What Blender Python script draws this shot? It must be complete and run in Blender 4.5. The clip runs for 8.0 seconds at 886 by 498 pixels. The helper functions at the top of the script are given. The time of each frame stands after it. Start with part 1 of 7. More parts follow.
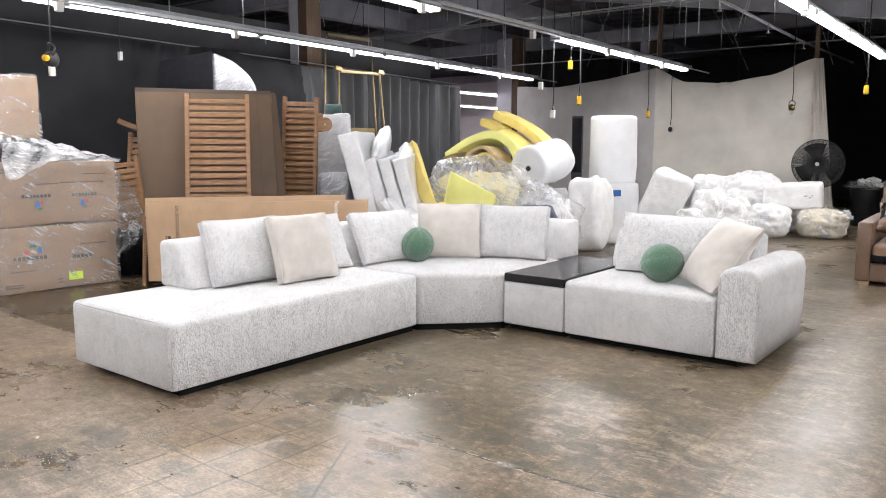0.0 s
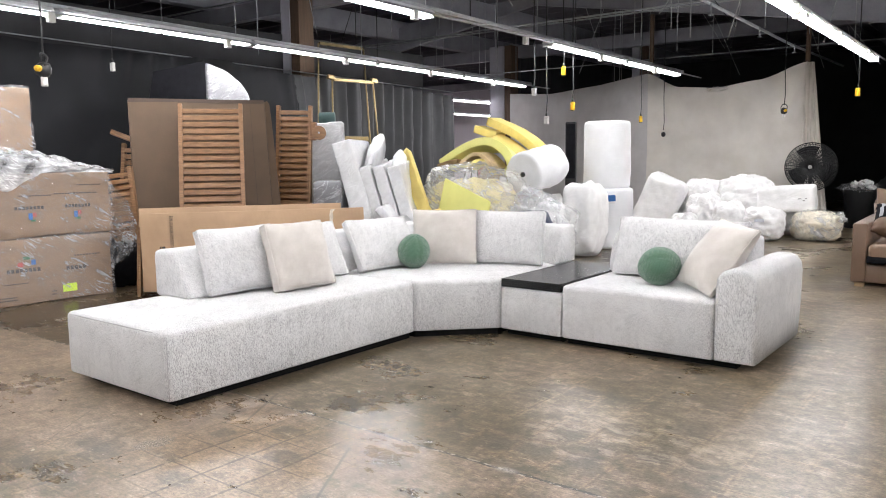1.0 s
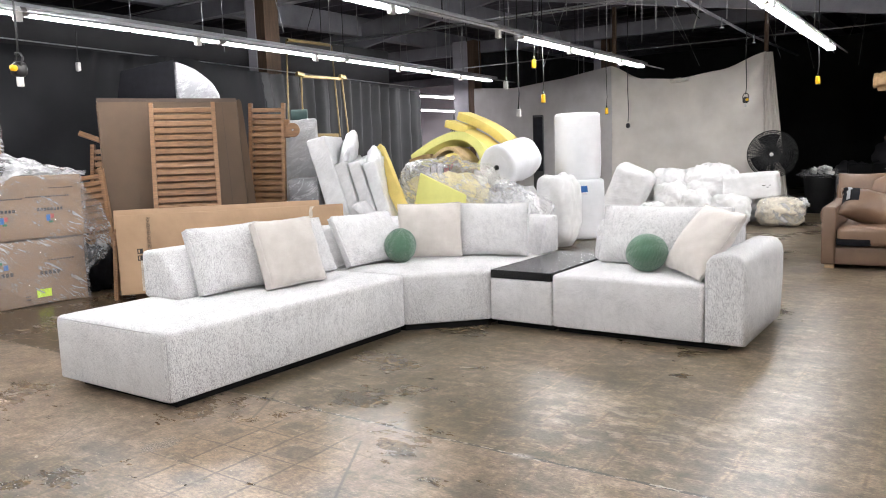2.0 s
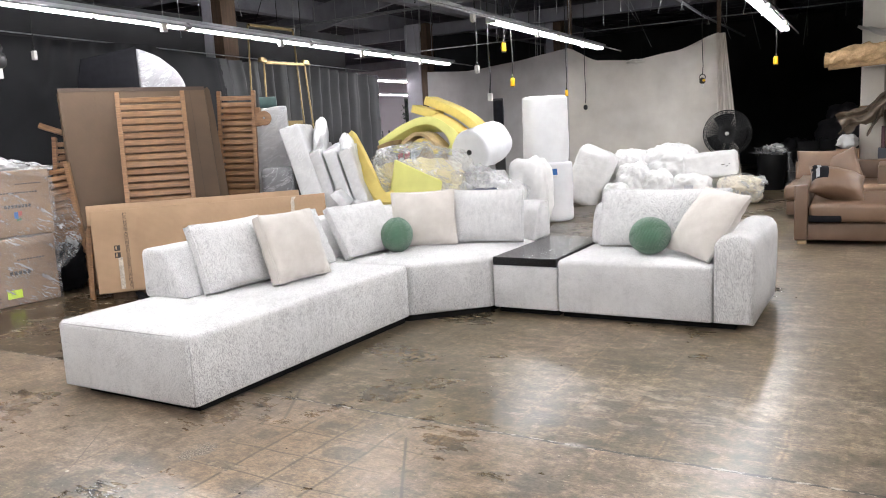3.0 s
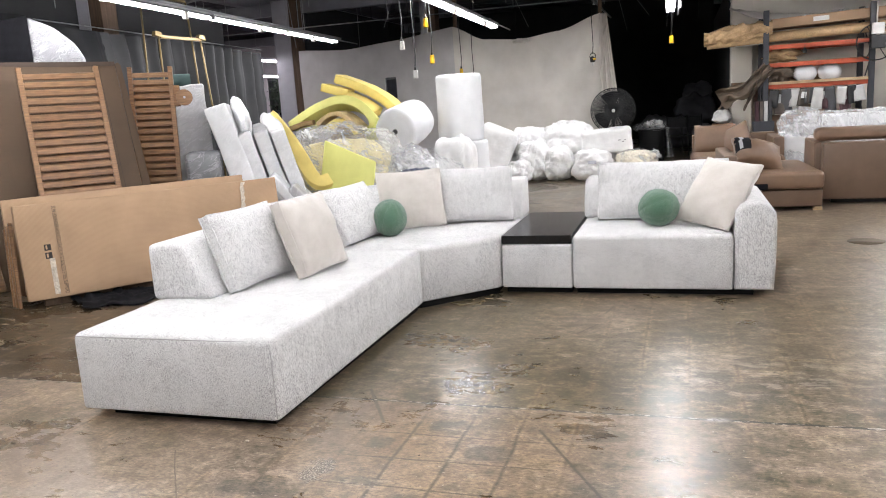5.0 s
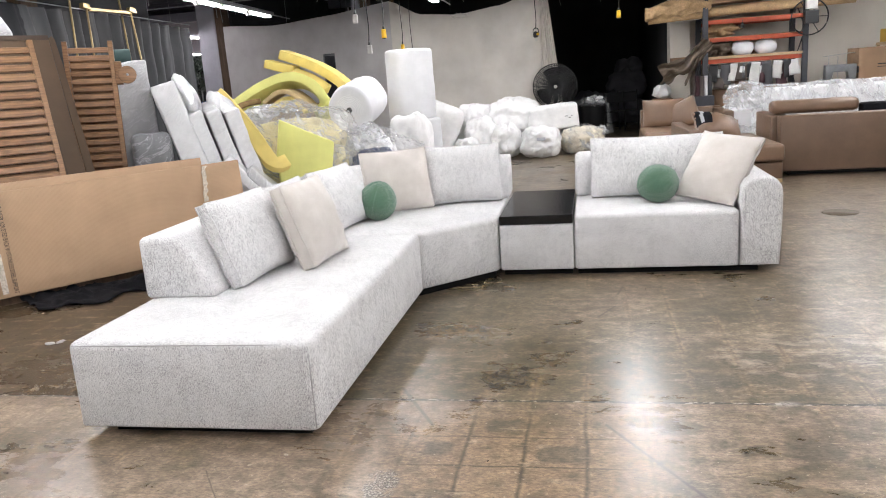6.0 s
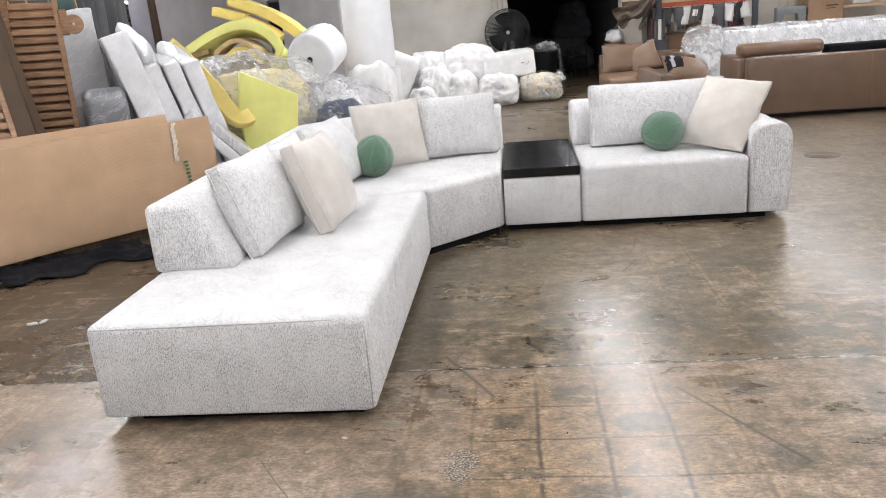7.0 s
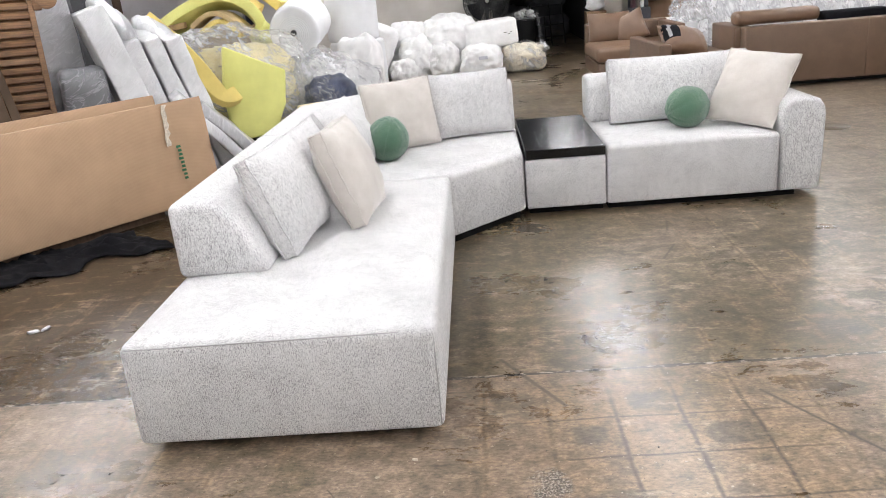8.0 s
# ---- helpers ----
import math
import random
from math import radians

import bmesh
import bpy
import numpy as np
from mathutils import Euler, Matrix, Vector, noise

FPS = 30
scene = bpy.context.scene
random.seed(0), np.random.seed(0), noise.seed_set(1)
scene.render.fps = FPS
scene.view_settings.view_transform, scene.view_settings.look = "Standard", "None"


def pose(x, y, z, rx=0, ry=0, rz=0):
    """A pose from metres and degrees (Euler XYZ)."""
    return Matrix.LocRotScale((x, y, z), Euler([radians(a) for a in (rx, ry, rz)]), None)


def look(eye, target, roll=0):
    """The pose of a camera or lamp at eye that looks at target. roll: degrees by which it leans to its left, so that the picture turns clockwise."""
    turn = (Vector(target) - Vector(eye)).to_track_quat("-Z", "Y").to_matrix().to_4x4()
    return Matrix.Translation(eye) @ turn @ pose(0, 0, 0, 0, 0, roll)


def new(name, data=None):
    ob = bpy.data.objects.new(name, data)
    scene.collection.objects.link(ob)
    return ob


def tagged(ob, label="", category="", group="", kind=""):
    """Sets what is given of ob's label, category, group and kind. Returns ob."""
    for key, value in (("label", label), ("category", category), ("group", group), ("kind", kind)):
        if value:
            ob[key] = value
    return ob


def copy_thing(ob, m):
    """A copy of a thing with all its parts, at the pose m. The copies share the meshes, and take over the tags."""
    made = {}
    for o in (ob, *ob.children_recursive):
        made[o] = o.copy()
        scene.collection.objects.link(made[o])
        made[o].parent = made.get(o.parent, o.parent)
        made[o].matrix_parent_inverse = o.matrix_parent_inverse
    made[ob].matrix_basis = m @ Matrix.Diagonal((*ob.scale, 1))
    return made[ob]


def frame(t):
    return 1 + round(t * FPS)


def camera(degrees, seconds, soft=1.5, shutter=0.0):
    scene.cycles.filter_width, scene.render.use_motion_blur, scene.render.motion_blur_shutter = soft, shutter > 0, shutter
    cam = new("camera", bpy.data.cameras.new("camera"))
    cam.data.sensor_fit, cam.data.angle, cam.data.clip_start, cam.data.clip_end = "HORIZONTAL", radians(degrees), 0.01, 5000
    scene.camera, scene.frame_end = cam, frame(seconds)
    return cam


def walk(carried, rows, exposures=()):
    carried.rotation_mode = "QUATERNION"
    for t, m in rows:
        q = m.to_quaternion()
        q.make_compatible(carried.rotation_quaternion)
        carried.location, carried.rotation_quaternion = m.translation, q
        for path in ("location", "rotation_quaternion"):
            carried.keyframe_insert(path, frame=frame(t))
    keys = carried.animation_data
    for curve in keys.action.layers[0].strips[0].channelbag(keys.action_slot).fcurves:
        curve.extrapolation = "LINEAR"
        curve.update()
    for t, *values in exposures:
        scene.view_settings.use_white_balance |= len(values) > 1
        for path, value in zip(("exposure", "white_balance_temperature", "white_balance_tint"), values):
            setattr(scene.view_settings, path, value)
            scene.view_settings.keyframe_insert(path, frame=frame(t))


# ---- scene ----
# ---------------------------------------------------------------- camera
cam = camera(60.0, 8.0, soft=1.0)
PATH = [
    (0, (0.073, 0.126, 1.387), (-1.155, 1.683, 1.123), 0.0),
    (0.5, (0.071, 0.133, 1.383), (-1.155, 1.692, 1.132), -0.2),
    (1, (0.051, 0.13, 1.367), (-1.167, 1.698, 1.125), -0.7),
    (1.5, (-0.001, 0.084, 1.346), (-1.188, 1.675, 1.1), -1.4),
    (1.7, (-0.036, 0.043, 1.341), (-1.202, 1.649, 1.096), -1.6),
    (3, (-0.543, -0.217, 1.4), (-1.542, 1.489, 1.097), -3.0),
    (3.5, (-0.832, -0.367, 1.41), (-1.742, 1.384, 1.086), -3.3),
    (4, (-1.165, -0.516, 1.414), (-1.978, 1.278, 1.069), -3.4),
    (4.5, (-1.514, -0.522, 1.408), (-2.225, 1.313, 1.051), -3.6),
    (4.7, (-1.648, -0.508, 1.411), (-2.314, 1.343, 1.051), -3.6),
    (5.8, (-2.352, -0.392, 1.426), (-2.781, 1.516, 1.007), -4.0),
    (6, (-2.474, -0.339, 1.427), (-2.862, 1.574, 0.989), -4.1),
    (6.5, (-2.722, -0.242, 1.431), (-3.024, 1.671, 0.93), -4.5),
    (7, (-3.007, -0.169, 1.451), (-3.22, 1.735, 0.875), -4.8),
    (7.5, (-3.22, -0.097, 1.5), (-3.389, 1.796, 0.875), -5.1),
    (8, (-3.404, 0.086, 1.516), (-3.523, 1.971, 0.856), -5.3),
]
walk(cam, [(t, look(eye, target, roll)) for t, eye, target, roll in PATH], [(0, -0.13), (4.5, -0.13), (6.5, -0.18), (8, -0.20)])

# ---------------------------------------------------------------- world and light levels
world = bpy.data.worlds.new("hall_world")
world.use_nodes = True
world.node_tree.nodes["Background"].inputs[0].default_value = (0.5, 0.55, 0.65, 1)
world.node_tree.nodes["Background"].inputs[1].default_value = 0.03
scene.world = world
TUBE = 78.0       # glow of the hall's tubes
TUBE_NEXT = 45.0  # glow of the tubes in the room next door
# ---------------------------------------------------------------- materials
def material(name):
    m = bpy.data.materials.new(name)
    m.use_nodes = True
    return m, m.node_tree, m.node_tree.nodes["Principled BSDF"]


def node(tree, kind, **inputs):
    n = tree.nodes.new(kind)
    for key, value in inputs.items():
        n.inputs[key.replace("_", " ")].default_value = value
    return n


def coords(tree, scale=(1, 1, 1), generated="Object"):
    tc = tree.nodes.new("ShaderNodeTexCoord")
    mp = tree.nodes.new("ShaderNodeMapping")
    mp.inputs["Scale"].default_value = scale
    tree.links.new(tc.outputs[generated], mp.inputs["Vector"])
    return mp.outputs["Vector"]


def noise_tex(tree, vec, scale, detail=3.0, rough=0.55, distort=0.0):
    n = node(tree, "ShaderNodeTexNoise", Scale=scale, Detail=detail, Roughness=rough, Distortion=distort)
    tree.links.new(vec, n.inputs["Vector"])
    return n.outputs["Fac"]


def ramp(tree, fac, stops):
    r = tree.nodes.new("ShaderNodeValToRGB")
    while len(r.color_ramp.elements) < len(stops):
        r.color_ramp.elements.new(0.5)
    for e, (p, c) in zip(r.color_ramp.elements, stops):
        e.position = p
        e.color = (c, c, c, 1) if not isinstance(c, tuple) else (*c, 1)
    tree.links.new(fac, r.inputs["Fac"])
    return r.outputs["Color"]


def mix(tree, fac, a, b, blend="MIX"):
    m = tree.nodes.new("ShaderNodeMix")
    m.data_type, m.blend_type = "RGBA", blend
    for sock, v in ((m.inputs[0], fac), (m.inputs[6], a), (m.inputs[7], b)):
        if hasattr(v, "node"):
            tree.links.new(v, sock)
        elif isinstance(v, tuple):
            sock.default_value = (*v, 1)
        else:
            sock.default_value = v
    return m.outputs[2]


def math_node(tree, op, a, b=0.5, c=0.5):
    m = tree.nodes.new("ShaderNodeMath")
    m.operation = op
    for sock, v in zip(m.inputs, (a, b, c)):
        if hasattr(v, "node"):
            tree.links.new(v, sock)
        else:
            sock.default_value = v
    return m.outputs[0]


def bump(tree, bsdf, height, strength=0.3, distance=0.01):
    b = node(tree, "ShaderNodeBump", Strength=strength, Distance=distance)
    tree.links.new(height, b.inputs["Height"])
    tree.links.new(b.outputs["Normal"], bsdf.inputs["Normal"])


def simple(name, colour, rough=0.6, metal=0.0, vary=0.15, scale=6.0, bumps=0.15, fine=120.0, spec=0.5, stretch=(1, 1, 1), sheen=0.0):
    """A surface with variation at two scales and a fine relief."""
    m, t, b = material(name)
    v = coords(t, stretch)
    big, small = noise_tex(t, v, scale, 4), noise_tex(t, v, fine, 3)
    dark = tuple(c * (1 - vary) for c in colour)
    light = tuple(min(1, c * (1 + vary * 0.6)) for c in colour)
    base = mix(t, ramp(t, big, [(0.3, 0.0), (0.7, 1.0)]), dark, light)
    base = mix(t, 0.5 * vary, base, ramp(t, small, [(0.35, 0.0), (0.65, 1.0)]), "OVERLAY")
    t.links.new(base, b.inputs["Base Color"])
    b.inputs["Roughness"].default_value, b.inputs["Metallic"].default_value = rough, metal
    b.inputs["Specular IOR Level"].default_value = spec
    b.inputs["Sheen Weight"].default_value = sheen
    if bumps:
        bump(t, b, small, bumps, 0.004)
    return m


def boucle():
    """Looped white fabric with grey flecks, drawn out up and down, in loose clusters."""
    m, t, b = material("white_boucle")
    v = coords(t, (1, 1, 0.6))
    speck = math_node(t, "ADD", math_node(t, "MULTIPLY", noise_tex(t, v, 310, 2.0, 0.6), 0.78), math_node(t, "MULTIPLY", noise_tex(t, v, 160, 2.0, 0.6), 0.22))
    thread = noise_tex(t, coords(t, (1, 1, 0.22)), 330, 1.0, 0.5)
    cluster = noise_tex(t, coords(t, (1, 1, 0.35)), 30, 4, 0.65)
    cloud = noise_tex(t, coords(t), 5, 3)
    fac = math_node(t, "ADD", math_node(t, "MULTIPLY", speck, 0.70), math_node(t, "MULTIPLY", thread, 0.30))
    fac = math_node(t, "ADD", fac, math_node(t, "MULTIPLY", math_node(t, "SUBTRACT", cluster, 0.5), 0.12))
    fac = math_node(t, "ADD", fac, math_node(t, "MULTIPLY", math_node(t, "SUBTRACT", cloud, 0.5), 0.10))
    col = ramp(t, fac, [(0.39, (0.245, 0.241, 0.250)), (0.46, (0.49, 0.483, 0.485)), (0.52, (0.650, 0.640, 0.634)), (0.58, (0.73, 0.720, 0.713))])
    t.links.new(col, b.inputs["Base Color"])
    b.inputs["Roughness"].default_value = 0.95
    b.inputs["Specular IOR Level"].default_value = 0.15
    b.inputs["Sheen Weight"].default_value = 0.2
    soft = noise_tex(t, coords(t), 5, 2)
    bump(t, b, math_node(t, "ADD", fac, math_node(t, "MULTIPLY", soft, 2.0)), 0.5, 0.006)
    return m


def linen():
    m, t, b = material("beige_linen")
    v = coords(t)
    big, small = noise_tex(t, v, 7, 3), noise_tex(t, coords(t, (1, 1, 0.3)), 400, 2)
    col = mix(t, ramp(t, big, [(0.3, 0.0), (0.7, 1.0)]), (0.50, 0.462, 0.425), (0.60, 0.562, 0.522))
    col = mix(t, ramp(t, small, [(0.3, 0.35), (0.55, 0.0)]), col, (0.42, 0.375, 0.33))
    t.links.new(col, b.inputs["Base Color"])
    b.inputs["Roughness"].default_value, b.inputs["Sheen Weight"].default_value = 0.9, 0.35
    b.inputs["Specular IOR Level"].default_value = 0.2
    bump(t, b, math_node(t, "ADD", small, math_node(t, "MULTIPLY", noise_tex(t, v, 14, 3), 2.0)), 0.35, 0.004)
    return m


def knit():
    m, t, b = material("green_knit")
    tc = t.nodes.new("ShaderNodeTexCoord")
    w = node(t, "ShaderNodeTexWave", Scale=34.0, Distortion=5.0, Detail=1.0)
    w.inputs["Detail Scale"].default_value = 9.0
    w.bands_direction = "Z"
    t.links.new(tc.outputs["Object"], w.inputs["Vector"])
    col = mix(t, w.outputs["Fac"], (0.022, 0.068, 0.036), (0.062, 0.145, 0.080))
    col = mix(t, noise_tex(t, tc.outputs["Object"], 500, 2), col, mix(t, 0.3, col, (0.2, 0.36, 0.26)))
    t.links.new(col, b.inputs["Base Color"])
    b.inputs["Roughness"].default_value, b.inputs["Sheen Weight"].default_value = 0.95, 0.4
    bump(t, b, w.outputs["Fac"], 0.6, 0.004)
    return m


MARKS = [  # drag marks and cracks: start, end, half width, strength
    (-2.45, 2.61, -2.13, 2.07, 0.009, 0.9), (-3.39, 2.97, -3.16, 2.57, 0.012, 0.8), (-2.47, 4.00, -2.36, 4.22, 0.009, 0.8), (-2.34, 4.46, -2.30, 4.65, 0.009, 0.7),
    (-3.98, 2.15, -3.86, 1.98, 0.004, 0.9), (-3.86, 1.98, -3.72, 1.80, 0.004, 0.9), (-3.72, 1.80, -3.51, 1.48, 0.004, 0.8),
    (-2.30, 3.72, -2.12, 3.92, 0.006, 0.6), (-2.95, 3.42, -2.80, 3.30, 0.005, 0.7), (-2.83, 3.12, -2.72, 3.14, 0.005, 0.7)]
BLOTS = [  # dark squares left under lost tiles: middle, half width and depth
    (-2.868, 2.579, 0.075, 0.050), (-3.104, 2.378, 0.060, 0.055), (-2.627, 2.344, 0.090, 0.070), (-3.045, 2.035, 0.10, 0.035), (-2.81, 1.91, 0.10, 0.055),
    (-3.506, 1.603, 0.13, 0.075), (-3.30, 1.646, 0.13, 0.055), (-3.48, 1.905, 0.12, 0.055), (-2.165, 2.590, 0.095, 0.065), (-2.16, 2.12, 0.085, 0.060),
    (-1.513, 3.584, 0.10, 0.085), (-1.712, 3.368, 0.10, 0.085), (-1.734, 3.110, 0.09, 0.075), (-1.933, 3.067, 0.09, 0.075), (-1.49, 3.11, 0.09, 0.075),
    (-1.70, 2.42, 0.11, 0.08), (-1.27, 3.36, 0.09, 0.08), (-2.40, 1.62, 0.12, 0.07)]


def concrete_floor():
    """Worn polished concrete: olive brown, scraped paler south of one saw cut, with the ghosts of nine inch tiles, adhesive, dark squares and drag marks."""
    m, t, b = material("polished_concrete")
    v = coords(t)
    sep = t.nodes.new("ShaderNodeSeparateXYZ")
    t.links.new(v, sep.inputs[0])
    X, Y = sep.outputs[0], sep.outputs[1]

    def mul(a, c):
        return math_node(t, "MULTIPLY", a, c)

    def add(a, c):
        return math_node(t, "ADD", a, c)

    def sub(a, c):
        return math_node(t, "SUBTRACT", a, c)

    def mx(a, c):
        return math_node(t, "MAXIMUM", a, c)

    def inv(a):
        return math_node(t, "SUBTRACT", 1.0, a)

    mid = noise_tex(t, v, 1.7, 7, 0.62, 0.4)
    fine = noise_tex(t, v, 14, 6, 0.68)
    grit = noise_tex(t, coords(t, (0.6, 1.2, 1)), 75, 4, 0.7)
    scrape = noise_tex(t, coords(t, (0.60, 1.15, 1)), 7.0, 9, 0.74, 0.4)
    scrape2 = noise_tex(t, coords(t, (0.40, 1.35, 1)), 10, 8, 0.71, 0.25)
    wide = noise_tex(t, v, 0.75, 4, 0.55, 0.5)
    south = math_node(t, "LESS_THAN", add(Y, mul(sub(noise_tex(t, v, 3, 4), 0.5), 0.05)), 2.828)
    # the slab itself
    col = ramp(t, add(mul(mid, 0.6), mul(fine, 0.4)), [(0.33, (0.048, 0.037, 0.020)), (0.46, (0.086, 0.066, 0.038)), (0.55, (0.122, 0.094, 0.057)), (0.67, (0.185, 0.142, 0.092))])
    # the ground south of the saw cut, scraped to a paler and slightly pink face
    pale = ramp(t, add(add(mul(wide, 0.45), mul(scrape, 0.55)), mul(south, 0.085)), [(0.505, 0.0), (0.60, 1.0)])
    col = mix(t, mul(pale, 0.68), col, mix(t, fine, (0.195, 0.140, 0.096), (0.330, 0.250, 0.190)))
    # paler towards the east: glare of the tube rows painted into the colour
    east_glare = ramp(t, add(add(mul(X, 0.5), 0.75), mul(sub(wide, 0.5), 0.6)), [(0.0, 0.0), (0.6, 1.0)])
    col = mix(t, mul(east_glare, 0.45), col, mix(t, fine, (0.165, 0.126, 0.090), (0.290, 0.226, 0.170)))
    # browner towards the west, north of the cut, with the curtain's shade painted in
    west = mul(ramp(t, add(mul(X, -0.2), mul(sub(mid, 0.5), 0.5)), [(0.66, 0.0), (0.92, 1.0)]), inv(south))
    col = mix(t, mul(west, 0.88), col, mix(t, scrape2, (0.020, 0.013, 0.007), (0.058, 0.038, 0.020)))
    # cells of the old tiles, with wandering edges
    S = 0.2345
    wob = mul(sub(noise_tex(t, v, 2.6, 4), 0.5), 0.034)
    gx = math_node(t, "DIVIDE", add(add(X, 2.76), wob), S)
    gy = math_node(t, "DIVIDE", add(add(Y, -2.478), wob), S)
    comb = t.nodes.new("ShaderNodeCombineXYZ")
    t.links.new(math_node(t, "FLOOR", gx), comb.inputs[0]), t.links.new(math_node(t, "FLOOR", gy), comb.inputs[1])
    wn = t.nodes.new("ShaderNodeTexWhiteNoise")
    wn.noise_dimensions = "2D"
    t.links.new(comb.outputs[0], wn.inputs["Vector"])
    wsep = t.nodes.new("ShaderNodeSeparateColor")
    t.links.new(wn.outputs["Color"], wsep.inputs[0])
    fx = math_node(t, "ABSOLUTE", sub(math_node(t, "FRACT", gx), 0.5))
    fy = math_node(t, "ABSOLUTE", sub(math_node(t, "FRACT", gy), 0.5))
    shown = ramp(t, noise_tex(t, v, 0.62, 5, 0.6, 0.6), [(0.40, 0.15), (0.54, 1.0)])
    field = add(mx(mul(math_node(t, "ABSOLUTE", add(X, 1.45)), 0.85), math_node(t, "ABSOLUTE", sub(Y, 3.35))), mul(sub(scrape, 0.5), 0.8))
    shown = mx(shown, ramp(t, field, [(0.55, 1.0), (0.85, 0.0)]))
    breaks = ramp(t, noise_tex(t, v, 4.2, 7, 0.72), [(0.42, 0.0), (0.56, 1.0)])
    ragged = ramp(t, fine, [(0.40, 0.1), (0.57, 1.0)])
    tone = ramp(t, wsep.outputs[2], [(0.0, 0.33), (1.0, 0.64)])
    col = mix(t, mul(shown, 0.65), col, tone, "OVERLAY")
    # brown adhesive: one worn rectangle south of the cut, and loose bands along the lines elsewhere
    ax, ay = math_node(t, "ABSOLUTE", add(X, 2.78)), math_node(t, "ABSOLUTE", sub(Y, 2.20))
    zone = ramp(t, add(mx(mul(ax, 1.05), ay), mul(sub(scrape, 0.5), 0.75)), [(0.36, 1.0), (0.60, 0.0)])
    zone = mul(zone, south)
    glue = mul(zone, ramp(t, add(mul(fine, 0.5), mul(scrape, 0.5)), [(0.38, 0.25), (0.58, 1.0)]))
    col = mix(t, mul(glue, 0.64), col, mix(t, fine, (0.125, 0.077, 0.037), (0.310, 0.212, 0.120)))
    band = mx(ramp(t, fx, [(0.38, 0.0), (0.46, 1.0)]), mul(ramp(t, fy, [(0.41, 0.0), (0.47, 1.0)]), 0.8))
    col = mix(t, mul(mul(band, breaks), mul(mul(shown, ragged), 0.62)), col, (0.285, 0.200, 0.118))
    # dark remains inside some cells
    shape = add(mx(fx, fy), mul(sub(noise_tex(t, v, 6.0, 5, 0.6, 0.3), 0.5), 0.30))
    blot = ramp(t, sub(math_node(t, "MULTIPLY_ADD", wsep.outputs[1], 0.22, 0.26), shape), [(0.0, 0.0), (0.10, 1.0)])
    blot = mul(mul(blot, ramp(t, wsep.outputs[0], [(0.60, 0.0), (0.85, 1.0)])), shown)
    col = mix(t, mul(blot, 0.55), col, mix(t, grit, (0.040, 0.031, 0.020), (0.095, 0.074, 0.050)))
    stain = None
    for x, y, w, d in BLOTS:
        ex = math_node(t, "DIVIDE", math_node(t, "ABSOLUTE", sub(X, x)), w)
        ey = math_node(t, "DIVIDE", math_node(t, "ABSOLUTE", sub(Y, y)), d)
        one = math_node(t, "POWER", add(math_node(t, "POWER", ex, 3.0), math_node(t, "POWER", ey, 3.0)), 0.333)
        stain = one if stain is None else math_node(t, "MINIMUM", stain, one)
    stain = ramp(t, add(mul(stain, 0.5), mul(sub(add(mul(fine, 0.6), mul(scrape, 0.4)), 0.5), 0.44)), [(0.43, 1.0), (0.57, 0.0)])
    col = mix(t, mul(stain, 0.68), col, mix(t, grit, (0.042, 0.034, 0.024), (0.092, 0.074, 0.053)))
    # dark joints of the tiles: strong in the worn rectangle, broken elsewhere
    lx, ly = ramp(t, fx, [(0.445, 0.0), (0.49, 1.0)]), ramp(t, fy, [(0.468, 0.0), (0.494, 1.0)])
    line = mul(mx(lx, ly), mx(mul(zone, 0.85), mul(mul(shown, breaks), 0.55)))
    col = mix(t, line, col, (0.046, 0.031, 0.019))
    # remains of a pale coat in sharp flakes, drawn out across the hall; dark scuffs the same way
    flake = ramp(t, scrape2, [(0.575, 0.0), (0.605, 1.0)])
    col = mix(t, mul(flake, mul(breaks, 0.55)), col, (0.310, 0.245, 0.170))
    flake2 = ramp(t, scrape, [(0.60, 0.0), (0.63, 1.0)])
    col = mix(t, mul(flake2, 0.45), col, (0.330, 0.262, 0.195))
    col = mix(t, mul(ramp(t, scrape2, [(0.345, 1.0), (0.435, 0.0)]), 0.22), col, (0.048, 0.036, 0.022))
    # sandy grain, pits and specks
    col = mix(t, 0.55, col, ramp(t, grit, [(0.34, 0.12), (0.66, 0.88)]), "OVERLAY")
    col = mix(t, 0.45, col, ramp(t, fine, [(0.36, 0.18), (0.64, 0.82)]), "OVERLAY")
    pits = ramp(t, noise_tex(t, v, 55, 3, 0.6), [(0.655, 0.0), (0.69, 1.0)])
    col = mix(t, mul(pits, mx(mul(south, 0.75), 0.35)), col, (0.036, 0.028, 0.019))
    specks = ramp(t, noise_tex(t, v, 42, 3, 0.6), [(0.675, 0.0), (0.70, 1.0)])
    col = mix(t, mul(specks, mx(mul(south, 0.7), 0.3)), col, (0.46, 0.39, 0.31))
    # bare aggregate where the skin is lost
    gx2, gy2 = mul(add(X, 3.265), 1.9), mul(sub(Y, 2.085), 1.2)
    bare = ramp(t, add(add(mul(gx2, gx2), mul(gy2, gy2)), mul(sub(add(mul(fine, 0.6), mul(scrape, 0.4)), 0.5), 0.13)), [(0.006, 1.0), (0.020, 0.0)])
    col = mix(t, mul(bare, 0.7), col, ramp(t, noise_tex(t, v, 120, 2), [(0.42, (0.030, 0.027, 0.024)), (0.52, (0.15, 0.13, 0.11)), (0.60, (0.40, 0.36, 0.32))]))
    # remains of white paint round one spot
    dx, dy = sub(X, -1.45), sub(Y, 3.40)
    near = ramp(t, add(mul(dx, dx), mul(mul(dy, dy), 2.2)), [(0.05, 1.0), (0.40, 0.0)])
    col = mix(t, mul(mul(ramp(t, scrape, [(0.53, 0.0), (0.57, 1.0)]), near), 0.35), col, (0.40, 0.34, 0.27))

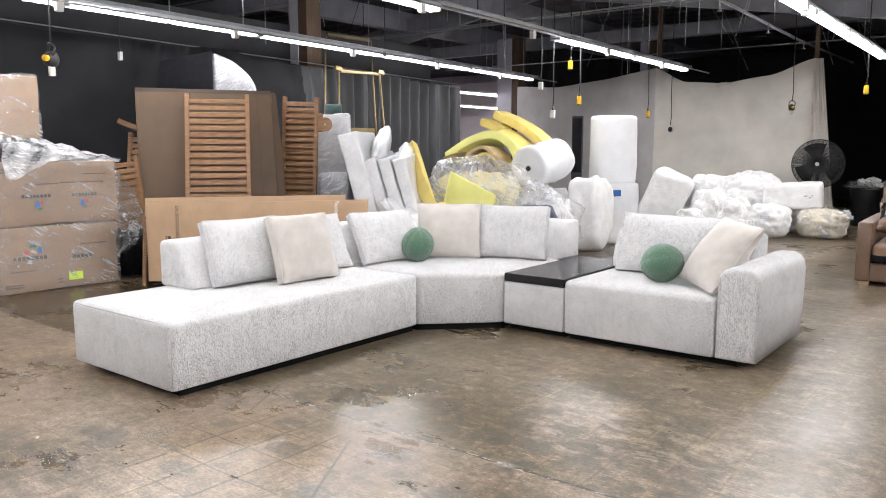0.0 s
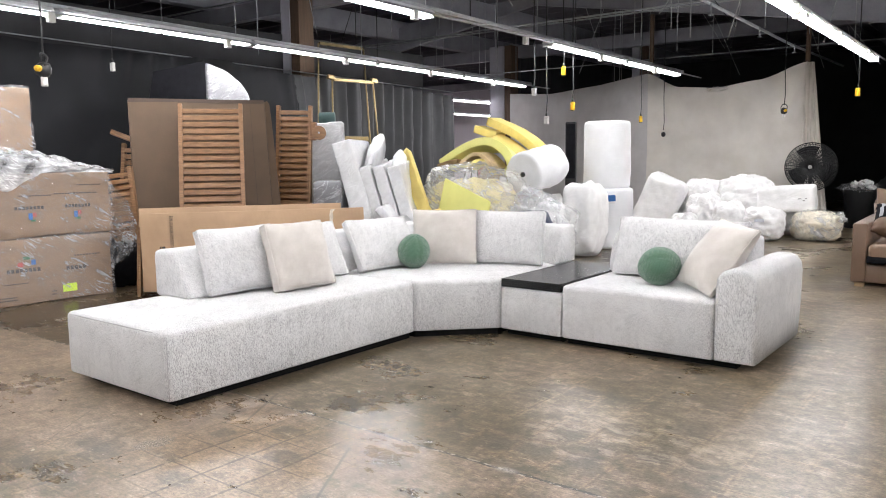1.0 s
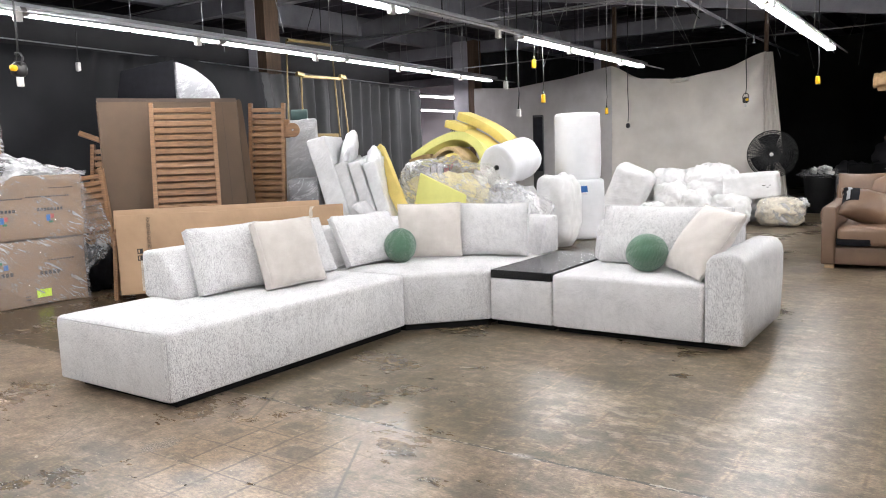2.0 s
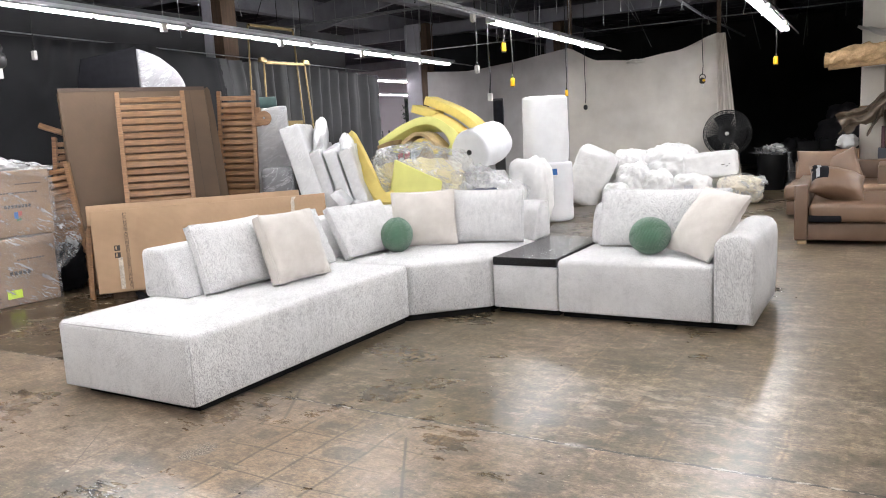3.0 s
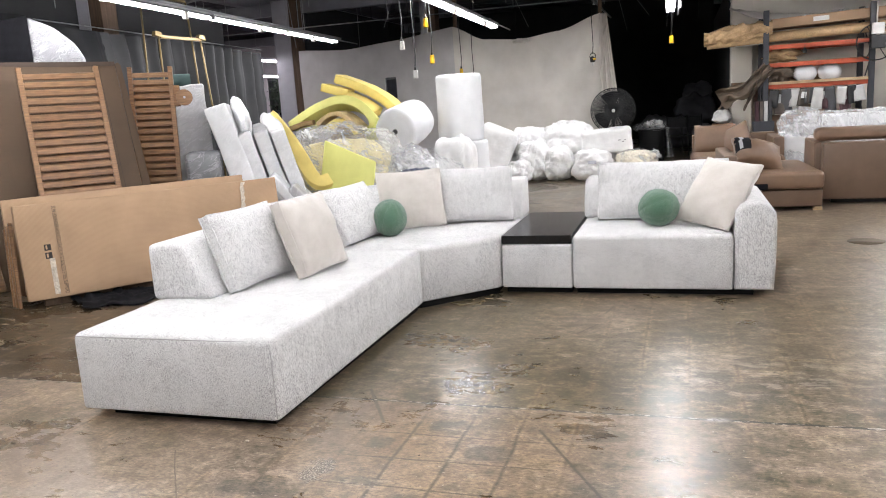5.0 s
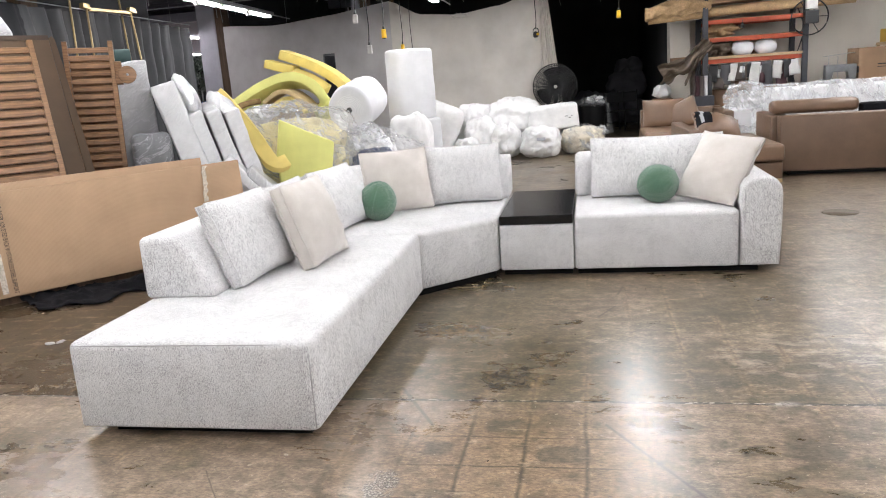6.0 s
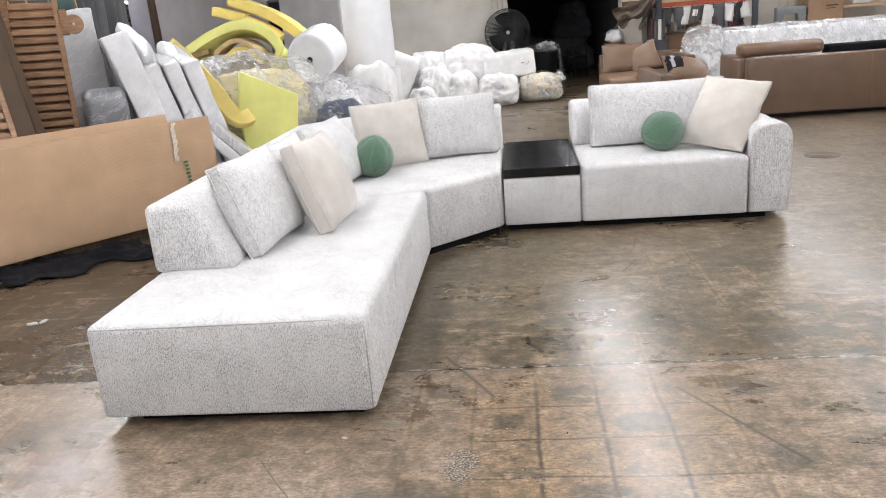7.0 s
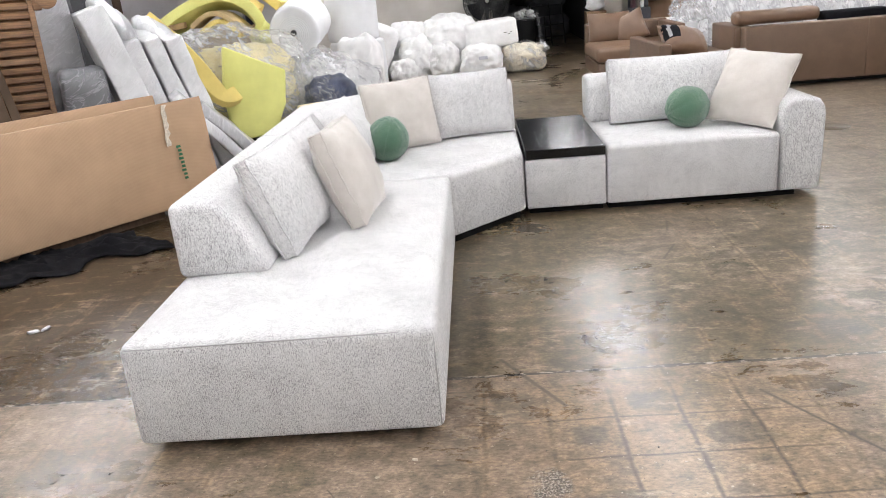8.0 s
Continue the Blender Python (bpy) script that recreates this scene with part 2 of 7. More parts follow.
    def stroke(col, x0, y0, x1, y1, w, amt):
        """One dark drag mark from one point to another."""
        ex, ey = x1 - x0, y1 - y0
        L = math.hypot(ex, ey)
        along = add(mul(sub(X, x0), ex / L), mul(sub(Y, y0), ey / L))
        off = math_node(t, "ABSOLUTE", add(sub(mul(sub(X, x0), ey / L), mul(sub(Y, y0), ex / L)), mul(sub(fine, 0.5), 0.012)))
        inside = mul(math_node(t, "GREATER_THAN", along, 0.0), math_node(t, "LESS_THAN", along, L))
        s = mul(mul(inside, ramp(t, off, [(w * 0.4, 1.0), (w, 0.0)])), mul(ramp(t, fine, [(0.3, 0.5), (0.6, 1.0)]), amt))
        return mix(t, s, col, (0.026, 0.020, 0.016))

    for mark in MARKS:
        col = stroke(col, *mark)
    # the saw cut across the hall
    saw_y = add(sub(Y, 2.828), mul(sub(noise_tex(t, v, 7, 7, 0.7), 0.5), 0.022))
    saw_w = mul(ramp(t, noise_tex(t, v, 6, 6, 0.78), [(0.36, 0.35), (0.62, 1.0)]), 0.0135)
    saw = math_node(t, "LESS_THAN", math_node(t, "ABSOLUTE", saw_y), saw_w)
    saw_col = mix(t, ramp(t, noise_tex(t, coords(t, (0.5, 1, 1)), 34, 3, 0.6), [(0.53, 0.0), (0.60, 1.0)]), (0.022, 0.018, 0.014), (0.40, 0.36, 0.31))
    wx = sub(X, -1.715)
    lost = ramp(t, add(add(mul(wx, wx), mul(mul(saw_y, saw_y), 6.0)), mul(sub(fine, 0.5), 0.02)), [(0.0015, 1.0), (0.0045, 0.0)])
    col = mix(t, mul(saw, 0.95), col, saw_col)
    col = mix(t, mul(lost, ragged), col, (0.45, 0.43, 0.40))
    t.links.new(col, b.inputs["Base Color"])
    polish = add(mul(noise_tex(t, v, 1.1, 3, 0.5, 0.5), 0.7), mul(scrape, 0.3))
    rough = mix(t, mul(west, 0.85), ramp(t, polish, [(0.36, 0.25), (0.50, 0.30), (0.64, 0.40)]), (0.27, 0.27, 0.27))
    east = ramp(t, add(add(mul(X, 0.5), 0.85), mul(sub(wide, 0.5), 0.5)), [(0.0, 0.0), (0.5, 1.0)])   # rougher on the east side, which spreads the tubes' glare
    rough = mix(t, mul(east, 0.30), rough, (0.40, 0.40, 0.40))
    t.links.new(rough, b.inputs["Roughness"])
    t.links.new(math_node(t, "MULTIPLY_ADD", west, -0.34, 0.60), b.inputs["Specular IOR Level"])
    h = add(mul(fine, 0.45), mul(grit, 0.35))
    h = sub(sub(h, mul(saw, 1.6)), mul(pits, 0.4))
    bump(t, b, h, 0.055, 0.004)
    return m


def film(name, haze=0.22, tint=(0.93, 0.94, 0.96), turn=38.0, gloss=0.14, fill=0.55, lines=0.8, relief=1.0):
    """Clear wrapping film: mostly see-through; glints of thin pulled creases are painted as pale streaks."""
    m, t, b = material(name)
    tc = t.nodes.new("ShaderNodeTexCoord")
    heights, creases = [], []
    for k, ang in enumerate((turn, turn * 0.6, turn * 1.35)):
        mp = t.nodes.new("ShaderNodeMapping")
        mp.vector_type = "TEXTURE"
        mp.inputs["Scale"].default_value = tuple(c * (1.0, 0.5, 0.28)[k] for c in (0.40, 0.40, 0.050))
        mp.inputs["Rotation"].default_value = (radians(ang * 0.5), radians(ang), radians(25 * k))
        t.links.new(tc.outputs["Object"], mp.inputs["Vector"])
        h = noise_tex(t, mp.outputs["Vector"], 1.0 + 0.5 * k, 1.6, 0.5, 0.25)
        heights.append(h)
        creases.append(ramp(t, h, [(0.50, 0.0), (0.60, 0.35), (0.66, 1.0)]))
    patch = ramp(t, noise_tex(t, tc.outputs["Object"], 3.5, 4, 0.6), [(0.42, 0.15), (0.62, 1.0)])
    line = math_node(t, "MULTIPLY", math_node(t, "MAXIMUM", creases[0], math_node(t, "MAXIMUM", creases[1], creases[2])), patch)
    h = math_node(t, "ADD", math_node(t, "ADD", heights[0], heights[1]), math_node(t, "MULTIPLY", line, 0.25))
    b.inputs["Base Color"].default_value = (*tint, 1)
    b.inputs["Roughness"].default_value = gloss
    b.inputs["Specular IOR Level"].default_value = 0.8
    bump(t, b, h, relief, 0.05)
    tr = t.nodes.new("ShaderNodeBsdfTransparent")
    ms = t.nodes.new("ShaderNodeMixShader")
    cover = math_node(t, "ADD", math_node(t, "MULTIPLY", line, lines), math_node(t, "MULTIPLY", patch, haze * 0.6))
    cover = math_node(t, "MINIMUM", math_node(t, "ADD", cover, haze * fill), 1.0)
    t.links.new(cover, ms.inputs[0])
    t.links.new(tr.outputs[0], ms.inputs[1]), t.links.new(b.outputs[0], ms.inputs[2])
    t.links.new(ms.outputs[0], t.nodes["Material Output"].inputs[0])
    return m


def wrapped(name, colour, rough=0.3, relief=0.5, coat=0.5):
    """Foam in tight clear film: pale core, glossy skin, fine pulled wrinkles."""
    m, t, b = material(name)
    v = coords(t)
    mp = t.nodes.new("ShaderNodeMapping")
    mp.vector_type = "TEXTURE"
    mp.inputs["Scale"].default_value = (0.30, 0.30, 0.07)
    mp.inputs["Rotation"].default_value = (radians(35), radians(-28), 0)
    t.links.new(v, mp.inputs["Vector"])
    pull, soft = noise_tex(t, mp.outputs["Vector"], 1.0, 5, 0.65, 0.8), noise_tex(t, v, 8, 4)
    line = ramp(t, math_node(t, "ABSOLUTE", math_node(t, "SUBTRACT", pull, 0.5)), [(0.0, 1.0), (0.03, 0.0)])
    col = mix(t, ramp(t, soft, [(0.3, 0.0), (0.7, 1.0)]), tuple(c * 0.86 for c in colour), colour)
    # pale lines painted along the wrinkles, as glints of the film
    col = mix(t, math_node(t, "MULTIPLY", line, 0.35), col, (0.86, 0.86, 0.87))
    t.links.new(col, b.inputs["Base Color"])
    b.inputs["Roughness"].default_value = rough
    b.inputs["Coat Weight"].default_value, b.inputs["Coat Roughness"].default_value = coat, 0.12 if coat > 0.3 else 0.35
    bump(t, b, math_node(t, "ADD", math_node(t, "MULTIPLY", pull, 2.0), math_node(t, "ADD", soft, math_node(t, "MULTIPLY", line, 0.4))), relief, 0.022)
    return m


def teak():
    m, t, b = material("teak")
    v = coords(t, (1, 1, 1))
    oi = t.nodes.new("ShaderNodeObjectInfo")
    grain = noise_tex(t, coords(t, (4, 60, 60)), 1.6, 5, 0.6, 0.4)
    col = ramp(t, grain, [(0.3, (0.070, 0.029, 0.010)), (0.5, (0.165, 0.076, 0.027)), (0.72, (0.290, 0.150, 0.060))])
    col = mix(t, math_node(t, "MULTIPLY", oi.outputs["Random"], 0.45), col, mix(t, 0.6, col, (0.36, 0.22, 0.12)))
    t.links.new(col, b.inputs["Base Color"])
    b.inputs["Roughness"].default_value = 0.5
    bump(t, b, grain, 0.15, 0.003)
    return m


def cardboard(name, colour=(0.255, 0.160, 0.093)):
    m, t, b = material(name)
    v = coords(t)
    flute = node(t, "ShaderNodeTexWave", Scale=38.0, Distortion=0.3)
    t.links.new(v, flute.inputs["Vector"])
    big = noise_tex(t, v, 3.0, 4)
    col = mix(t, ramp(t, big, [(0.3, 0.0), (0.7, 1.0)]), tuple(c * 0.86 for c in colour), tuple(c * 1.08 for c in colour))
    col = mix(t, 0.06, col, flute.outputs["Color"], "OVERLAY")
    col = mix(t, ramp(t, noise_tex(t, v, 22, 5, 0.7), [(0.62, 0.0), (0.75, 0.25)]), col, tuple(c * 0.6 for c in colour))
    t.links.new(col, b.inputs["Base Color"])
    b.inputs["Roughness"].default_value = 0.75
    bump(t, b, math_node(t, "ADD", flute.outputs["Fac"], math_node(t, "MULTIPLY", big, 6.0)), 0.08, 0.003)
    return m


def glow(name, colour, strength):
    m, t, b = material(name)
    e = t.nodes.new("ShaderNodeEmission")
    e.inputs[0].default_value, e.inputs[1].default_value = (*colour, 1), strength
    t.links.new(e.outputs[0], t.nodes["Material Output"].inputs[0])
    return m


BOUCLE, LINEN, KNIT, FLOOR_MAT, TEAK = boucle(), linen(), knit(), concrete_floor(), teak()
FILM = film("clear_film", 0.09, lines=0.30, relief=0.35)
FILM_HEAP = film("heaped_film", 0.26, gloss=0.2, fill=0.5, lines=0.35, relief=0.22)
FILM_HAZE = film("milky_film", 0.42, gloss=0.25, fill=0.5, lines=0.5, relief=0.2)
FILM_DRAPE = film("draped_film", 0.30, gloss=0.14, fill=0.5, lines=0.28, turn=70, relief=0.3)
FILM_HEAVY = film("heavy_film", 0.11, lines=0.34, relief=0.45)
FILM_THIN = film("thin_film", 0.12, turn=52, lines=0.55)
# darkened cardboard: the shade on the tall carton is in its colour
CARD_SHADED = cardboard("shaded_brown_board", (0.080, 0.048, 0.026))
CARD, CARD_PALE, CARD_DARK = cardboard("brown_cardboard"), cardboard("pale_cardboard", (0.375, 0.245, 0.147)), cardboard("dark_cardboard", (0.24, 0.145, 0.085))
CARD_TORN = cardboard("dark_torn_board", (0.045, 0.027, 0.016))
LACQUER = simple("black_lacquer", (0.006, 0.006, 0.007), 0.22, vary=0.2, bumps=0.02, spec=0.5)
BLACK = simple("black_plastic", (0.012, 0.012, 0.013), 0.45, bumps=0.05)
BLACK_CLOTH = simple("black_cloth", (0.006, 0.006, 0.008), 0.9, vary=0.4, scale=12, bumps=0.3, spec=0.15)
MATTE_BLACK = simple("matte_black_paint", (0.004, 0.004, 0.0045), 0.6, vary=0.3, bumps=0.05, spec=0.2)
INK = simple("dark_ink", (0.03, 0.025, 0.022), 0.8, bumps=0)
INK_GREEN = simple("green_ink", (0.03, 0.13, 0.06), 0.8, bumps=0)
INK_BLUE = simple("blue_ink", (0.02, 0.12, 0.36), 0.6, bumps=0)
INK_RED = simple("red_ink", (0.42, 0.06, 0.05), 0.7, bumps=0)
LABEL_YELLOW = simple("yellow_sticker", (0.62, 0.82, 0.03), 0.6, bumps=0)
TAPE = simple("torn_pale_tape", (0.50, 0.44, 0.36), 0.4, vary=0.3, scale=30, bumps=0.3)
PAPER = simple("white_paper", (0.78, 0.78, 0.77), 0.7, bumps=0.05)
FOAM = simple("yellow_foam", (0.78, 0.62, 0.20), 0.95, vary=0.12, scale=4, bumps=0.5, fine=300)
FOAM_LEMON = simple("lemon_foam", (0.76, 0.75, 0.26), 0.95, vary=0.08, scale=4, bumps=0.5, fine=300)
FOAM_PALE = simple("pale_foam", (0.70, 0.61, 0.34), 0.95, vary=0.15, scale=5, bumps=0.5, fine=300)
FOAM_TAN = simple("tan_foam", (0.48, 0.36, 0.19), 0.95, vary=0.3, scale=9, bumps=0.5, fine=200)
FOAM_OLD = simple("aged_foam", (0.30, 0.20, 0.09), 0.95, vary=0.35, scale=9, bumps=0.6, fine=200)
WHITE_FOAM = simple("white_foam_sheet", (0.78, 0.785, 0.80), 0.55, vary=0.06, scale=5, bumps=0.35, fine=90)
BATTING = wrapped("white_batting", (0.92, 0.91, 0.90), 0.6, 0.35, 0.12)
BATTING_CREAM = simple("cream_batting", (0.68, 0.62, 0.50), 0.7, vary=0.2, scale=12, bumps=0.6, fine=50)
WRAP_GREY = wrapped("grey_wrapped_foam", (0.56, 0.56, 0.575), 0.34)
# white wrap, darkened in colour against the tubes just above the chair
WRAP_DIMMED = wrapped("dimmed_white_wrap", (0.33, 0.33, 0.345), 0.45)
CRUMB = simple("dark_crumb", (0.03, 0.024, 0.018), 0.8)
SCRAP = simple("pale_scrap", (0.55, 0.50, 0.42), 0.8)
WRAP_PALE = wrapped("pale_wrapped_foam", (0.78, 0.78, 0.79), 0.4)
WRAP_DARK = wrapped("dark_wrapped_foam", (0.17, 0.17, 0.18), 0.3)
CURTAIN = simple("charcoal_curtain", (0.016, 0.0165, 0.019), 0.75, vary=0.12, scale=2, bumps=0.15, fine=200, spec=0.25)
CURTAIN_GREY = simple("grey_curtain", (0.058, 0.059, 0.062), 0.75, vary=0.12, scale=2, bumps=0.15, fine=200, spec=0.35)
CREAM_CLOTH = simple("cream_drop_cloth", (0.72, 0.675, 0.62), 0.9, vary=0.12, scale=1.4, bumps=0.5, fine=3.5)
GREY_CLOTH = simple("grey_drop_cloth", (0.575, 0.555, 0.55), 0.9, vary=0.1, scale=1.4, bumps=0.5, fine=3.5)
WALL_CREAM = simple("cream_painted_wall", (0.80, 0.75, 0.67), 0.8, vary=0.1, scale=1.2, bumps=0.2, fine=60)
HALL_FILL = simple("pale_fill_wall", (0.50, 0.48, 0.455), 0.85, vary=0.15, scale=1.2, bumps=0.2, fine=60)
WALL_WHITE = simple("white_painted_wall", (0.75, 0.70, 0.74), 0.8, vary=0.05, scale=1.2, bumps=0.2, fine=60)
# near-black, so the lack of light in the store is in the colour
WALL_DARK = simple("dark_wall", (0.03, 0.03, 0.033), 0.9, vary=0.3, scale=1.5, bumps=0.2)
COLUMN_GREY = simple("grey_painted_column", (0.46, 0.455, 0.51), 0.7, vary=0.1, scale=3, bumps=0.15)
COLUMN_BROWN = simple("bare_timber", (0.11, 0.07, 0.045), 0.8, vary=0.3, scale=4, bumps=0.3, stretch=(8, 8, 0.6))
BEAM_GREY = simple("grey_painted_beam", (0.30, 0.30, 0.335), 0.7, vary=0.15, scale=3, bumps=0.15)


def ceiling_timber():
    """Dark boards with paler joists under them."""
    m, t, b = material("dark_ceiling_timber")
    v = coords(t)
    sep = t.nodes.new("ShaderNodeSeparateXYZ")
    t.links.new(v, sep.inputs[0])
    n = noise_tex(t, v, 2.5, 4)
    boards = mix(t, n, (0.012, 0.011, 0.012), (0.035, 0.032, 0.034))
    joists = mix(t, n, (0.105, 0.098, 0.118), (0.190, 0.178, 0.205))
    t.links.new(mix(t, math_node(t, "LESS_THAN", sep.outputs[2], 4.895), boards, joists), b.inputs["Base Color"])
    b.inputs["Roughness"].default_value = 0.9
    bump(t, b, n, 0.3, 0.02)
    return m


SEAM = simple("grey_seam_thread", (0.40, 0.395, 0.39), 0.9, bumps=0)
CEIL = ceiling_timber()
FIXTURE = simple("white_enamel", (0.72, 0.73, 0.74), 0.4, vary=0.06, bumps=0.03)
# cloth of the stored bags, darkened in colour to look unlit
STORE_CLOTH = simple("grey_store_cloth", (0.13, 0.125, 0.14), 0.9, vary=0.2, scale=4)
YELLOW_CARD = cardboard("yellow_card", (0.62, 0.40, 0.06))
MACHINE = simple("grey_machine_enamel", (0.16, 0.165, 0.17), 0.4, 0.2, vary=0.2, scale=12)
DRAIN = simple("worn_iron", (0.105, 0.080, 0.052), 0.45, 0.1, vary=0.3, scale=30)
GALV = simple("galvanised_steel", (0.42, 0.43, 0.45), 0.42, 0.8, vary=0.15, scale=20, bumps=0.05)
BRASS = simple("brass_paint", (0.20, 0.145, 0.062), 0.5, 0.5, vary=0.15, scale=14, bumps=0.05)
CORD = simple("black_cord", (0.015, 0.015, 0.016), 0.55, bumps=0)
GREY_TAPE = simple("grey_tape", (0.30, 0.30, 0.31), 0.6, bumps=0.1)
PLUG_YELLOW = simple("yellow_plug", (0.80, 0.46, 0.01), 0.4, bumps=0.05)
PLUG_WHITE = simple("white_plug", (0.62, 0.61, 0.58), 0.45, bumps=0.05)
LEATHER = simple("tan_leather", (0.135, 0.083, 0.053), 0.42, vary=0.14, scale=5, bumps=0.35, fine=180)
LEATHER_DARK = simple("dark_brown_hide", (0.105, 0.076, 0.052), 0.5, vary=0.25, scale=8, bumps=0.3, fine=60)
LEATHER_WARM = simple("warm_tan_leather", (0.17, 0.103, 0.064), 0.40, vary=0.14, scale=5, bumps=0.35, fine=180)
PALE_WOOD = simple("pale_wood_foot", (0.48, 0.34, 0.2), 0.5, vary=0.2, stretch=(1, 1, 10))
ORANGE = simple("orange_rack_paint", (0.42, 0.065, 0.02), 0.5, vary=0.2, scale=12, bumps=0.05)
RACK_DARK = simple("dark_rack_paint", (0.035, 0.037, 0.045), 0.5, vary=0.2, bumps=0.05)
KRAFT = simple("kraft_paper", (0.44, 0.29, 0.15), 0.7, vary=0.2, scale=10, bumps=0.4, fine=40)
SAMPLE = [simple("leather_sample_%s" % n, c, 0.55, vary=0.15, bumps=0.2) for n, c in
          (("black", (0.02, 0.02, 0.022)), ("grey", (0.06, 0.06, 0.065)), ("wine", (0.05, 0.012, 0.018)), ("taupe", (0.085, 0.066, 0.054)), ("white", (0.62, 0.61, 0.59)))]
BLUE_NET = simple("blue_netting", (0.006, 0.017, 0.062), 0.7, vary=0.4, scale=20, bumps=0.4)
LEAF = simple("dark_leaf", (0.03, 0.05, 0.03), 0.5, vary=0.4)
RED_POT = simple("red_pot", (0.45, 0.02, 0.04), 0.45)
TUBE_MAT, TUBE_NEXT_MAT = glow("tube_light", (0.985, 0.978, 0.998), TUBE), glow("tube_light_next", (1.0, 0.95, 1.0), TUBE_NEXT)
# ---------------------------------------------------------------- mesh helpers
def finish(bm, name, mat, smooth=True):
    bmesh.ops.recalc_face_normals(bm, faces=bm.faces)
    me = bpy.data.meshes.new(name)
    bm.to_mesh(me)
    bm.free()
    if smooth:
        me.shade_smooth()
    me.materials.append(mat)
    return me


def thing(name, label, category, place=None, group=""):
    ob = tagged(new(name), label, category, group)
    ob.empty_display_size = 0.1
    if place is not None:
        ob.matrix_basis = place
    return ob


def part(name, bm, mat, parent, label="", smooth=True, at=None):
    ob = new(name, bm if isinstance(bm, bpy.types.Mesh) else finish(bm, name, mat, smooth))
    ob.parent = parent
    if at is not None:
        ob.matrix_basis = at
    if label:
        tagged(ob, label)
    return ob


def solo(name, bm, mat, label, category, place=None, group="", kind="", smooth=True):
    ob = tagged(new(name, bm if isinstance(bm, bpy.types.Mesh) else finish(bm, name, mat, smooth)), label, category, group, kind)
    if place is not None:
        ob.matrix_basis = place
    return ob


def bevel(bm, r, seg=2, edges=None):
    if r > 0:
        bmesh.ops.bevel(bm, geom=list(edges or bm.edges), offset=r, segments=seg, profile=0.5, affect="EDGES", clamp_overlap=True)
    return bm


def box(x0, y0, z0, x1, y1, z1, r=0.0, seg=2, bm=None):
    """A box between two corners; joined to bm where one is given."""
    b = bmesh.new()
    bmesh.ops.create_cube(b, size=1.0)
    for v in b.verts:
        v.co = Vector((x0 + (v.co.x + 0.5) * (x1 - x0), y0 + (v.co.y + 0.5) * (y1 - y0), z0 + (v.co.z + 0.5) * (z1 - z0)))
    bevel(b, r, seg)
    return join(bm, b)


def join(bm, b, m=None):
    if m is not None:
        bmesh.ops.transform(b, matrix=m, verts=b.verts)
    if bm is None:
        return b
    me = bpy.data.meshes.new("tmp")
    b.to_mesh(me)
    b.free()
    bm.from_mesh(me)
    bpy.data.meshes.remove(me)
    return bm


def prism(poly, z0, z1, r=0.0, seg=2, axis="z"):
    """A polygon raised from z0 to z1 (or along another axis)."""
    put = {"z": lambda a, b, c: (a, b, c), "y": lambda a, b, c: (a, c, b), "x": lambda a, b, c: (c, a, b)}[axis]
    b = bmesh.new()
    lo = [b.verts.new(put(x, y, z0)) for x, y in poly]
    hi = [b.verts.new(put(x, y, z1)) for x, y in poly]
    b.faces.new(lo), b.faces.new(hi)
    n = len(poly)
    for i in range(n):
        b.faces.new((lo[i], lo[(i + 1) % n], hi[(i + 1) % n], hi[i]))
    bmesh.ops.recalc_face_normals(b, faces=b.faces)
    return bevel(b, r, seg)


def cylinder(r, z0, z1, n=24, r1=None, cap_bevel=0.0, bm=None, m=None):
    b = bmesh.new()
    bmesh.ops.create_cone(b, cap_ends=True, segments=n, radius1=r, radius2=r if r1 is None else r1, depth=z1 - z0)
    bmesh.ops.translate(b, vec=(0, 0, (z0 + z1) / 2), verts=b.verts)
    if cap_bevel:
        bevel(b, cap_bevel, 2, [e for e in b.edges if abs(e.verts[0].co.z - e.verts[1].co.z) < 1e-6])
    return join(bm, b, m)


def tube(points, r, n=8, bm=None, closed=False):
    """A round bar along points."""
    b = bmesh.new()
    pts = [Vector(p) for p in points]
    rings = []
    for i, p in enumerate(pts):
        a = pts[i - 1] if (i or closed) else p
        c = pts[(i + 1) % len(pts)] if (i < len(pts) - 1 or closed) else p
        d = (c - a).normalized()
        side = d.cross(Vector((0, 0, 1)) if abs(d.z) < 0.95 else Vector((1, 0, 0))).normalized()
        up = side.cross(d)
        rings.append([b.verts.new(p + r * (math.cos(2 * math.pi * k / n) * side + math.sin(2 * math.pi * k / n) * up)) for k in range(n)])
    last = len(rings) if closed else len(rings) - 1
    for i in range(last):
        p, q = rings[i], rings[(i + 1) % len(rings)]
        for k in range(n):
            b.faces.new((p[k], p[(k + 1) % n], q[(k + 1) % n], q[k]))
    if not closed:
        b.faces.new(rings[0]), b.faces.new(rings[-1])
    return join(bm, b)


def fbm(p, scale, octaves=3):
    return sum(noise.noise(Vector(p) * scale * 2 ** o) / 2 ** o for o in range(octaves))


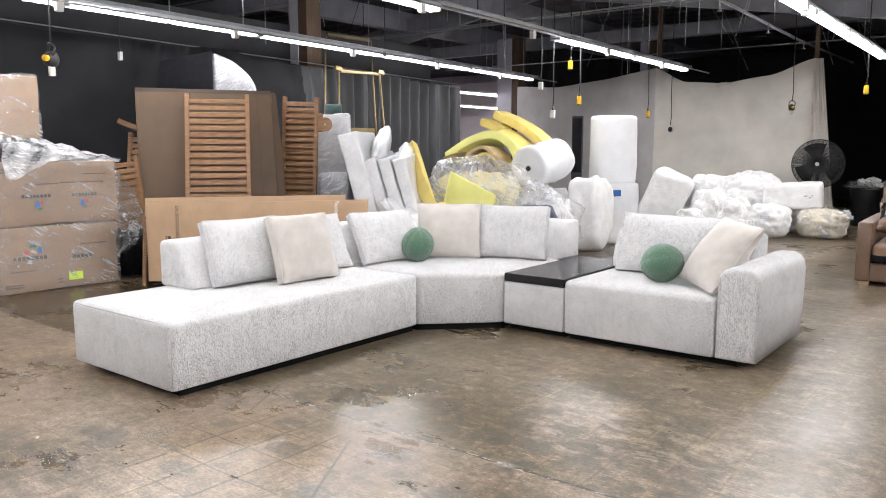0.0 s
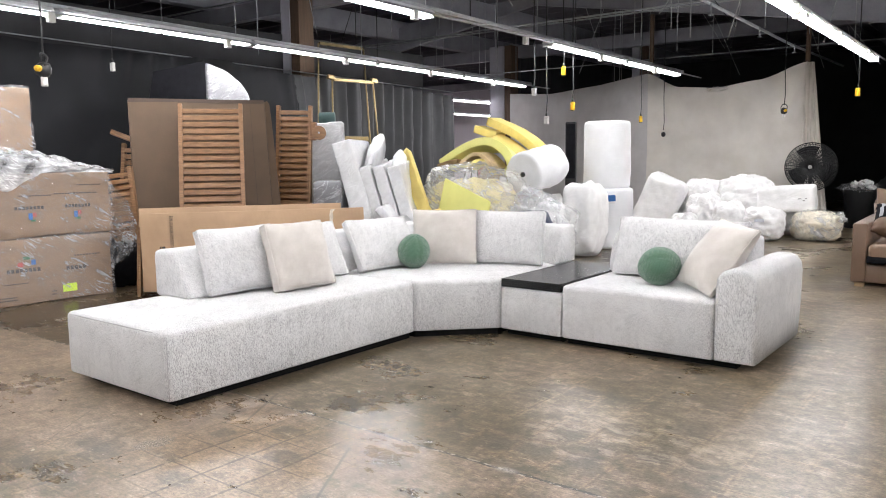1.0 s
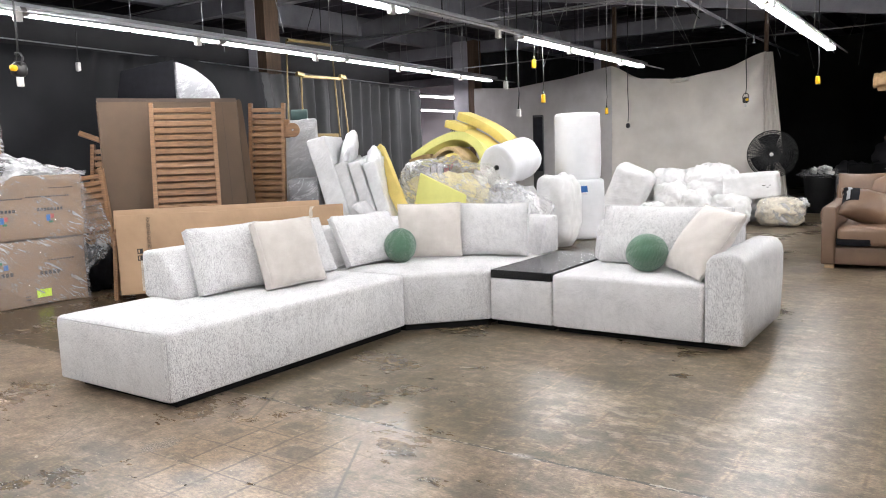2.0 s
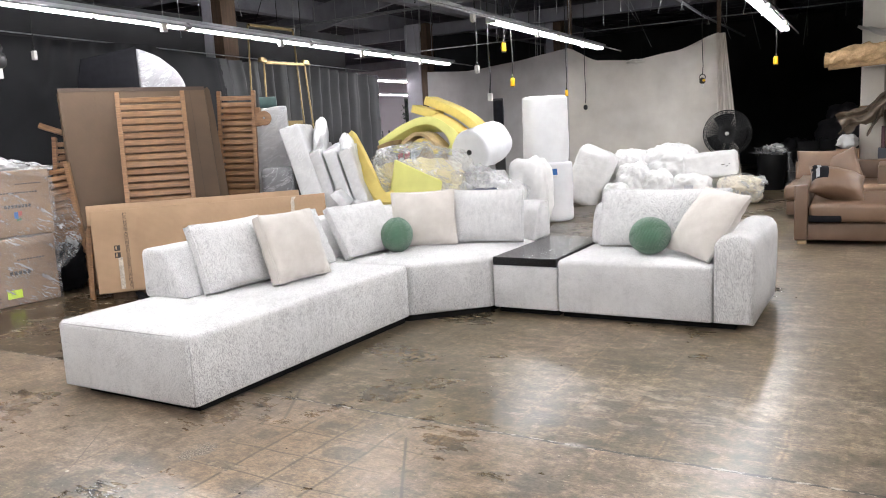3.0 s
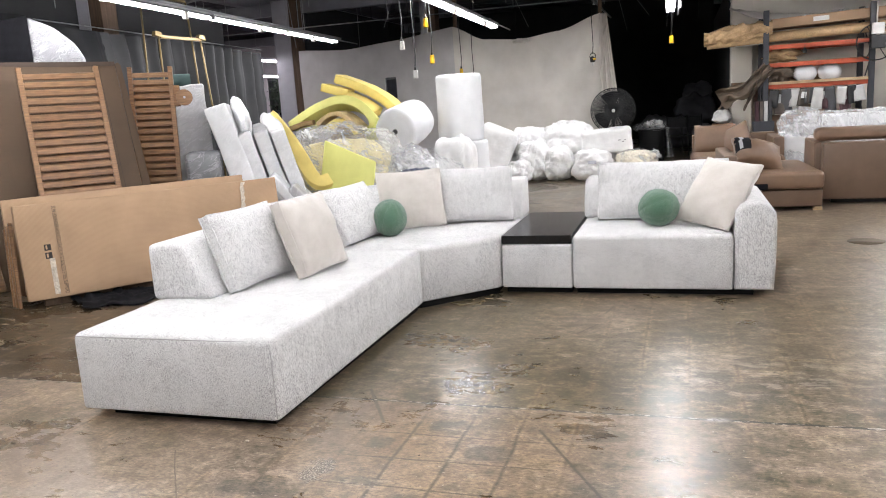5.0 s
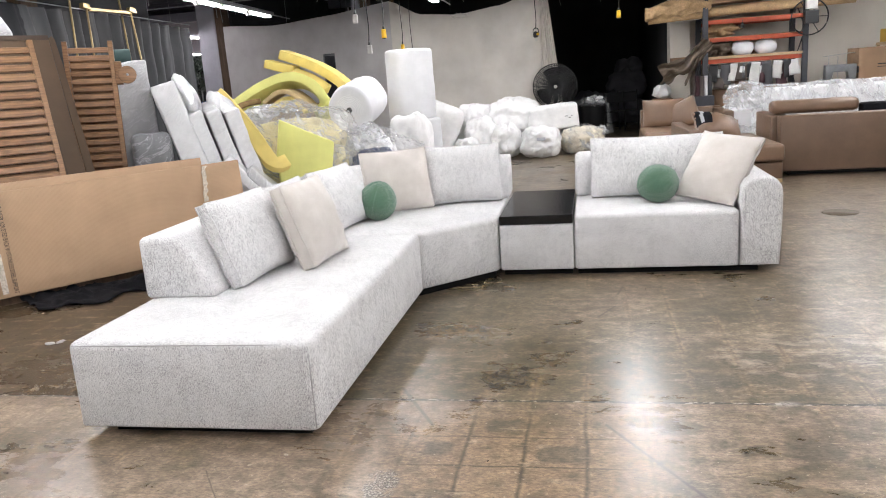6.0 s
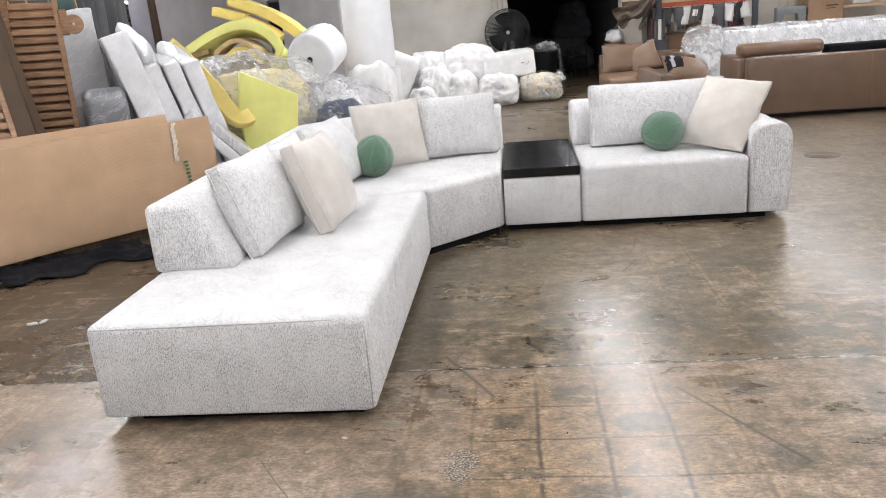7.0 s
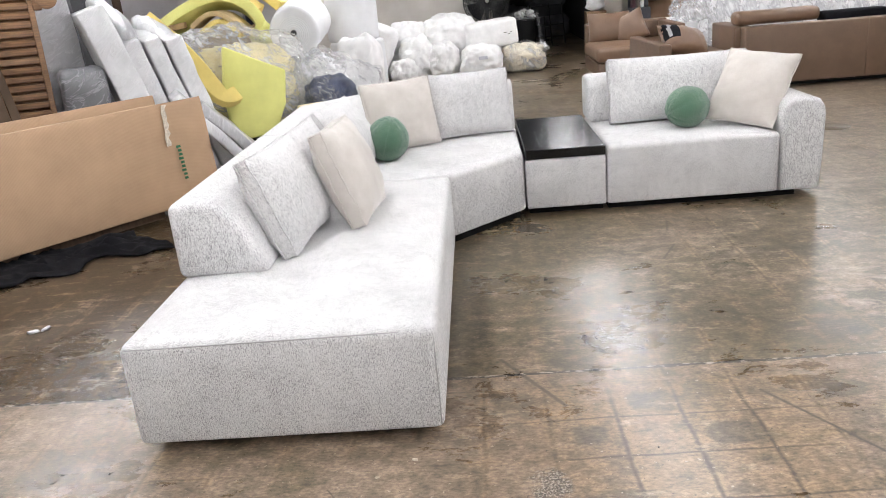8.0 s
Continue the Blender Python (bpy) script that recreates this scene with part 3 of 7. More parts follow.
def pillow(w, h, d, edge=0.03, n=18, seed=0.0, puff=2.6, slack=0.006, wrinkle=0.007, rims=None):
    """A filled cushion, standing on y = 0 plane's lower edge: x is its width, z its height, y its thickness. edge: the width of its side band. rims: a list that takes the two seams."""
    b = bmesh.new()
    grids = []
    for side in (-1, 1):
        g = []
        for j in range(n + 1):
            row = []
            for i in range(n + 1):
                u, v = 2 * i / n - 1, 2 * j / n - 1
                u, v = math.sin(u * math.pi / 2) * 0.5 + u * 0.5, math.sin(v * math.pi / 2) * 0.5 + v * 0.5
                body = (max(0.0, 1 - abs(u) ** puff) * max(0.0, 1 - abs(v) ** puff)) ** 0.68
                pull_x = 1 - slack * 4 / w * (1 - abs(u) ** 2 * 0) * (1 - v * v) * abs(u) ** 3
                pull_z = 1 - slack * 4 / h * (1 - u * u) * abs(v) ** 3
                corner = 1 - 0.015 * abs(u * v) ** 6
                x, z = u * w / 2 * pull_x * corner, v * h / 2 * pull_z * corner
                th = edge / 2 + (d - edge) / 2 * body
                rim = max(abs(u), abs(v))
                crease = wrinkle * fbm((x * 9 + seed, z * 9, side * 3 + seed), 1.3, 3) * (0.3 + rim)
                gather = wrinkle * 0.9 * math.sin(seed + 60 * (u if abs(v) > abs(u) else v) + 5 * fbm((u * 3, v * 3, seed), 2)) * max(0.0, rim - 0.72) / 0.28
                row.append(b.verts.new((x, side * (th + crease * 0.8 + gather * (0.6 if rim < 0.985 else 0.15)), z + h / 2)))
            g.append(row)
        grids.append(g)
    for g in grids:
        for j in range(n):
            for i in range(n):
                b.faces.new((g[j][i], g[j][i + 1], g[j + 1][i + 1], g[j + 1][i]))

    def loop(g):
        return [g[0][i] for i in range(n)] + [g[j][n] for j in range(n)] + [g[n][i] for i in range(n, 0, -1)] + [g[j][0] for j in range(n, 0, -1)]

    f, k = loop(grids[0]), loop(grids[1])
    if rims is not None:
        rims.extend([[tuple(v.co) for v in f], [tuple(v.co) for v in k]])
    for i in range(len(f)):
        j = (i + 1) % len(f)
        b.faces.new((f[i], f[j], k[j], k[i]))
    return b


def leaning(bl, br, lean, roll=0.0):
    """The pose of a cushion whose lower edge runs from bl to br and whose top falls back by lean degrees."""
    bl, br = Vector(bl), Vector(br)
    c, d = (bl + br) / 2, br - bl
    yaw = math.degrees(math.atan2(d.y, d.x))
    return pose(c.x, c.y, c.z, 0, 0, yaw) @ pose(0, 0, 0, -lean, roll, 0)


def blob(rx, ry, rz, seed=0.0, power=2.6, lumps=0.12, creases=0.05, n=20, flat=0.0, scale=2.2, puffs=0.0, puff_scale=2.6):
    """A full soft bag: rounded block with lumps and creases, resting on z = 0. puffs: how far round wads bulge out of it."""
    b = bmesh.new()
    rows = []
    for j in range(n + 1):
        th = math.pi * (j / n - 0.5)
        row = []
        for i in range(2 * n):
            ph = math.pi * i / n
            d = Vector((math.cos(th) * math.cos(ph), math.cos(th) * math.sin(ph), math.sin(th)))
            k = (abs(d.x) ** power + abs(d.y) ** power + abs(d.z) ** power) ** (-1 / power)
            q = d * 1.0 + Vector((seed, seed * 0.7, seed * 1.3))
            amt = 1 + lumps * fbm(q, scale, 2) - creases * abs(fbm(q + Vector((9, 0, 0)), scale * 2.4, 3))
            if puffs:
                near = noise.voronoi(Vector((d.x * rx, d.y * ry, d.z * rz)) * k * puff_scale / 0.3 * 0.75 + Vector((seed, seed, 0)))[0]
                amt += puffs * (min(1.0, (near[1] - near[0]) * 1.6) - 0.6)
            p = d * k * amt
            row.append(b.verts.new((p.x * rx, p.y * ry, max(p.z, -1 + flat) * rz + rz * (1 - flat))))
        rows.append(row)
    for j in range(n):
        for i in range(2 * n):
            q = (rows[j][i], rows[j][(i + 1) % (2 * n)], rows[j + 1][(i + 1) % (2 * n)], rows[j + 1][i])
            b.faces.new(q)
    bmesh.ops.remove_doubles(b, verts=b.verts, dist=1e-5)
    return b


def sheet(nx, ny, f, thick=0.0):
    """A surface from a function of u, v in 0..1; thick: given a back at that distance along its normal."""
    b = bmesh.new()
    g = [[b.verts.new(f(i / nx, j / ny)) for i in range(nx + 1)] for j in range(ny + 1)]
    for j in range(ny):
        for i in range(nx):
            b.faces.new((g[j][i], g[j][i + 1], g[j + 1][i + 1], g[j + 1][i]))
    if thick:
        bmesh.ops.recalc_face_normals(b, faces=b.faces)
        bmesh.ops.solidify(b, geom=list(b.faces), thickness=thick)
    return b


def soft_slab(w, h, d, seed=0.0, bulge=0.03, r=0.035, n=10):
    """A wrapped pad standing on its short edge: x thickness d, y width w, z height h, with rounded edges and slight bulges."""
    b = bmesh.new()
    bmesh.ops.create_cube(b, size=1.0)
    for v in b.verts:
        v.co = Vector((v.co.x * d, v.co.y * w, (v.co.z + 0.5) * h))
    bevel(b, r, 3)
    bmesh.ops.subdivide_edges(b, edges=[e for e in b.edges if e.calc_length() > 0.2], cuts=n, use_grid_fill=True)
    for v in b.verts:
        p = v.co
        v.co = p + Vector((bulge * (1 if p.x > 0 else -1) * 0.5 * (1 - min(1, abs(2 * p.y / w)) ** 2), 0, 0)) + 0.012 * Vector((fbm(p + Vector((seed, 0, 0)), 5), fbm(p + Vector((0, seed, 5)), 5), fbm(p + Vector((7, 0, seed)), 5)))
    return b
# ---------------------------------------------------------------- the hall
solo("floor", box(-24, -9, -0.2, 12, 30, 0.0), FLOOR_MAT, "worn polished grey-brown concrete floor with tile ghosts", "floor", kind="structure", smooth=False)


def ceiling():
    b = box(-24, -9, 4.9, 12, 30, 5.1)
    for i in range(62):                       # joists across the hall
        y = -8.6 + 0.62 * i
        box(-23.9, y, 4.62, 11.9, y + 0.06, 4.9, bm=b)
    return b


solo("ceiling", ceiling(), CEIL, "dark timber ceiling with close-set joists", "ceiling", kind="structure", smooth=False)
for x in (-12.6, -9.75, -3.3, 3.2, 9.0):
    solo("ceiling_beam", box(x - 0.12, -8.9, 4.16, x + 0.12, 29.9, 4.618, 0.01), BEAM_GREY, "long grey painted roof beam", "beam", kind="structure", group="roof beams", smooth=False)
for y in (9.4, 17.6, 25.0):
    solo("cross_beam", box(-23.9, y - 0.1, 3.86, 11.9, y + 0.1, 4.156, 0.01), BEAM_GREY, "grey painted cross beam under the roof", "beam", kind="structure", group="cross beams", smooth=False)

# south and east walls are out of view; their paleness bounces light back
solo("wall_south", box(-24, -9.3, 0, 12, -9.0, 4.9), HALL_FILL, "unseen wall, made pale to bounce fill light", "wall", kind="structure", smooth=False)
solo("wall_east", box(12, -9.3, 0, 12.3, 30.3, 4.9), HALL_FILL, "unseen wall, made pale to bounce fill light", "wall", kind="structure", smooth=False)
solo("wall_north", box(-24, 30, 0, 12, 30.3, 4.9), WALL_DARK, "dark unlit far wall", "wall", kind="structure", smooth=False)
solo("wall_west", box(-24.3, -9.3, 0, -24, 30.3, 4.9), WALL_WHITE, "white painted wall of the next room", "wall", kind="structure", smooth=False)
solo("wall_rack", box(-1.0, 15.3, 0, 12, 15.5, 3.3), WALL_CREAM, "cream painted partition behind the storage rack", "wall", kind="structure", smooth=False)
solo("wall_dark_side", box(-1.0, 15.51, 0, -0.86, 24, 3.3), WALL_DARK, "side wall of the unlit store, its darkness put into the colour", "wall", kind="structure", smooth=False)
solo("wall_store_back", box(-9.6, 23.8, 0, -1.01, 24.0, 4.1), WALL_DARK, "back wall of the unlit store, its darkness put into the colour", "wall", kind="structure", smooth=False)
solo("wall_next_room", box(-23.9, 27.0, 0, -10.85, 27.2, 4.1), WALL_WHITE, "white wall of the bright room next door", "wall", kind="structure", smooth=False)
# added to keep the lit wall next door from showing above the cloth
solo("added_wall_store_west", box(-11.0, 17.56, 0, -10.85, 27.0, 4.1), WALL_DARK, "added dark partition that hides the bright next room from the store", "wall", kind="structure", smooth=False)
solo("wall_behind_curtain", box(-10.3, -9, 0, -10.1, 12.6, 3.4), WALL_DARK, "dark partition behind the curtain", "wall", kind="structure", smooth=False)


def column(x, y, w=0.42, d=0.3, top=4.16):
    c = thing("column", "grey painted building column with a bare timber side", "column", pose(x, y, 0))
    part("shaft", box(-w / 2, -d / 2, 0, w / 2 - 0.21, d / 2, top, 0.008), COLUMN_GREY, c, smooth=False)
    part("timber_side", box(w / 2 - 0.207, -d / 2 + 0.01, 0, w / 2, d / 2 - 0.01, top, 0.006), COLUMN_BROWN, c, "bare brown timber side", smooth=False)
    return c


tagged(column(-11.23, 17.35, 0.66, 0.36), group="columns")
tagged(column(-9.885, 9.05, 0.41, 0.34), group="columns")
tagged(column(-7.9, 18.5, 0.4, 0.34), group="columns")
solo("column", box(-1.0, 14.98, 0, -0.64, 15.28, 3.3, 0.01), WALL_CREAM, "pale grey wall pier beside the storage rack", "column", group="columns", smooth=False)


def slope(x):
    return 4.52 - 0.166 * abs(x + 8.7)


# sloped roof member at the far end: grey boarding that falls away from the ridge to both sides
solo("roof_fascia", prism([(x, slope(x)) for x in (-14.0, -8.7, 3.0)] + [(x, slope(x) + 0.55) for x in (3.0, -8.7, -14.0)], 14.62, 14.74, axis="y"), BEAM_GREY, "grey painted sloping roof beam", "beam", kind="structure", smooth=False)
for y in (5.2, 9.9):
    solo("roof_rafter", prism([(x, slope(x) + 0.15) for x in (-14.0, -8.7, 3.0)] + [(x, slope(x) + 0.38) for x in (3.0, -8.7, -14.0)], y, y + 0.1, axis="y"), BEAM_GREY, "grey painted sloping rafter", "beam", kind="structure", group="rafters", smooth=False)
sp = thing("sprinkler_pipe", "thin steel sprinkler pipe under the roof", "pipe")
part("pipe", tube([(-3.2, -5, 3.18), (-3.25, 8, 3.2), (-3.5, 14.5, 3.2), (-3.5, 19, 3.2)], 0.022, 8), GALV, sp)
for k in range(6):
    part("pipe_hanger", tube([(-3.22 - 0.03 * k, -2.0 + 3.6 * k, 3.2), (-3.22 - 0.03 * k, -2.0 + 3.6 * k, 4.9)], 0.007, 6), GALV, sp, "thin pipe hanger")
for k in range(4):
    x, y = -3.24 - 0.06 * k, 7.6 + 2.3 * k
    drop = part("drop", tube([(x, y, 3.2), (x, y, 3.06)], 0.01, 6), GALV, sp, "short pipe drop")
    part("deflector", cylinder(0.03, 3.045, 3.06, 12), GALV, drop, "round sprinkler deflector", at=pose(x, y, 0))
for k in range(84):
    x, y = random.uniform(-12, 0.5), random.uniform(6.5, 19.0)
    z0 = random.uniform(2.8, 3.6)
    lean = random.uniform(-1.4, 1.4) if k % 3 == 0 else 0.0
    solo("hanger_rod", tube([(x + lean, y, z0), (x, y, 4.90)], 0.007, 5), GALV if k % 4 else CORD, "thin hanger rod under the roof", "rod", group="hanger rods")
for y, z in ((7.4, 3.62), (10.9, 3.42), (12.6, 3.70), (16.2, 3.35)):
    solo("conduit_run", tube([(-12.5, y, z), (-6.0, y + 0.1, z + 0.02), (3.0, y - 0.05, z)], 0.014, 6), GALV, "thin steel conduit across the hall under the roof", "conduit", group="conduit runs")

# two curtains along the west side: a taut charcoal one, then a lighter grey one in pleats
def curtain_shape(y0, y1):
    def f(u, v):
        y = y0 + (y1 - y0) * u
        top = 2.86 - 0.028 * max(0, y - 4) - 0.05 * abs(math.sin(y * 0.9))
        z = 0.02 + (top - 0.02) * v
        pleat = min(1.0, max(0.0, (y - 8.2) / 1.6))
        x = -9.5 + 0.095 * pleat * math.sin(y * 21 + 1.2 * math.sin(y * 2.3)) + 0.02 * pleat * math.sin(y * 47)
        drape = (1 - pleat) * (0.08 * math.sin(1.1 * y + 2.2 * z) + 0.07 * math.sin(2.3 * y - 3.6 * z + 2 * math.sin(y)) + 0.05 * fbm((y * 0.8, z * 1.4, 3), 1.2, 3)
                               + 0.035 * max(0.0, v - 0.72) / 0.28 * math.sin(13 * y + 3 * math.sin(2 * y)))
        return (x + drape + 0.02 * fbm((y * 0.7, z * 2.0, 0), 1.5, 2), y, z)
    return f


solo("curtain", sheet(420, 30, curtain_shape(-6.0, 8.6)), CURTAIN, "charcoal grey curtain hung taut from a wire", "curtain", group="curtains")
solo("curtain", sheet(420, 30, curtain_shape(8.56, 12.84)), CURTAIN_GREY, "mid grey curtain hung from a wire in even pleats", "curtain", group="curtains")
solo("curtain_wire", tube([(-9.5, -6, 2.86), (-9.5, 4, 2.84), (-9.5, 12.9, 2.64)], 0.008), GALV, "thin steel wire that carries the curtain", "wire")


# drop cloths closing the far end, with a sagging top edge
def cloth_top(x):
    pts = [(-10.9, 2.92), (-9.4, 2.80), (-7.8, 2.86), (-6.4, 2.97), (-5.75, 2.66), (-4.95, 2.60), (-4.2, 2.70), (-3.36, 2.97)]
    for (a, za), (c, zc) in zip(pts, pts[1:]):
        if x <= c:
            s = (x - a) / (c - a)
            return za + (zc - za) * (s * s * (3 - 2 * s) * 0.5 + s * 0.5)
    return pts[-1][1]


def cloth(x0, x1):
    def f(u, v):
        x = x0 + (x1 - x0) * u
        z = 0.01 + (cloth_top(x) - 0.01) * v
        y = 15.3 + max(0.0, -6.4 - x) * 0.41 + 0.07 * fbm((x * 0.5, z * 0.35, 1), 1.3, 3) + 0.02 * math.sin(x * 5 + z * 1.2)
        a, r = math.atan2(2.97 - z, -3.30 - x), math.hypot(2.97 - z, -3.30 - x)
        y -= 0.035 * math.sin(16 * a + 1.5 * math.sin(3 * a)) * math.exp(-((a - 1.1) / 0.35) ** 2) * min(1.0, r / 0.8) * math.exp(-max(0.0, r - 2.2))   # folds that fan out from the upper corner
        return (x, y, z)
    return f


def hanging_edge(u, v):
    # loose folds at the cloth's free end, wider towards the floor
    spread = 0.16 + 0.34 * (1 - v)
    x = -3.42 + spread * u
    z = 0.01 + 2.94 * v
    return (x, 15.27 - 0.05 * math.sin(u * 19) * (0.4 + 0.6 * (1 - v)) + 0.02 * math.sin(u * 41), z)


c = thing("drop_cloth", "cream canvas drop cloth hung as a screen, folded at its end", "cloth")
part("cloth", sheet(110, 40, cloth(-6.4, -3.38)), CREAM_CLOTH, c)
part("bunch", blob(0.20, 0.06, 0.05, 3.0, 2.0, 0.6, 0.4, 14, 0.1, 3.0), CREAM_CLOTH, c, "bunched top hem", at=pose(-4.95, 15.24, 2.52))
part("loose_edge", sheet(60, 24, hanging_edge), CREAM_CLOTH, c, "loose hanging folds")
c = thing("drop_cloth", "pale grey drop cloth hung as a screen beside a column", "cloth")
part("cloth", sheet(110, 40, cloth(-10.9, -6.4)), GREY_CLOTH, c)
for x, z0 in ((-6.36, 2.9), (-3.40, 2.2)):
    solo("timber_post", box(x - 0.035, 15.36, 0, x + 0.035, 15.43, 4.15, 0.004), COLUMN_BROWN, "slim brown timber post that carries the cloth", "post", group="cloth posts", smooth=False)


# ---------------------------------------------------------------- tube lights
def fixture(length=2.40, tubes=TUBE_MAT):
    f = thing("tube_light", "white double tube ceiling light on a steel channel", "ceiling light", group="rows of tube lights")
    part("housing", prism([(-0.055, 0.0425), (0.055, 0.0425), (0.075, 0.012), (0.075, 0.006), (-0.075, 0.006), (-0.075, 0.012)], 0, length, axis="y"), FIXTURE, f, smooth=False)
    for x in (-0.036, 0.036):
        for k in range(2):
            a, e = 0.03 + k * length / 2, (k + 1) * length / 2 - 0.03
            part("tube", tube([(x, a, -0.014), (x, e, -0.014)], 0.016, 8), tubes, f, "glowing tube")
    for y in (0.0, length - 0.028):
        part("end_cap", box(-0.07, y, -0.035, 0.07, y + 0.028, 0.004, 0.004), FIXTURE, f, smooth=False)
    return f


# Lights behind the camera and the x 4.3 row are unseen, added fill.
ROWS_OF_LIGHT = [  # x and y of the near and the far end, places without a light
    (-6.45, -6.0, -8.24, 13.55, ()),
    (-4.26, -6.0, -5.10, 13.55, (5,)),
    (-1.68, -6.0, -2.05, 13.55, ()),
    (1.25, -6.0, 1.25, 13.55, ()),
    (4.3, -6.0, 4.5, 13.55, (2, 3, 4)),
]
master = None
for x0, y0, x1, y1, dark in ROWS_OF_LIGHT:
    d = Vector((x1 - x0, y1 - y0, 0))
    n, yaw = 8, math.degrees(math.atan2(d.y, d.x)) - 90
    step = d / n
    for k in range(n):
        if k in dark or k < 1:
            continue
        p = Vector((x0, y0, 2.73)) + step * k
        m = pose(p.x, p.y, p.z, 0, 0, yaw)
        if master is None:
            master = fixture()
            master.matrix_basis = m
        else:
            copy_thing(master, m)
    L = d.length
    s = thing("light_channel", "long galvanised steel channel with conduit and outlet boxes", "channel", pose(x0, y0, 2.73, 0, 0, yaw), group="light channels")
    part("channel", box(-0.03, -0.1, 0.042, 0.03, L + 0.25, 0.085, 0.004), GALV, s, smooth=False)
    part("conduit", tube([(0.13, 0, 0.02), (0.135, L / 2, -0.02), (0.13, L + 0.9, 0.0)], 0.012), GALV, s, "thin steel conduit")
    for k in range(9):
        y = 1.25 + k * 2.1
        part("outlet_box", box(0.105, y, -0.11, 0.155, y + 0.07, -0.02, 0.006), PLUG_WHITE, s, "white outlet box", smooth=False)
    for k in range(6):
        y = 0.8 + k * 3.4
        part("hanger_wire", tube([(0, y, 0.085), (0, y, 2.1)], 0.006, 6), GALV, s, "thin hanger wire")


def hanging_cord(x, y, z, style, top=4.90):
    """An extension cord that hangs from the light channels with a plug at its end."""
    h = thing("hanging_cord", {"yellow": "black hanging cord with a yellow connector", "reel": "black hanging cord with a black and yellow lamp holder",
                               "black": "black hanging cord with a small black socket", "white": "black hanging cord with a pale plug"}[style],
              "cord", pose(x, y, z), group="hanging cords")
    part("cord", tube([(0, 0, 0.09), (0.012, 0.0, 0.25), (-0.008, 0.01, 0.7), (0.0, 0, top - z)], 0.0075, 6), CORD, h)
    if style == "yellow":
        part("connector", cylinder(0.034, -0.055, 0.055, 14, 0.03, 0.006), PLUG_YELLOW, h, "yellow connector")
        part("strain_relief", cylinder(0.018, 0.053, 0.10, 10, 0.01), CORD, h, "black strain relief")
        part("face", cylinder(0.026, -0.066, -0.053, 12), BLACK, h, "black connector face")
    elif style == "reel":
        part("housing", blob(0.05, 0.05, 0.055, 3, lumps=0.15, creases=0.05, n=9), BLACK, h, at=pose(0, 0, -0.06))
        part("loop", tube([(0.05 * math.cos(a), 0.01 * math.sin(3 * a), 0.05 + 0.06 * math.sin(a)) for a in [2 * math.pi * k / 14 for k in range(14)]], 0.0075, 6, closed=True), CORD, h, "knotted cord loop")
        part("connector", cylinder(0.022, 0.0, 0.03, 14), PLUG_YELLOW, h, "yellow connector", at=pose(0.028, -0.042, 0.0, 90, 0, 30))
        part("plug", cylinder(0.024, -0.12, -0.05, 14, 0.022, 0.005), PLUG_WHITE, h, "pale plug")
    elif style == "black":
        part("socket", blob(0.042, 0.042, 0.05, 5, lumps=0.04, creases=0, n=7), BLACK, h, at=pose(0, 0, -0.04))
    else:
        part("plug", box(-0.03, -0.02, -0.05, 0.03, 0.02, 0.05, 0.008), PLUG_WHITE, h, smooth=False)
        part("strain_relief", cylinder(0.016, 0.05, 0.1, 10, 0.009), CORD, h, "black strain relief")


for spec in ((-5.08, 9.67, 2.02, "yellow"), (-5.92, 15.0, 1.72, "black"), (-5.75, 13.5, 1.98, "yellow"), (-3.40, 13.9, 2.04, "reel"), (-2.02, 12.2, 2.17, "yellow"),
             (-5.21, 8.87, 2.17, "white"), (-5.10, 9.0, 1.81, "white"), (-5.60, 2.80, 2.01, "reel"), (-8.75, 5.1, 2.46, "white"), (-5.02, 9.3, 2.46, "yellow")):
    hanging_cord(*spec)
# ---------------------------------------------------------------- the white sectional sofa
def plinth(name, poly, parent):
    part(name, prism(poly, 0.0, 0.062), MATTE_BLACK, parent, "black recessed plinth", smooth=False)


def seat_block(poly, z0=0.05, z1=0.435, r=0.035, crown=0.012):
    """An upholstered block with rounded upper edges and a slightly domed top."""
    b = prism(poly, z0, z1)
    top = [e for e in b.edges if all(abs(v.co.z - z1) < 1e-6 for v in e.verts)]
    side = [e for e in b.edges if abs(e.verts[0].co.z - e.verts[1].co.z) > 0.1]
    low = [e for e in b.edges if all(abs(v.co.z - z0) < 1e-6 for v in e.verts)]
    bmesh.ops.bevel(b, geom=top + side, offset=r, segments=4, profile=0.5, affect="EDGES", clamp_overlap=True)
    cx = sum(p[0] for p in poly) / len(poly)
    cy = sum(p[1] for p in poly) / len(poly)
    hx = max(abs(p[0] - cx) for p in poly)
    hy = max(abs(p[1] - cy) for p in poly)
    faces = [f for f in b.faces if all(v.co.z > z1 - 1e-5 for v in f.verts)]
    bmesh.ops.inset_region(b, faces=faces, thickness=0.08, depth=crown)
    bmesh.ops.bevel(b, geom=[e for e in b.edges if all(abs(v.co.z - z0) < 1e-5 for v in e.verts)], offset=0.012, segments=2, profile=0.5, affect="EDGES", clamp_overlap=True)
    return b


def piping(points, r=0.003):
    return tube(points, r, 6)


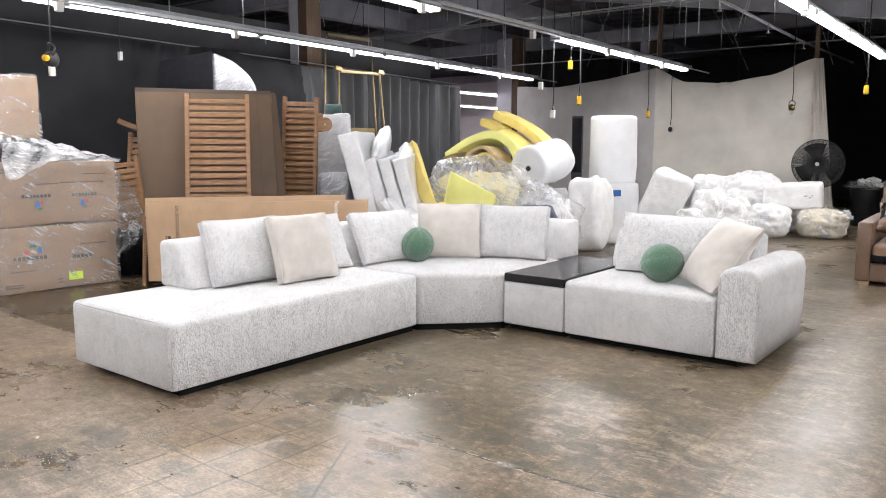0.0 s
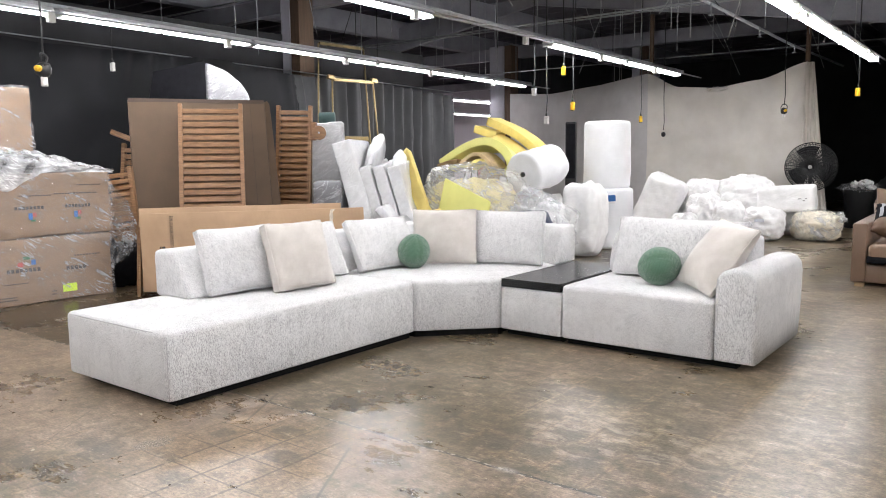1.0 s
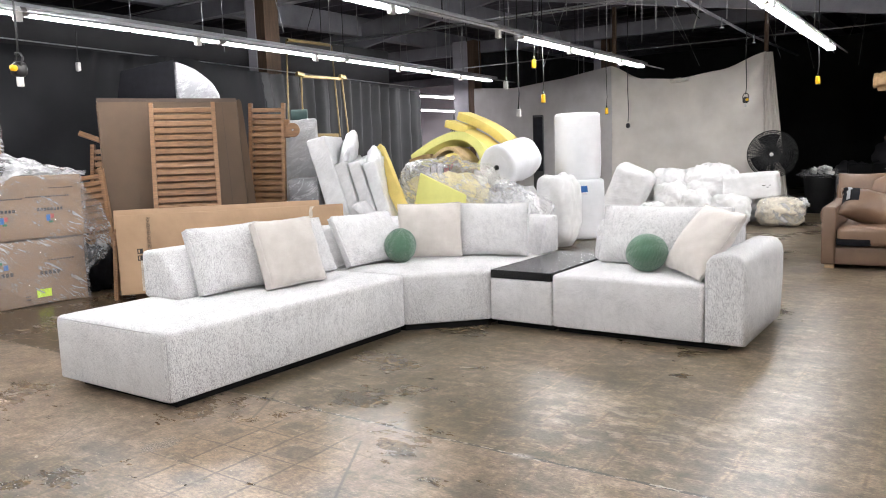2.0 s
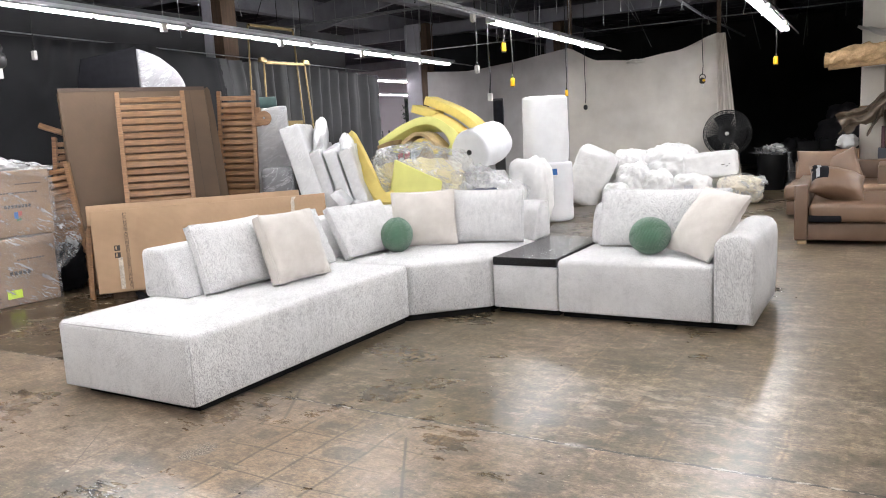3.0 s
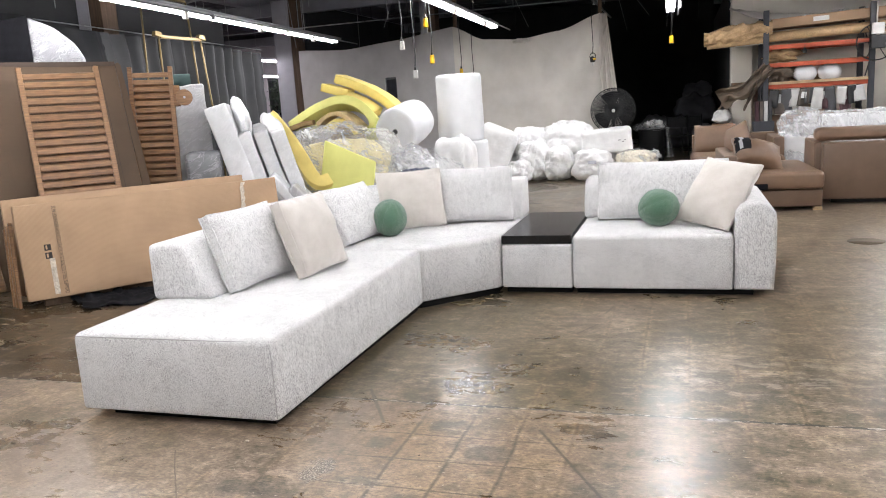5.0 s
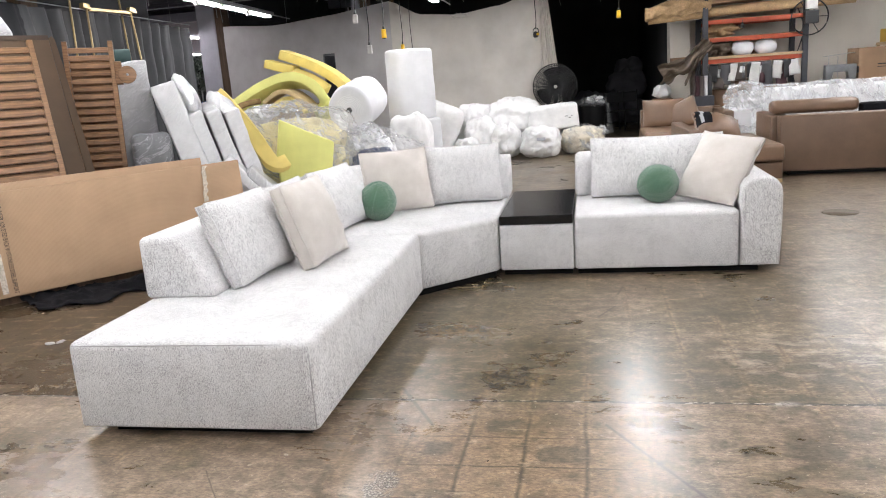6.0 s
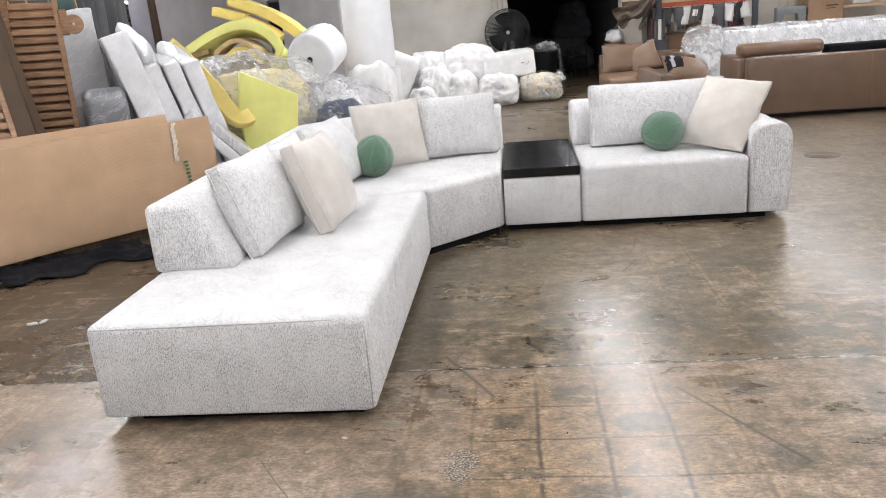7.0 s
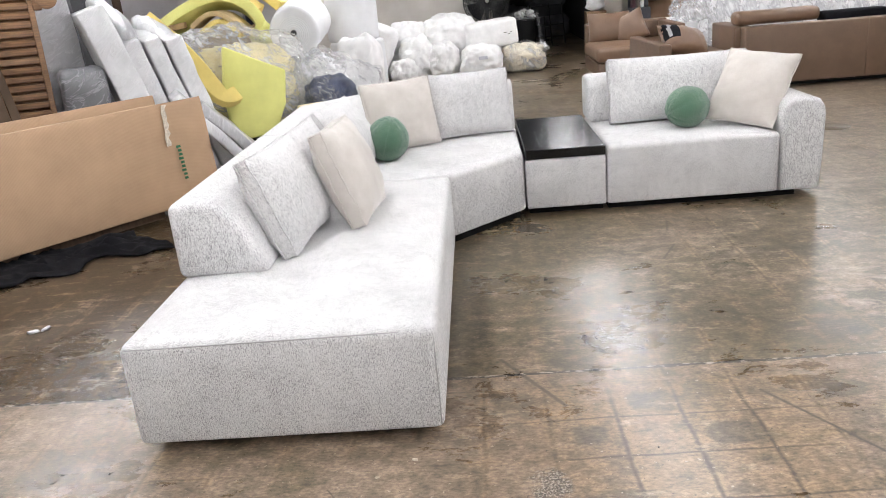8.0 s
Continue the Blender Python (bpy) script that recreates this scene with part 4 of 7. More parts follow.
OX, OY = -4.695, 2.395     # the chaise's outer corner
chaise = thing("chaise_sofa_section", "white boucle chaise section of a sectional sofa, with a sloped backrest", "sofa section", pose(OX, OY, 0), "sectional sofa")
seat = part("seat", seat_block([(0, 0), (1.095, 0), (1.095, 2.083), (0, 2.083)]), BOUCLE, chaise)
part("piping", piping([(0.02, 0.008, 0.418), (0.55, 0.004, 0.422), (1.068, 0.012, 0.42)]), SEAM, seat, "fine seam along the end")
part("piping", piping([(1.083, 0.012, 0.41), (1.0865, 0.008, 0.2), (1.085, 0.01, 0.06)], 0.0025), SEAM, seat, "fine corner seam")
part("backrest", prism([(0.0, 0.435), (0.39, 0.435), (0.345, 0.55), (0.27, 0.68), (0.20, 0.755), (0.0, 0.755)], 0.62, 2.083, 0.035, 3, axis="y"), BOUCLE, chaise, "sloped low backrest")
plinth("plinth", [(0.12, 0.085), (1.03, 0.085), (1.055, 2.06), (0.12, 2.06)], chaise)

corner = thing("corner_sofa_section", "white boucle corner section of a sectional sofa with an angled front", "sofa section", pose(OX, OY + 2.09, 0), "sectional sofa")
part("seat", seat_block([(0, 0), (1.095, 0), (1.555, 0.455), (1.555, 1.66), (0.55, 1.66), (0, 1.1)]), BOUCLE, corner)


def bent_back():
    """The low sloped backrest round the corner: one profile carried along three legs."""
    prof = [(0.0, 0.435), (0.36, 0.435), (0.31, 0.57), (0.25, 0.69), (0.19, 0.748), (0.02, 0.755), (0.0, 0.73)]
    path = [((0, 0.004), (1, 0)), ((0, 1.1), (0.92, -0.38)), ((0.55, 1.66), (0.38, -0.92)), ((1.55, 1.66), (0, -1))]
    b = bmesh.new()
    rings = [[b.verts.new((x + dx * o, y + dy * o, z)) for o, z in prof] for (x, y), (dx, dy) in path]
    for p, q in zip(rings, rings[1:]):
        for i in range(len(prof)):
            j = (i + 1) % len(prof)
            b.faces.new((p[i], p[j], q[j], q[i]))
    b.faces.new(rings[0]), b.faces.new(rings[-1])
    bmesh.ops.recalc_face_normals(b, faces=b.faces)
    return bevel(b, 0.022, 2)


part("backrest", bent_back(), BOUCLE, corner, "low backrest bent round the corner")
plinth("plinth", [(0.06, 0.02), (1.065, 0.02), (1.52, 0.475), (1.5, 1.6), (0.6, 1.6), (0.06, 1.08)], corner)

console = thing("sofa_console", "white boucle console block with a black lacquered table top", "side table", pose(-3.135, 4.935, 0), "sectional sofa")
part("body", seat_block([(0.004, 0.0), (0.519, 0.0), (0.519, 1.13), (0.004, 1.13)], 0.05, 0.372, 0.012, 0.0), BOUCLE, console)
part("tabletop", box(0.006, 0.004, 0.376, 0.517, 1.15, 0.438, 0.004), LACQUER, console, "black lacquered table top", smooth=False)
plinth("plinth", [(0.02, 0.075), (0.505, 0.075), (0.505, 1.08), (0.02, 1.08)], console)

seat_r = thing("armchair_sofa_section", "white boucle end section of a sectional sofa with one rounded arm", "sofa section", pose(-2.612, 4.93, 0), "sectional sofa")
part("seat", seat_block([(0, 0), (1.09, 0), (1.09, 1.1), (0, 1.1)]), BOUCLE, seat_r)
part("backrest", prism([(0.76, 0.437), (1.12, 0.437), (1.12, 0.755), (0.90, 0.755), (0.82, 0.68), (0.77, 0.55)], 0.0, 1.09, 0.035, 3, axis="x"), BOUCLE, seat_r, "low backrest")


def arm_block():
    # rounded slab arm: taller round front-to-back edge on the inside, leaning slightly inward at the foot
    prof = [(0.0, 0.05), (0.250, 0.05), (0.261, 0.30), (0.264, 0.52), (0.255, 0.58), (0.225, 0.622), (0.18, 0.64), (0.09, 0.64), (0.04, 0.622), (0.008, 0.58), (0.0, 0.52)]
    b = prism([(1.094 + x, z) for x, z in prof], -0.008, 1.12, axis="y")
    front = [e for e in b.edges if all(v.co.y < 0 for v in e.verts) or all(v.co.y > 1.1 for v in e.verts)]
    bmesh.ops.bevel(b, geom=front, offset=0.028, segments=3, profile=0.5, affect="EDGES", clamp_overlap=True)
    return b


arm = part("arm", arm_block(), BOUCLE, seat_r, "rounded slab arm")
part("piping", piping([(1.118, -0.004, 0.09), (1.118, -0.006, 0.56)], 0.0025), SEAM, arm, "fine seam")
plinth("plinth", [(0.02, 0.075), (1.22, 0.075), (1.22, 1.08), (0.02, 1.08)], seat_r)


def cushion(name, bl, br, h, d, mat, lean, label, edge=0.035, seed=1.0, group="sofa cushions", roll=0.0, **kw):
    w = (Vector(br) - Vector(bl)).length
    c = thing(name, label, "cushion", leaning(bl, br, lean, roll), group)
    rims = []
    body = part("cover", pillow(w, h, d, edge, n=26, seed=seed, rims=rims, **kw), mat, c)
    for rim in rims if edge > 0.03 else rims[:1]:
        part("piping", tube(rim, 0.0045, 5, closed=True), mat, body, "thin piped edge")
    return c


WHITE_CUSHION = "white boucle back cushion leaning on the sofa back"
cushion("cushion", (-4.25, 3.14, 0.452), (-4.20, 3.72, 0.452), 0.46, 0.25, BOUCLE, 20, WHITE_CUSHION, 0.06, 1.0)
cushion("cushion", (-4.23, 3.80, 0.452), (-4.20, 4.37, 0.452), 0.44, 0.16, BOUCLE, 24, WHITE_CUSHION + ", half hidden", 0.06, 2.0)
cushion("cushion", (-4.00, 3.50, 0.452), (-3.955, 3.99, 0.452), 0.48, 0.23, LINEN, 20, "square beige linen cushion, piped, propped on a white one", 0.065, 3.0, wrinkle=0.010)
cushion("cushion", (-4.17, 4.50, 0.452), (-4.08, 5.12, 0.452), 0.45, 0.24, BOUCLE, 30, WHITE_CUSHION + " in the corner", 0.06, 4.0)
cushion("cushion", (-4.12, 5.08, 0.452), (-3.68, 5.40, 0.452), 0.47, 0.17, LINEN, 14, "square beige linen scatter cushion in the sofa corner", 0.02, 5.0)
cushion("cushion", (-3.77, 5.46, 0.452), (-3.17, 5.61, 0.452), 0.45, 0.22, BOUCLE, 14, WHITE_CUSHION + " in the corner", 0.06, 6.0)
cushion("cushion", (-2.49, 5.53, 0.452), (-1.52, 5.53, 0.452), 0.45, 0.22, BOUCLE, 18, "long white boucle back cushion on the end seat", 0.06, 7.0, wrinkle=0.008)
cushion("cushion", (-1.91, 5.30, 0.475), (-1.56, 4.98, 0.455), 0.53, 0.22, LINEN, 37, "square beige linen scatter cushion tipped against the sofa arm", 0.02, 8.0, wrinkle=0.010, slack=0.006, roll=5)


def knit_ball(x, y, z, r, seed, tilt, label):
    b = thing("ball_cushion", label, "cushion", pose(x, y, z, *tilt), "round cushions")
    bm = bmesh.new()
    bmesh.ops.create_uvsphere(bm, u_segments=48, v_segments=28, radius=r)
    for v in bm.verts:
        a = math.atan2(v.co.y, v.co.x)
        seam = abs(math.sin(a * 3)) ** 0.35
        p = v.co * (0.955 + 0.045 * seam) * (1 + 0.02 * fbm(v.co * 3 + Vector((seed, 0, 0)), 2, 2))
        v.co = Vector((p.x * 0.97, p.y, p.z * (1.0 + 0.05 * (abs(p.z) / r) ** 3)))
    body = part("cover", bm, KNIT, b)
    for k in range(3):
        a = math.pi * k / 3
        ring = [(0.93 * r * math.cos(q) * math.cos(a), 0.958 * r * math.cos(q) * math.sin(a), 0.957 * r * math.sin(q) * (1 + 0.045 * abs(math.sin(q)) ** 3)) for q in [2 * math.pi * i / 32 for i in range(32)]]
        part("seam", tube(ring, 0.002, 5, closed=True), KNIT, body, "raised seam")
    return b


knit_ball(-4.0, 4.95, 0.584, 0.140, 1, (16, 10, 30), "dark green knitted ball cushion with raised seams")
knit_ball(-2.02, 5.27, 0.578, 0.143, 2, (0, 80, 20), "dark green knitted ball cushion with raised seams, slightly squashed")
# ---------------------------------------------------------------- cartons by the curtain
def bars(parent, rows, mat, face_y, name="print"):
    """Rows of printing as plain bars, on a face that looks along -y: x, z, width, height."""
    for x, z, w, h in rows:
        part(name, box(x, face_y - 0.0016, z, x + w, face_y + 0.001, z + h), mat, parent, "printed bar", smooth=False)


def carton(place, w, d, h, mat=CARD, label="brown cardboard carton", group="", tape=True, prints=(), wrap=None, sag=0.0):
    """A closed carton: front face looks along its -y, origin at the middle of its front lower edge."""
    c = thing("carton", label, "carton", place, group)
    b = box(-w / 2, 0, 0, w / 2, d, h, 0.008, 2)
    bmesh.ops.subdivide_edges(b, edges=[e for e in b.edges if e.calc_length() > 0.3], cuts=5, use_grid_fill=True)
    for v in b.verts:
        p = v.co.copy()
        v.co += Vector((0.012 * fbm(p + Vector((w, 3, 1)), 2.5), 0.014 * fbm(p + Vector((1, w, 7)), 2.5), 0.012 * fbm(p + Vector((5, 2, h)), 2.5) - sag * max(0, p.z / h - 0.8) * 5 * (1 - (2 * p.x / w) ** 2)))
    body = part("body", b, mat, c)
    if tape:
        part("flap_line", box(-w / 2 + 0.01, d / 2 - 0.004, h - 0.002, w / 2 - 0.01, d / 2 + 0.004, h + 0.0035), INK, body, "dark gap between the flaps", smooth=False)
    for mat2, rows in prints:
        bars(c, rows, mat2, -0.012)
    if wrap:
        b = box(-w / 2 - 0.02, -0.022, 0.0, w / 2 + 0.02, d + 0.02, h + 0.015, 0.02, 2)
        bmesh.ops.subdivide_edges(b, edges=[e for e in b.edges if e.calc_length() > 0.3], cuts=9, use_grid_fill=True)
        for v in b.verts:
            p = v.co.copy()
            v.co += 0.03 * Vector((fbm(p, 6), 0.6 * fbm(p + Vector((9, 0, 0)), 6) - 0.1, fbm(p + Vector((0, 9, 0)), 6) * (p.z > 0.1)))
        part("wrap", b, wrap, c, "crumpled clear stretch film")
    return c


YAW = 85.0  # the stack's front looks towards the sofa
def word(x, z, w, h, n=8):
    """A printed word as a row of plain bars."""
    step = w / n
    return [(x + k * step, z, step * 0.7, h) for k in range(n)]


brand = [(INK, word(-0.34, 0.262, 0.27, 0.03) + word(0.12, 0.262, 0.25, 0.03) + word(-0.30, 0.385, 0.30, 0.012, 12) + word(0.02, 0.395, 0.42, 0.012, 16) + word(-0.51, 0.50, 0.06, 0.012, 3) + word(-0.51, 0.525, 0.06, 0.012, 3) + word(0.24, 0.475, 0.24, 0.010, 10)),
         (INK_BLUE, [(-0.22, 0.165, 0.035, 0.06), (0.20, 0.165, 0.035, 0.06)]), (INK_RED, [(-0.18, 0.19, 0.03, 0.04), (0.24, 0.19, 0.03, 0.04)]), (INK_GREEN, [(-0.20, 0.145, 0.04, 0.02), (0.22, 0.145, 0.04, 0.02)])]
brand_low = [(INK, word(-0.42, 0.31, 0.31, 0.036) + word(0.12, 0.29, 0.20, 0.036, 5) + word(-0.45, 0.20, 0.22, 0.010, 10) + word(-0.50, 0.075, 0.16, 0.010, 8) + word(-0.50, 0.05, 0.16, 0.010, 8) + word(0.20, 0.42, 0.26, 0.012, 9) + word(-0.03, 0.06, 0.05, 0.012, 3) + word(-0.03, 0.09, 0.05, 0.012, 3)),
             (INK_BLUE, [(-0.20, 0.375, 0.04, 0.05)]), (INK_RED, [(-0.32, 0.365, 0.05, 0.04)]), (INK_GREEN, [(-0.27, 0.43, 0.06, 0.03)]), (LABEL_YELLOW, [(0.075, 0.075, 0.135, 0.078)])]
carton(pose(-7.52, 3.66, 0.0, 0, 0, YAW), 1.14, 0.80, 0.625, CARD, "large brown carton in crumpled stretch film, printed and stickered", "wrapped cartons", prints=brand_low, wrap=FILM_HEAVY)
carton(pose(-7.52, 3.69, 0.642, 0, 0, YAW), 1.12, 0.80, 0.60, CARD, "large brown carton in stretch film on top of another", "wrapped cartons", prints=brand, wrap=FILM, sag=0.0)
carton(pose(-7.78, 3.22, 1.46, 0, 0, YAW - 4), 0.86, 0.6, 0.60, CARD, "brown carton crumpled in film on top of the stack", "wrapped cartons", wrap=FILM)
# heap of film and black bags between them
def carton_drape(u, v):
    # loose film over the upper carton: humped at one side, hanging over the front edge
    y = 3.20 + 1.12 * u
    ridge = abs(fbm((u * 3.0 + v * 4.0, v * 1.6 - u * 2.0, 2), 1.3, 4))
    rise = 0.30 * max(0.0, 1 - u * 1.02) ** 0.85 * math.sin(math.pi * min(0.62, 0.12 + 0.6 * v)) ** 0.6
    if v < 0.8:
        x, z = -8.28 + 0.98 * v, 1.262 + rise * (1 - 0.55 * max(0.0, v - 0.5) / 0.3) + 0.045 * ridge
    else:
        x, z = -7.495 + 0.03 * ridge, 1.262 + rise * 0.45 * (1 - (v - 0.8) * 4) + 0.04 * ridge - (v - 0.8) * (0.10 + 0.9 * max(0.0, math.sin(u * 5.2 + 1.2)) ** 2 + 0.3 * ridge)
    return (x + 0.04 * fbm((u * 5, v * 5, 7), 1.2), y + 0.03 * fbm((u * 5, v * 5, 3), 1.2), z)


solo("crumpled_film", sheet(64, 44, carton_drape), FILM_HAZE, "loose milky film draped over the cartons", "plastic film")
solo("black_bag", blob(0.24, 0.36, 0.10, 8.2, 2.4, 0.3, 0.2, 20, 0.15, 3.0), BLACK, "crumpled black plastic bag on the cartons", "plastic bag", pose(-7.74, 3.36, 1.245))
solo("film_tail", sheet(24, 24, lambda u, v: (-7.56 + 0.10 * fbm((u * 4, v * 3, 2), 1.5), 4.24 + 0.30 * u * (0.35 + 0.9 * math.sin(math.pi * min(1, v * 1.1))) + 0.04 * math.sin(v * 9), 0.28 + 0.82 * v + 0.05 * fbm((u, v, 0), 4))),
     FILM_HEAVY, "loose tail of milky film hanging from the cartons", "plastic film")
solo("black_bag", blob(0.16, 0.2, 0.26, 3.1, 2.2, 0.4, 0.35, 16, 0.1, 3.0), BLACK_CLOTH, "black refuse bag on the floor beside the cartons", "plastic bag", pose(-7.75, 4.52, 0.0))


# ---------------------------------------------------------------- teak loungers and flat cartons
def slat_frame(place, w, length, n, label, wheel=False, dark=0):
    """The slatted bed of a teak sun lounger, standing on end: stiles up z, slats along x, face along -y."""
    f = thing("lounger_frame", label, "sun lounger", place, "teak loungers")
    s = 0.045
    for x in (-w / 2, w / 2 - s):
        part("stile", box(x, -0.03, 0, x + s, 0.03, length, 0.004), TEAK, f, smooth=False)
    pitch = (length - 0.10) / n
    me = finish(box(-w / 2 + s, -0.012, -pitch * 0.34, w / 2 - s, 0.012, pitch * 0.34, 0.003, 1), "slat", TEAK, False)
    for k in range(n):
        part("slat", me, TEAK, f, at=pose(0, -0.012, 0.05 + pitch * (k + 0.5), random.uniform(-2, 2), 0, 0))
    for z in (0.35 * length, 0.62 * length):
        part("batten", box(-w / 2 + s, 0.02, z, w / 2 - s, 0.06, z + 0.05, 0.003), TEAK, f, smooth=False)
    # second leaf folded behind
    for k in range(n - 2):
        part("back_slat", me, TEAK, f, at=pose(0, 0.075, 0.05 + pitch * (k + 0.95), 0, 0, 0))
    for k in range(4):
        x = -w / 2 + s + (w - 2 * s) * (k + 0.5) / 4
        part("strut", box(x - 0.014, 0.02, 0.40, x + 0.014, 0.05, 0.72, 0.003), TEAK, f, smooth=False)
    if wheel:
        part("bracket", box(w / 2 - 0.01, -0.05, length - 0.42, w / 2 + 0.06, 0.02, length - 0.20, 0.01), TEAK, f, smooth=False)
        part("wheel", cylinder(0.085, -0.018, 0.018, 28, cap_bevel=0.004), TEAK, f, "round wooden wheel", at=pose(w / 2 + 0.10, -0.03, length - 0.33, 90, 0, 8))
        part("axle_cap", cylinder(0.012, 0.018, 0.026, 12), GALV, f, "steel axle cap", at=pose(w / 2 + 0.10, -0.03, length - 0.33, 90, 0, 8))
    return f


def big_panel():
    c = thing("flat_carton", "tall brown flat carton standing open on end behind slatted frames", "carton", pose(-7.33, 5.336, 0, 0, 0, 61.0) @ pose(0, 0, 0, -13, 0, 0))
    body = part("front", box(-0.765, 0, 0, 0.75, 0.012, 2.10, 0.003), CARD_SHADED, c, smooth=False)
    part("back", box(-0.765, 0.18, 0, 0.75, 0.192, 2.08, 0.003), CARD_SHADED, c, smooth=False)
    for x in (-0.765, 0.738):
        part("side", box(x, 0.0125, 0, x + 0.012, 0.1795, 2.09, 0.002), CARD_DARK, c, smooth=False)
    ragged = [(0.0, 0.0), (0.12, 0.0), (0.115, 0.4), (0.12, 0.62), (0.10, 1.3), (0.085, 1.8), (0.07, 2.07), (0.04, 2.10), (0.0, 2.08)]
    part("flap", prism(ragged, -0.006, 0.0, axis="y"), CARD_SHADED, c, "torn side flap", at=pose(0.752, 0.0, 0.0, 0, 0, 25), smooth=False)
    # black sheet between front and back stands in for the shade inside
    part("rim", box(-0.75, 0.0135, 2.05, 0.736, 0.1785, 2.062, 0.002), BLACK_CLOTH, c, "black sheet as the shade inside the open top", smooth=False)
    part("torn_edge", prism([(-0.765, 2.058), (-0.3, 2.066), (0.2, 2.055), (0.75, 2.062), (0.75, 2.104), (-0.765, 2.104)], -0.004, -0.0005, axis="y"), CARD_TORN, body, "dark torn upper edge", smooth=False)
    part("fold", box(0.58, -0.0015, 0.01, 0.584, 0.001, 2.05), CARD_TORN, body, "pressed fold line", smooth=False)
    part("fold", box(-0.42, -0.0015, 0.01, -0.415, 0.001, 2.09), CARD_SHADED, body, "pressed fold line", smooth=False)
    return c


big_panel()
slat_frame(pose(-6.97, 5.12, 0.0, 0, 0, 50.5) @ pose(0, 0, 0, -16.5, 0, 0), 0.70, 2.06, 25, "teak lounger frame with slats, leaning on a flat carton")
slat_frame(pose(-7.20, 6.42, 0.0, 0, 0, 30.0) @ pose(0, 0, 0, -4, 1.5, 0), 0.45, 2.00, 26, "teak lounger frame with a wooden wheel, standing on end", True)
third = slat_frame(pose(-8.02, 4.86, 0.0, 0, 0, 40.0) @ pose(0, 0, 0, -14, 0, 0), 0.5, 1.6, 20, "teak lounger frame half hidden behind a carton")
slat_frame(pose(-7.74, 4.60, 0.0, 0, 0, 38.0) @ pose(0, 0, 0, -9, -8, 0), 0.34, 1.30, 17, "short teak lounger leaf leaning beside a carton")
part("armrest", box(-0.17, -0.025, -0.03, 0.17, 0.025, 0.03, 0.006), TEAK, third, "short teak armrest", at=pose(-0.20, -0.06, 1.66, 0, 22, 0), smooth=False)


def lounger_carton(place, w, h, d, label, front):
    c = thing("flat_carton", label, "carton", place, "lounger cartons")
    b = box(-w / 2, 0, 0, w / 2, d, h, 0.006, 2)
    bmesh.ops.subdivide_edges(b, edges=[e for e in b.edges if e.calc_length() > 0.3], cuts=7, use_grid_fill=True)
    for v in b.verts:
        p = v.co.copy()
        v.co += Vector((0.006 * fbm(p, 3), 0.012 * fbm(p + Vector((3, w, 0)), 1.6), 0.008 * fbm(p + Vector((8, 0, 1)), 2)))
    part("body", b, CARD_PALE, c)
    if front:
        part("tape", box(-w / 2 + 0.20, -0.0125, 0.03, -w / 2 + 0.24, -0.008, h * 0.42), TAPE, c, "torn strip of pale tape", smooth=False)
        for k in range(2):
            part("mark", box(-w / 2 + 0.175, -0.012, h * 0.42 + k * 0.066, -w / 2 + 0.225, -0.009, h * 0.42 + k * 0.066 + 0.05), INK, c, "printed handling mark", smooth=False)
            part("mark_window", box(-w / 2 + 0.185, -0.0135, h * 0.42 + k * 0.066 + 0.01, -w / 2 + 0.198, -0.0125, h * 0.42 + k * 0.066 + 0.042), CARD_PALE, c, "blank in a handling mark", smooth=False)
        zig = [(0.003 * math.sin(k * 2.1) + 0.003 * math.sin(k * 5.3) - 0.03 + 0.003 * k, k * 0.03) for k in range(11)]
        part("torn_tape", prism([(x - 0.016, z) for x, z in zig] + [(x + 0.02 + 0.01 * math.sin(z * 90), z) for x, z in reversed(zig)], -0.003, 0.001, axis="y"), TAPE, c, "torn crinkled tape", at=pose(w / 2 - 0.33, -0.0125, h - 0.31), smooth=False)
        write(c, "SUN LOUNGER ADJUSTED BACK W/STAINLESS STEEL SUPPORT", -w / 2 + 0.275, h - 0.03, 0.044, INK, h * 0.93)
        for k in range(9):
            part("print", box(w / 2 - 0.295 - 0.008 * (k % 3 == 0), -0.012, h - 0.335 - k * 0.03, w / 2 - 0.268, -0.009, h - 0.317 - k * 0.03), INK_GREEN, c, "green printed bar", smooth=False)
    return c


def write(parent, text, x, z, size, mat, fit):
    """Printing that reads downwards on a face looking along -y."""
    cu = bpy.data.curves.new("lettering", "FONT")
    cu.body, cu.size, cu.extrude, cu.fill_mode = text, size, 0.0008, "FRONT"
    ob = new("lettering", cu)
    bpy.context.view_layer.update()
    me = bpy.data.meshes.new_from_object(ob.evaluated_get(bpy.context.evaluated_depsgraph_get()))
    bpy.data.objects.remove(ob)
    xs = [v.co.x for v in me.vertices]
    k = fit / (max(xs) - min(xs)) if fit else 1.0
    for v in me.vertices:
        v.co = Vector((v.co.x * k, v.co.y, v.co.z))
    me.materials.append(mat)
    lab = new("lettering", me)
    lab.parent = parent
    lab.matrix_basis = Matrix.Translation((x, -0.014, z)) @ Euler((radians(90), radians(90), 0)).to_matrix().to_4x4()
    return lab


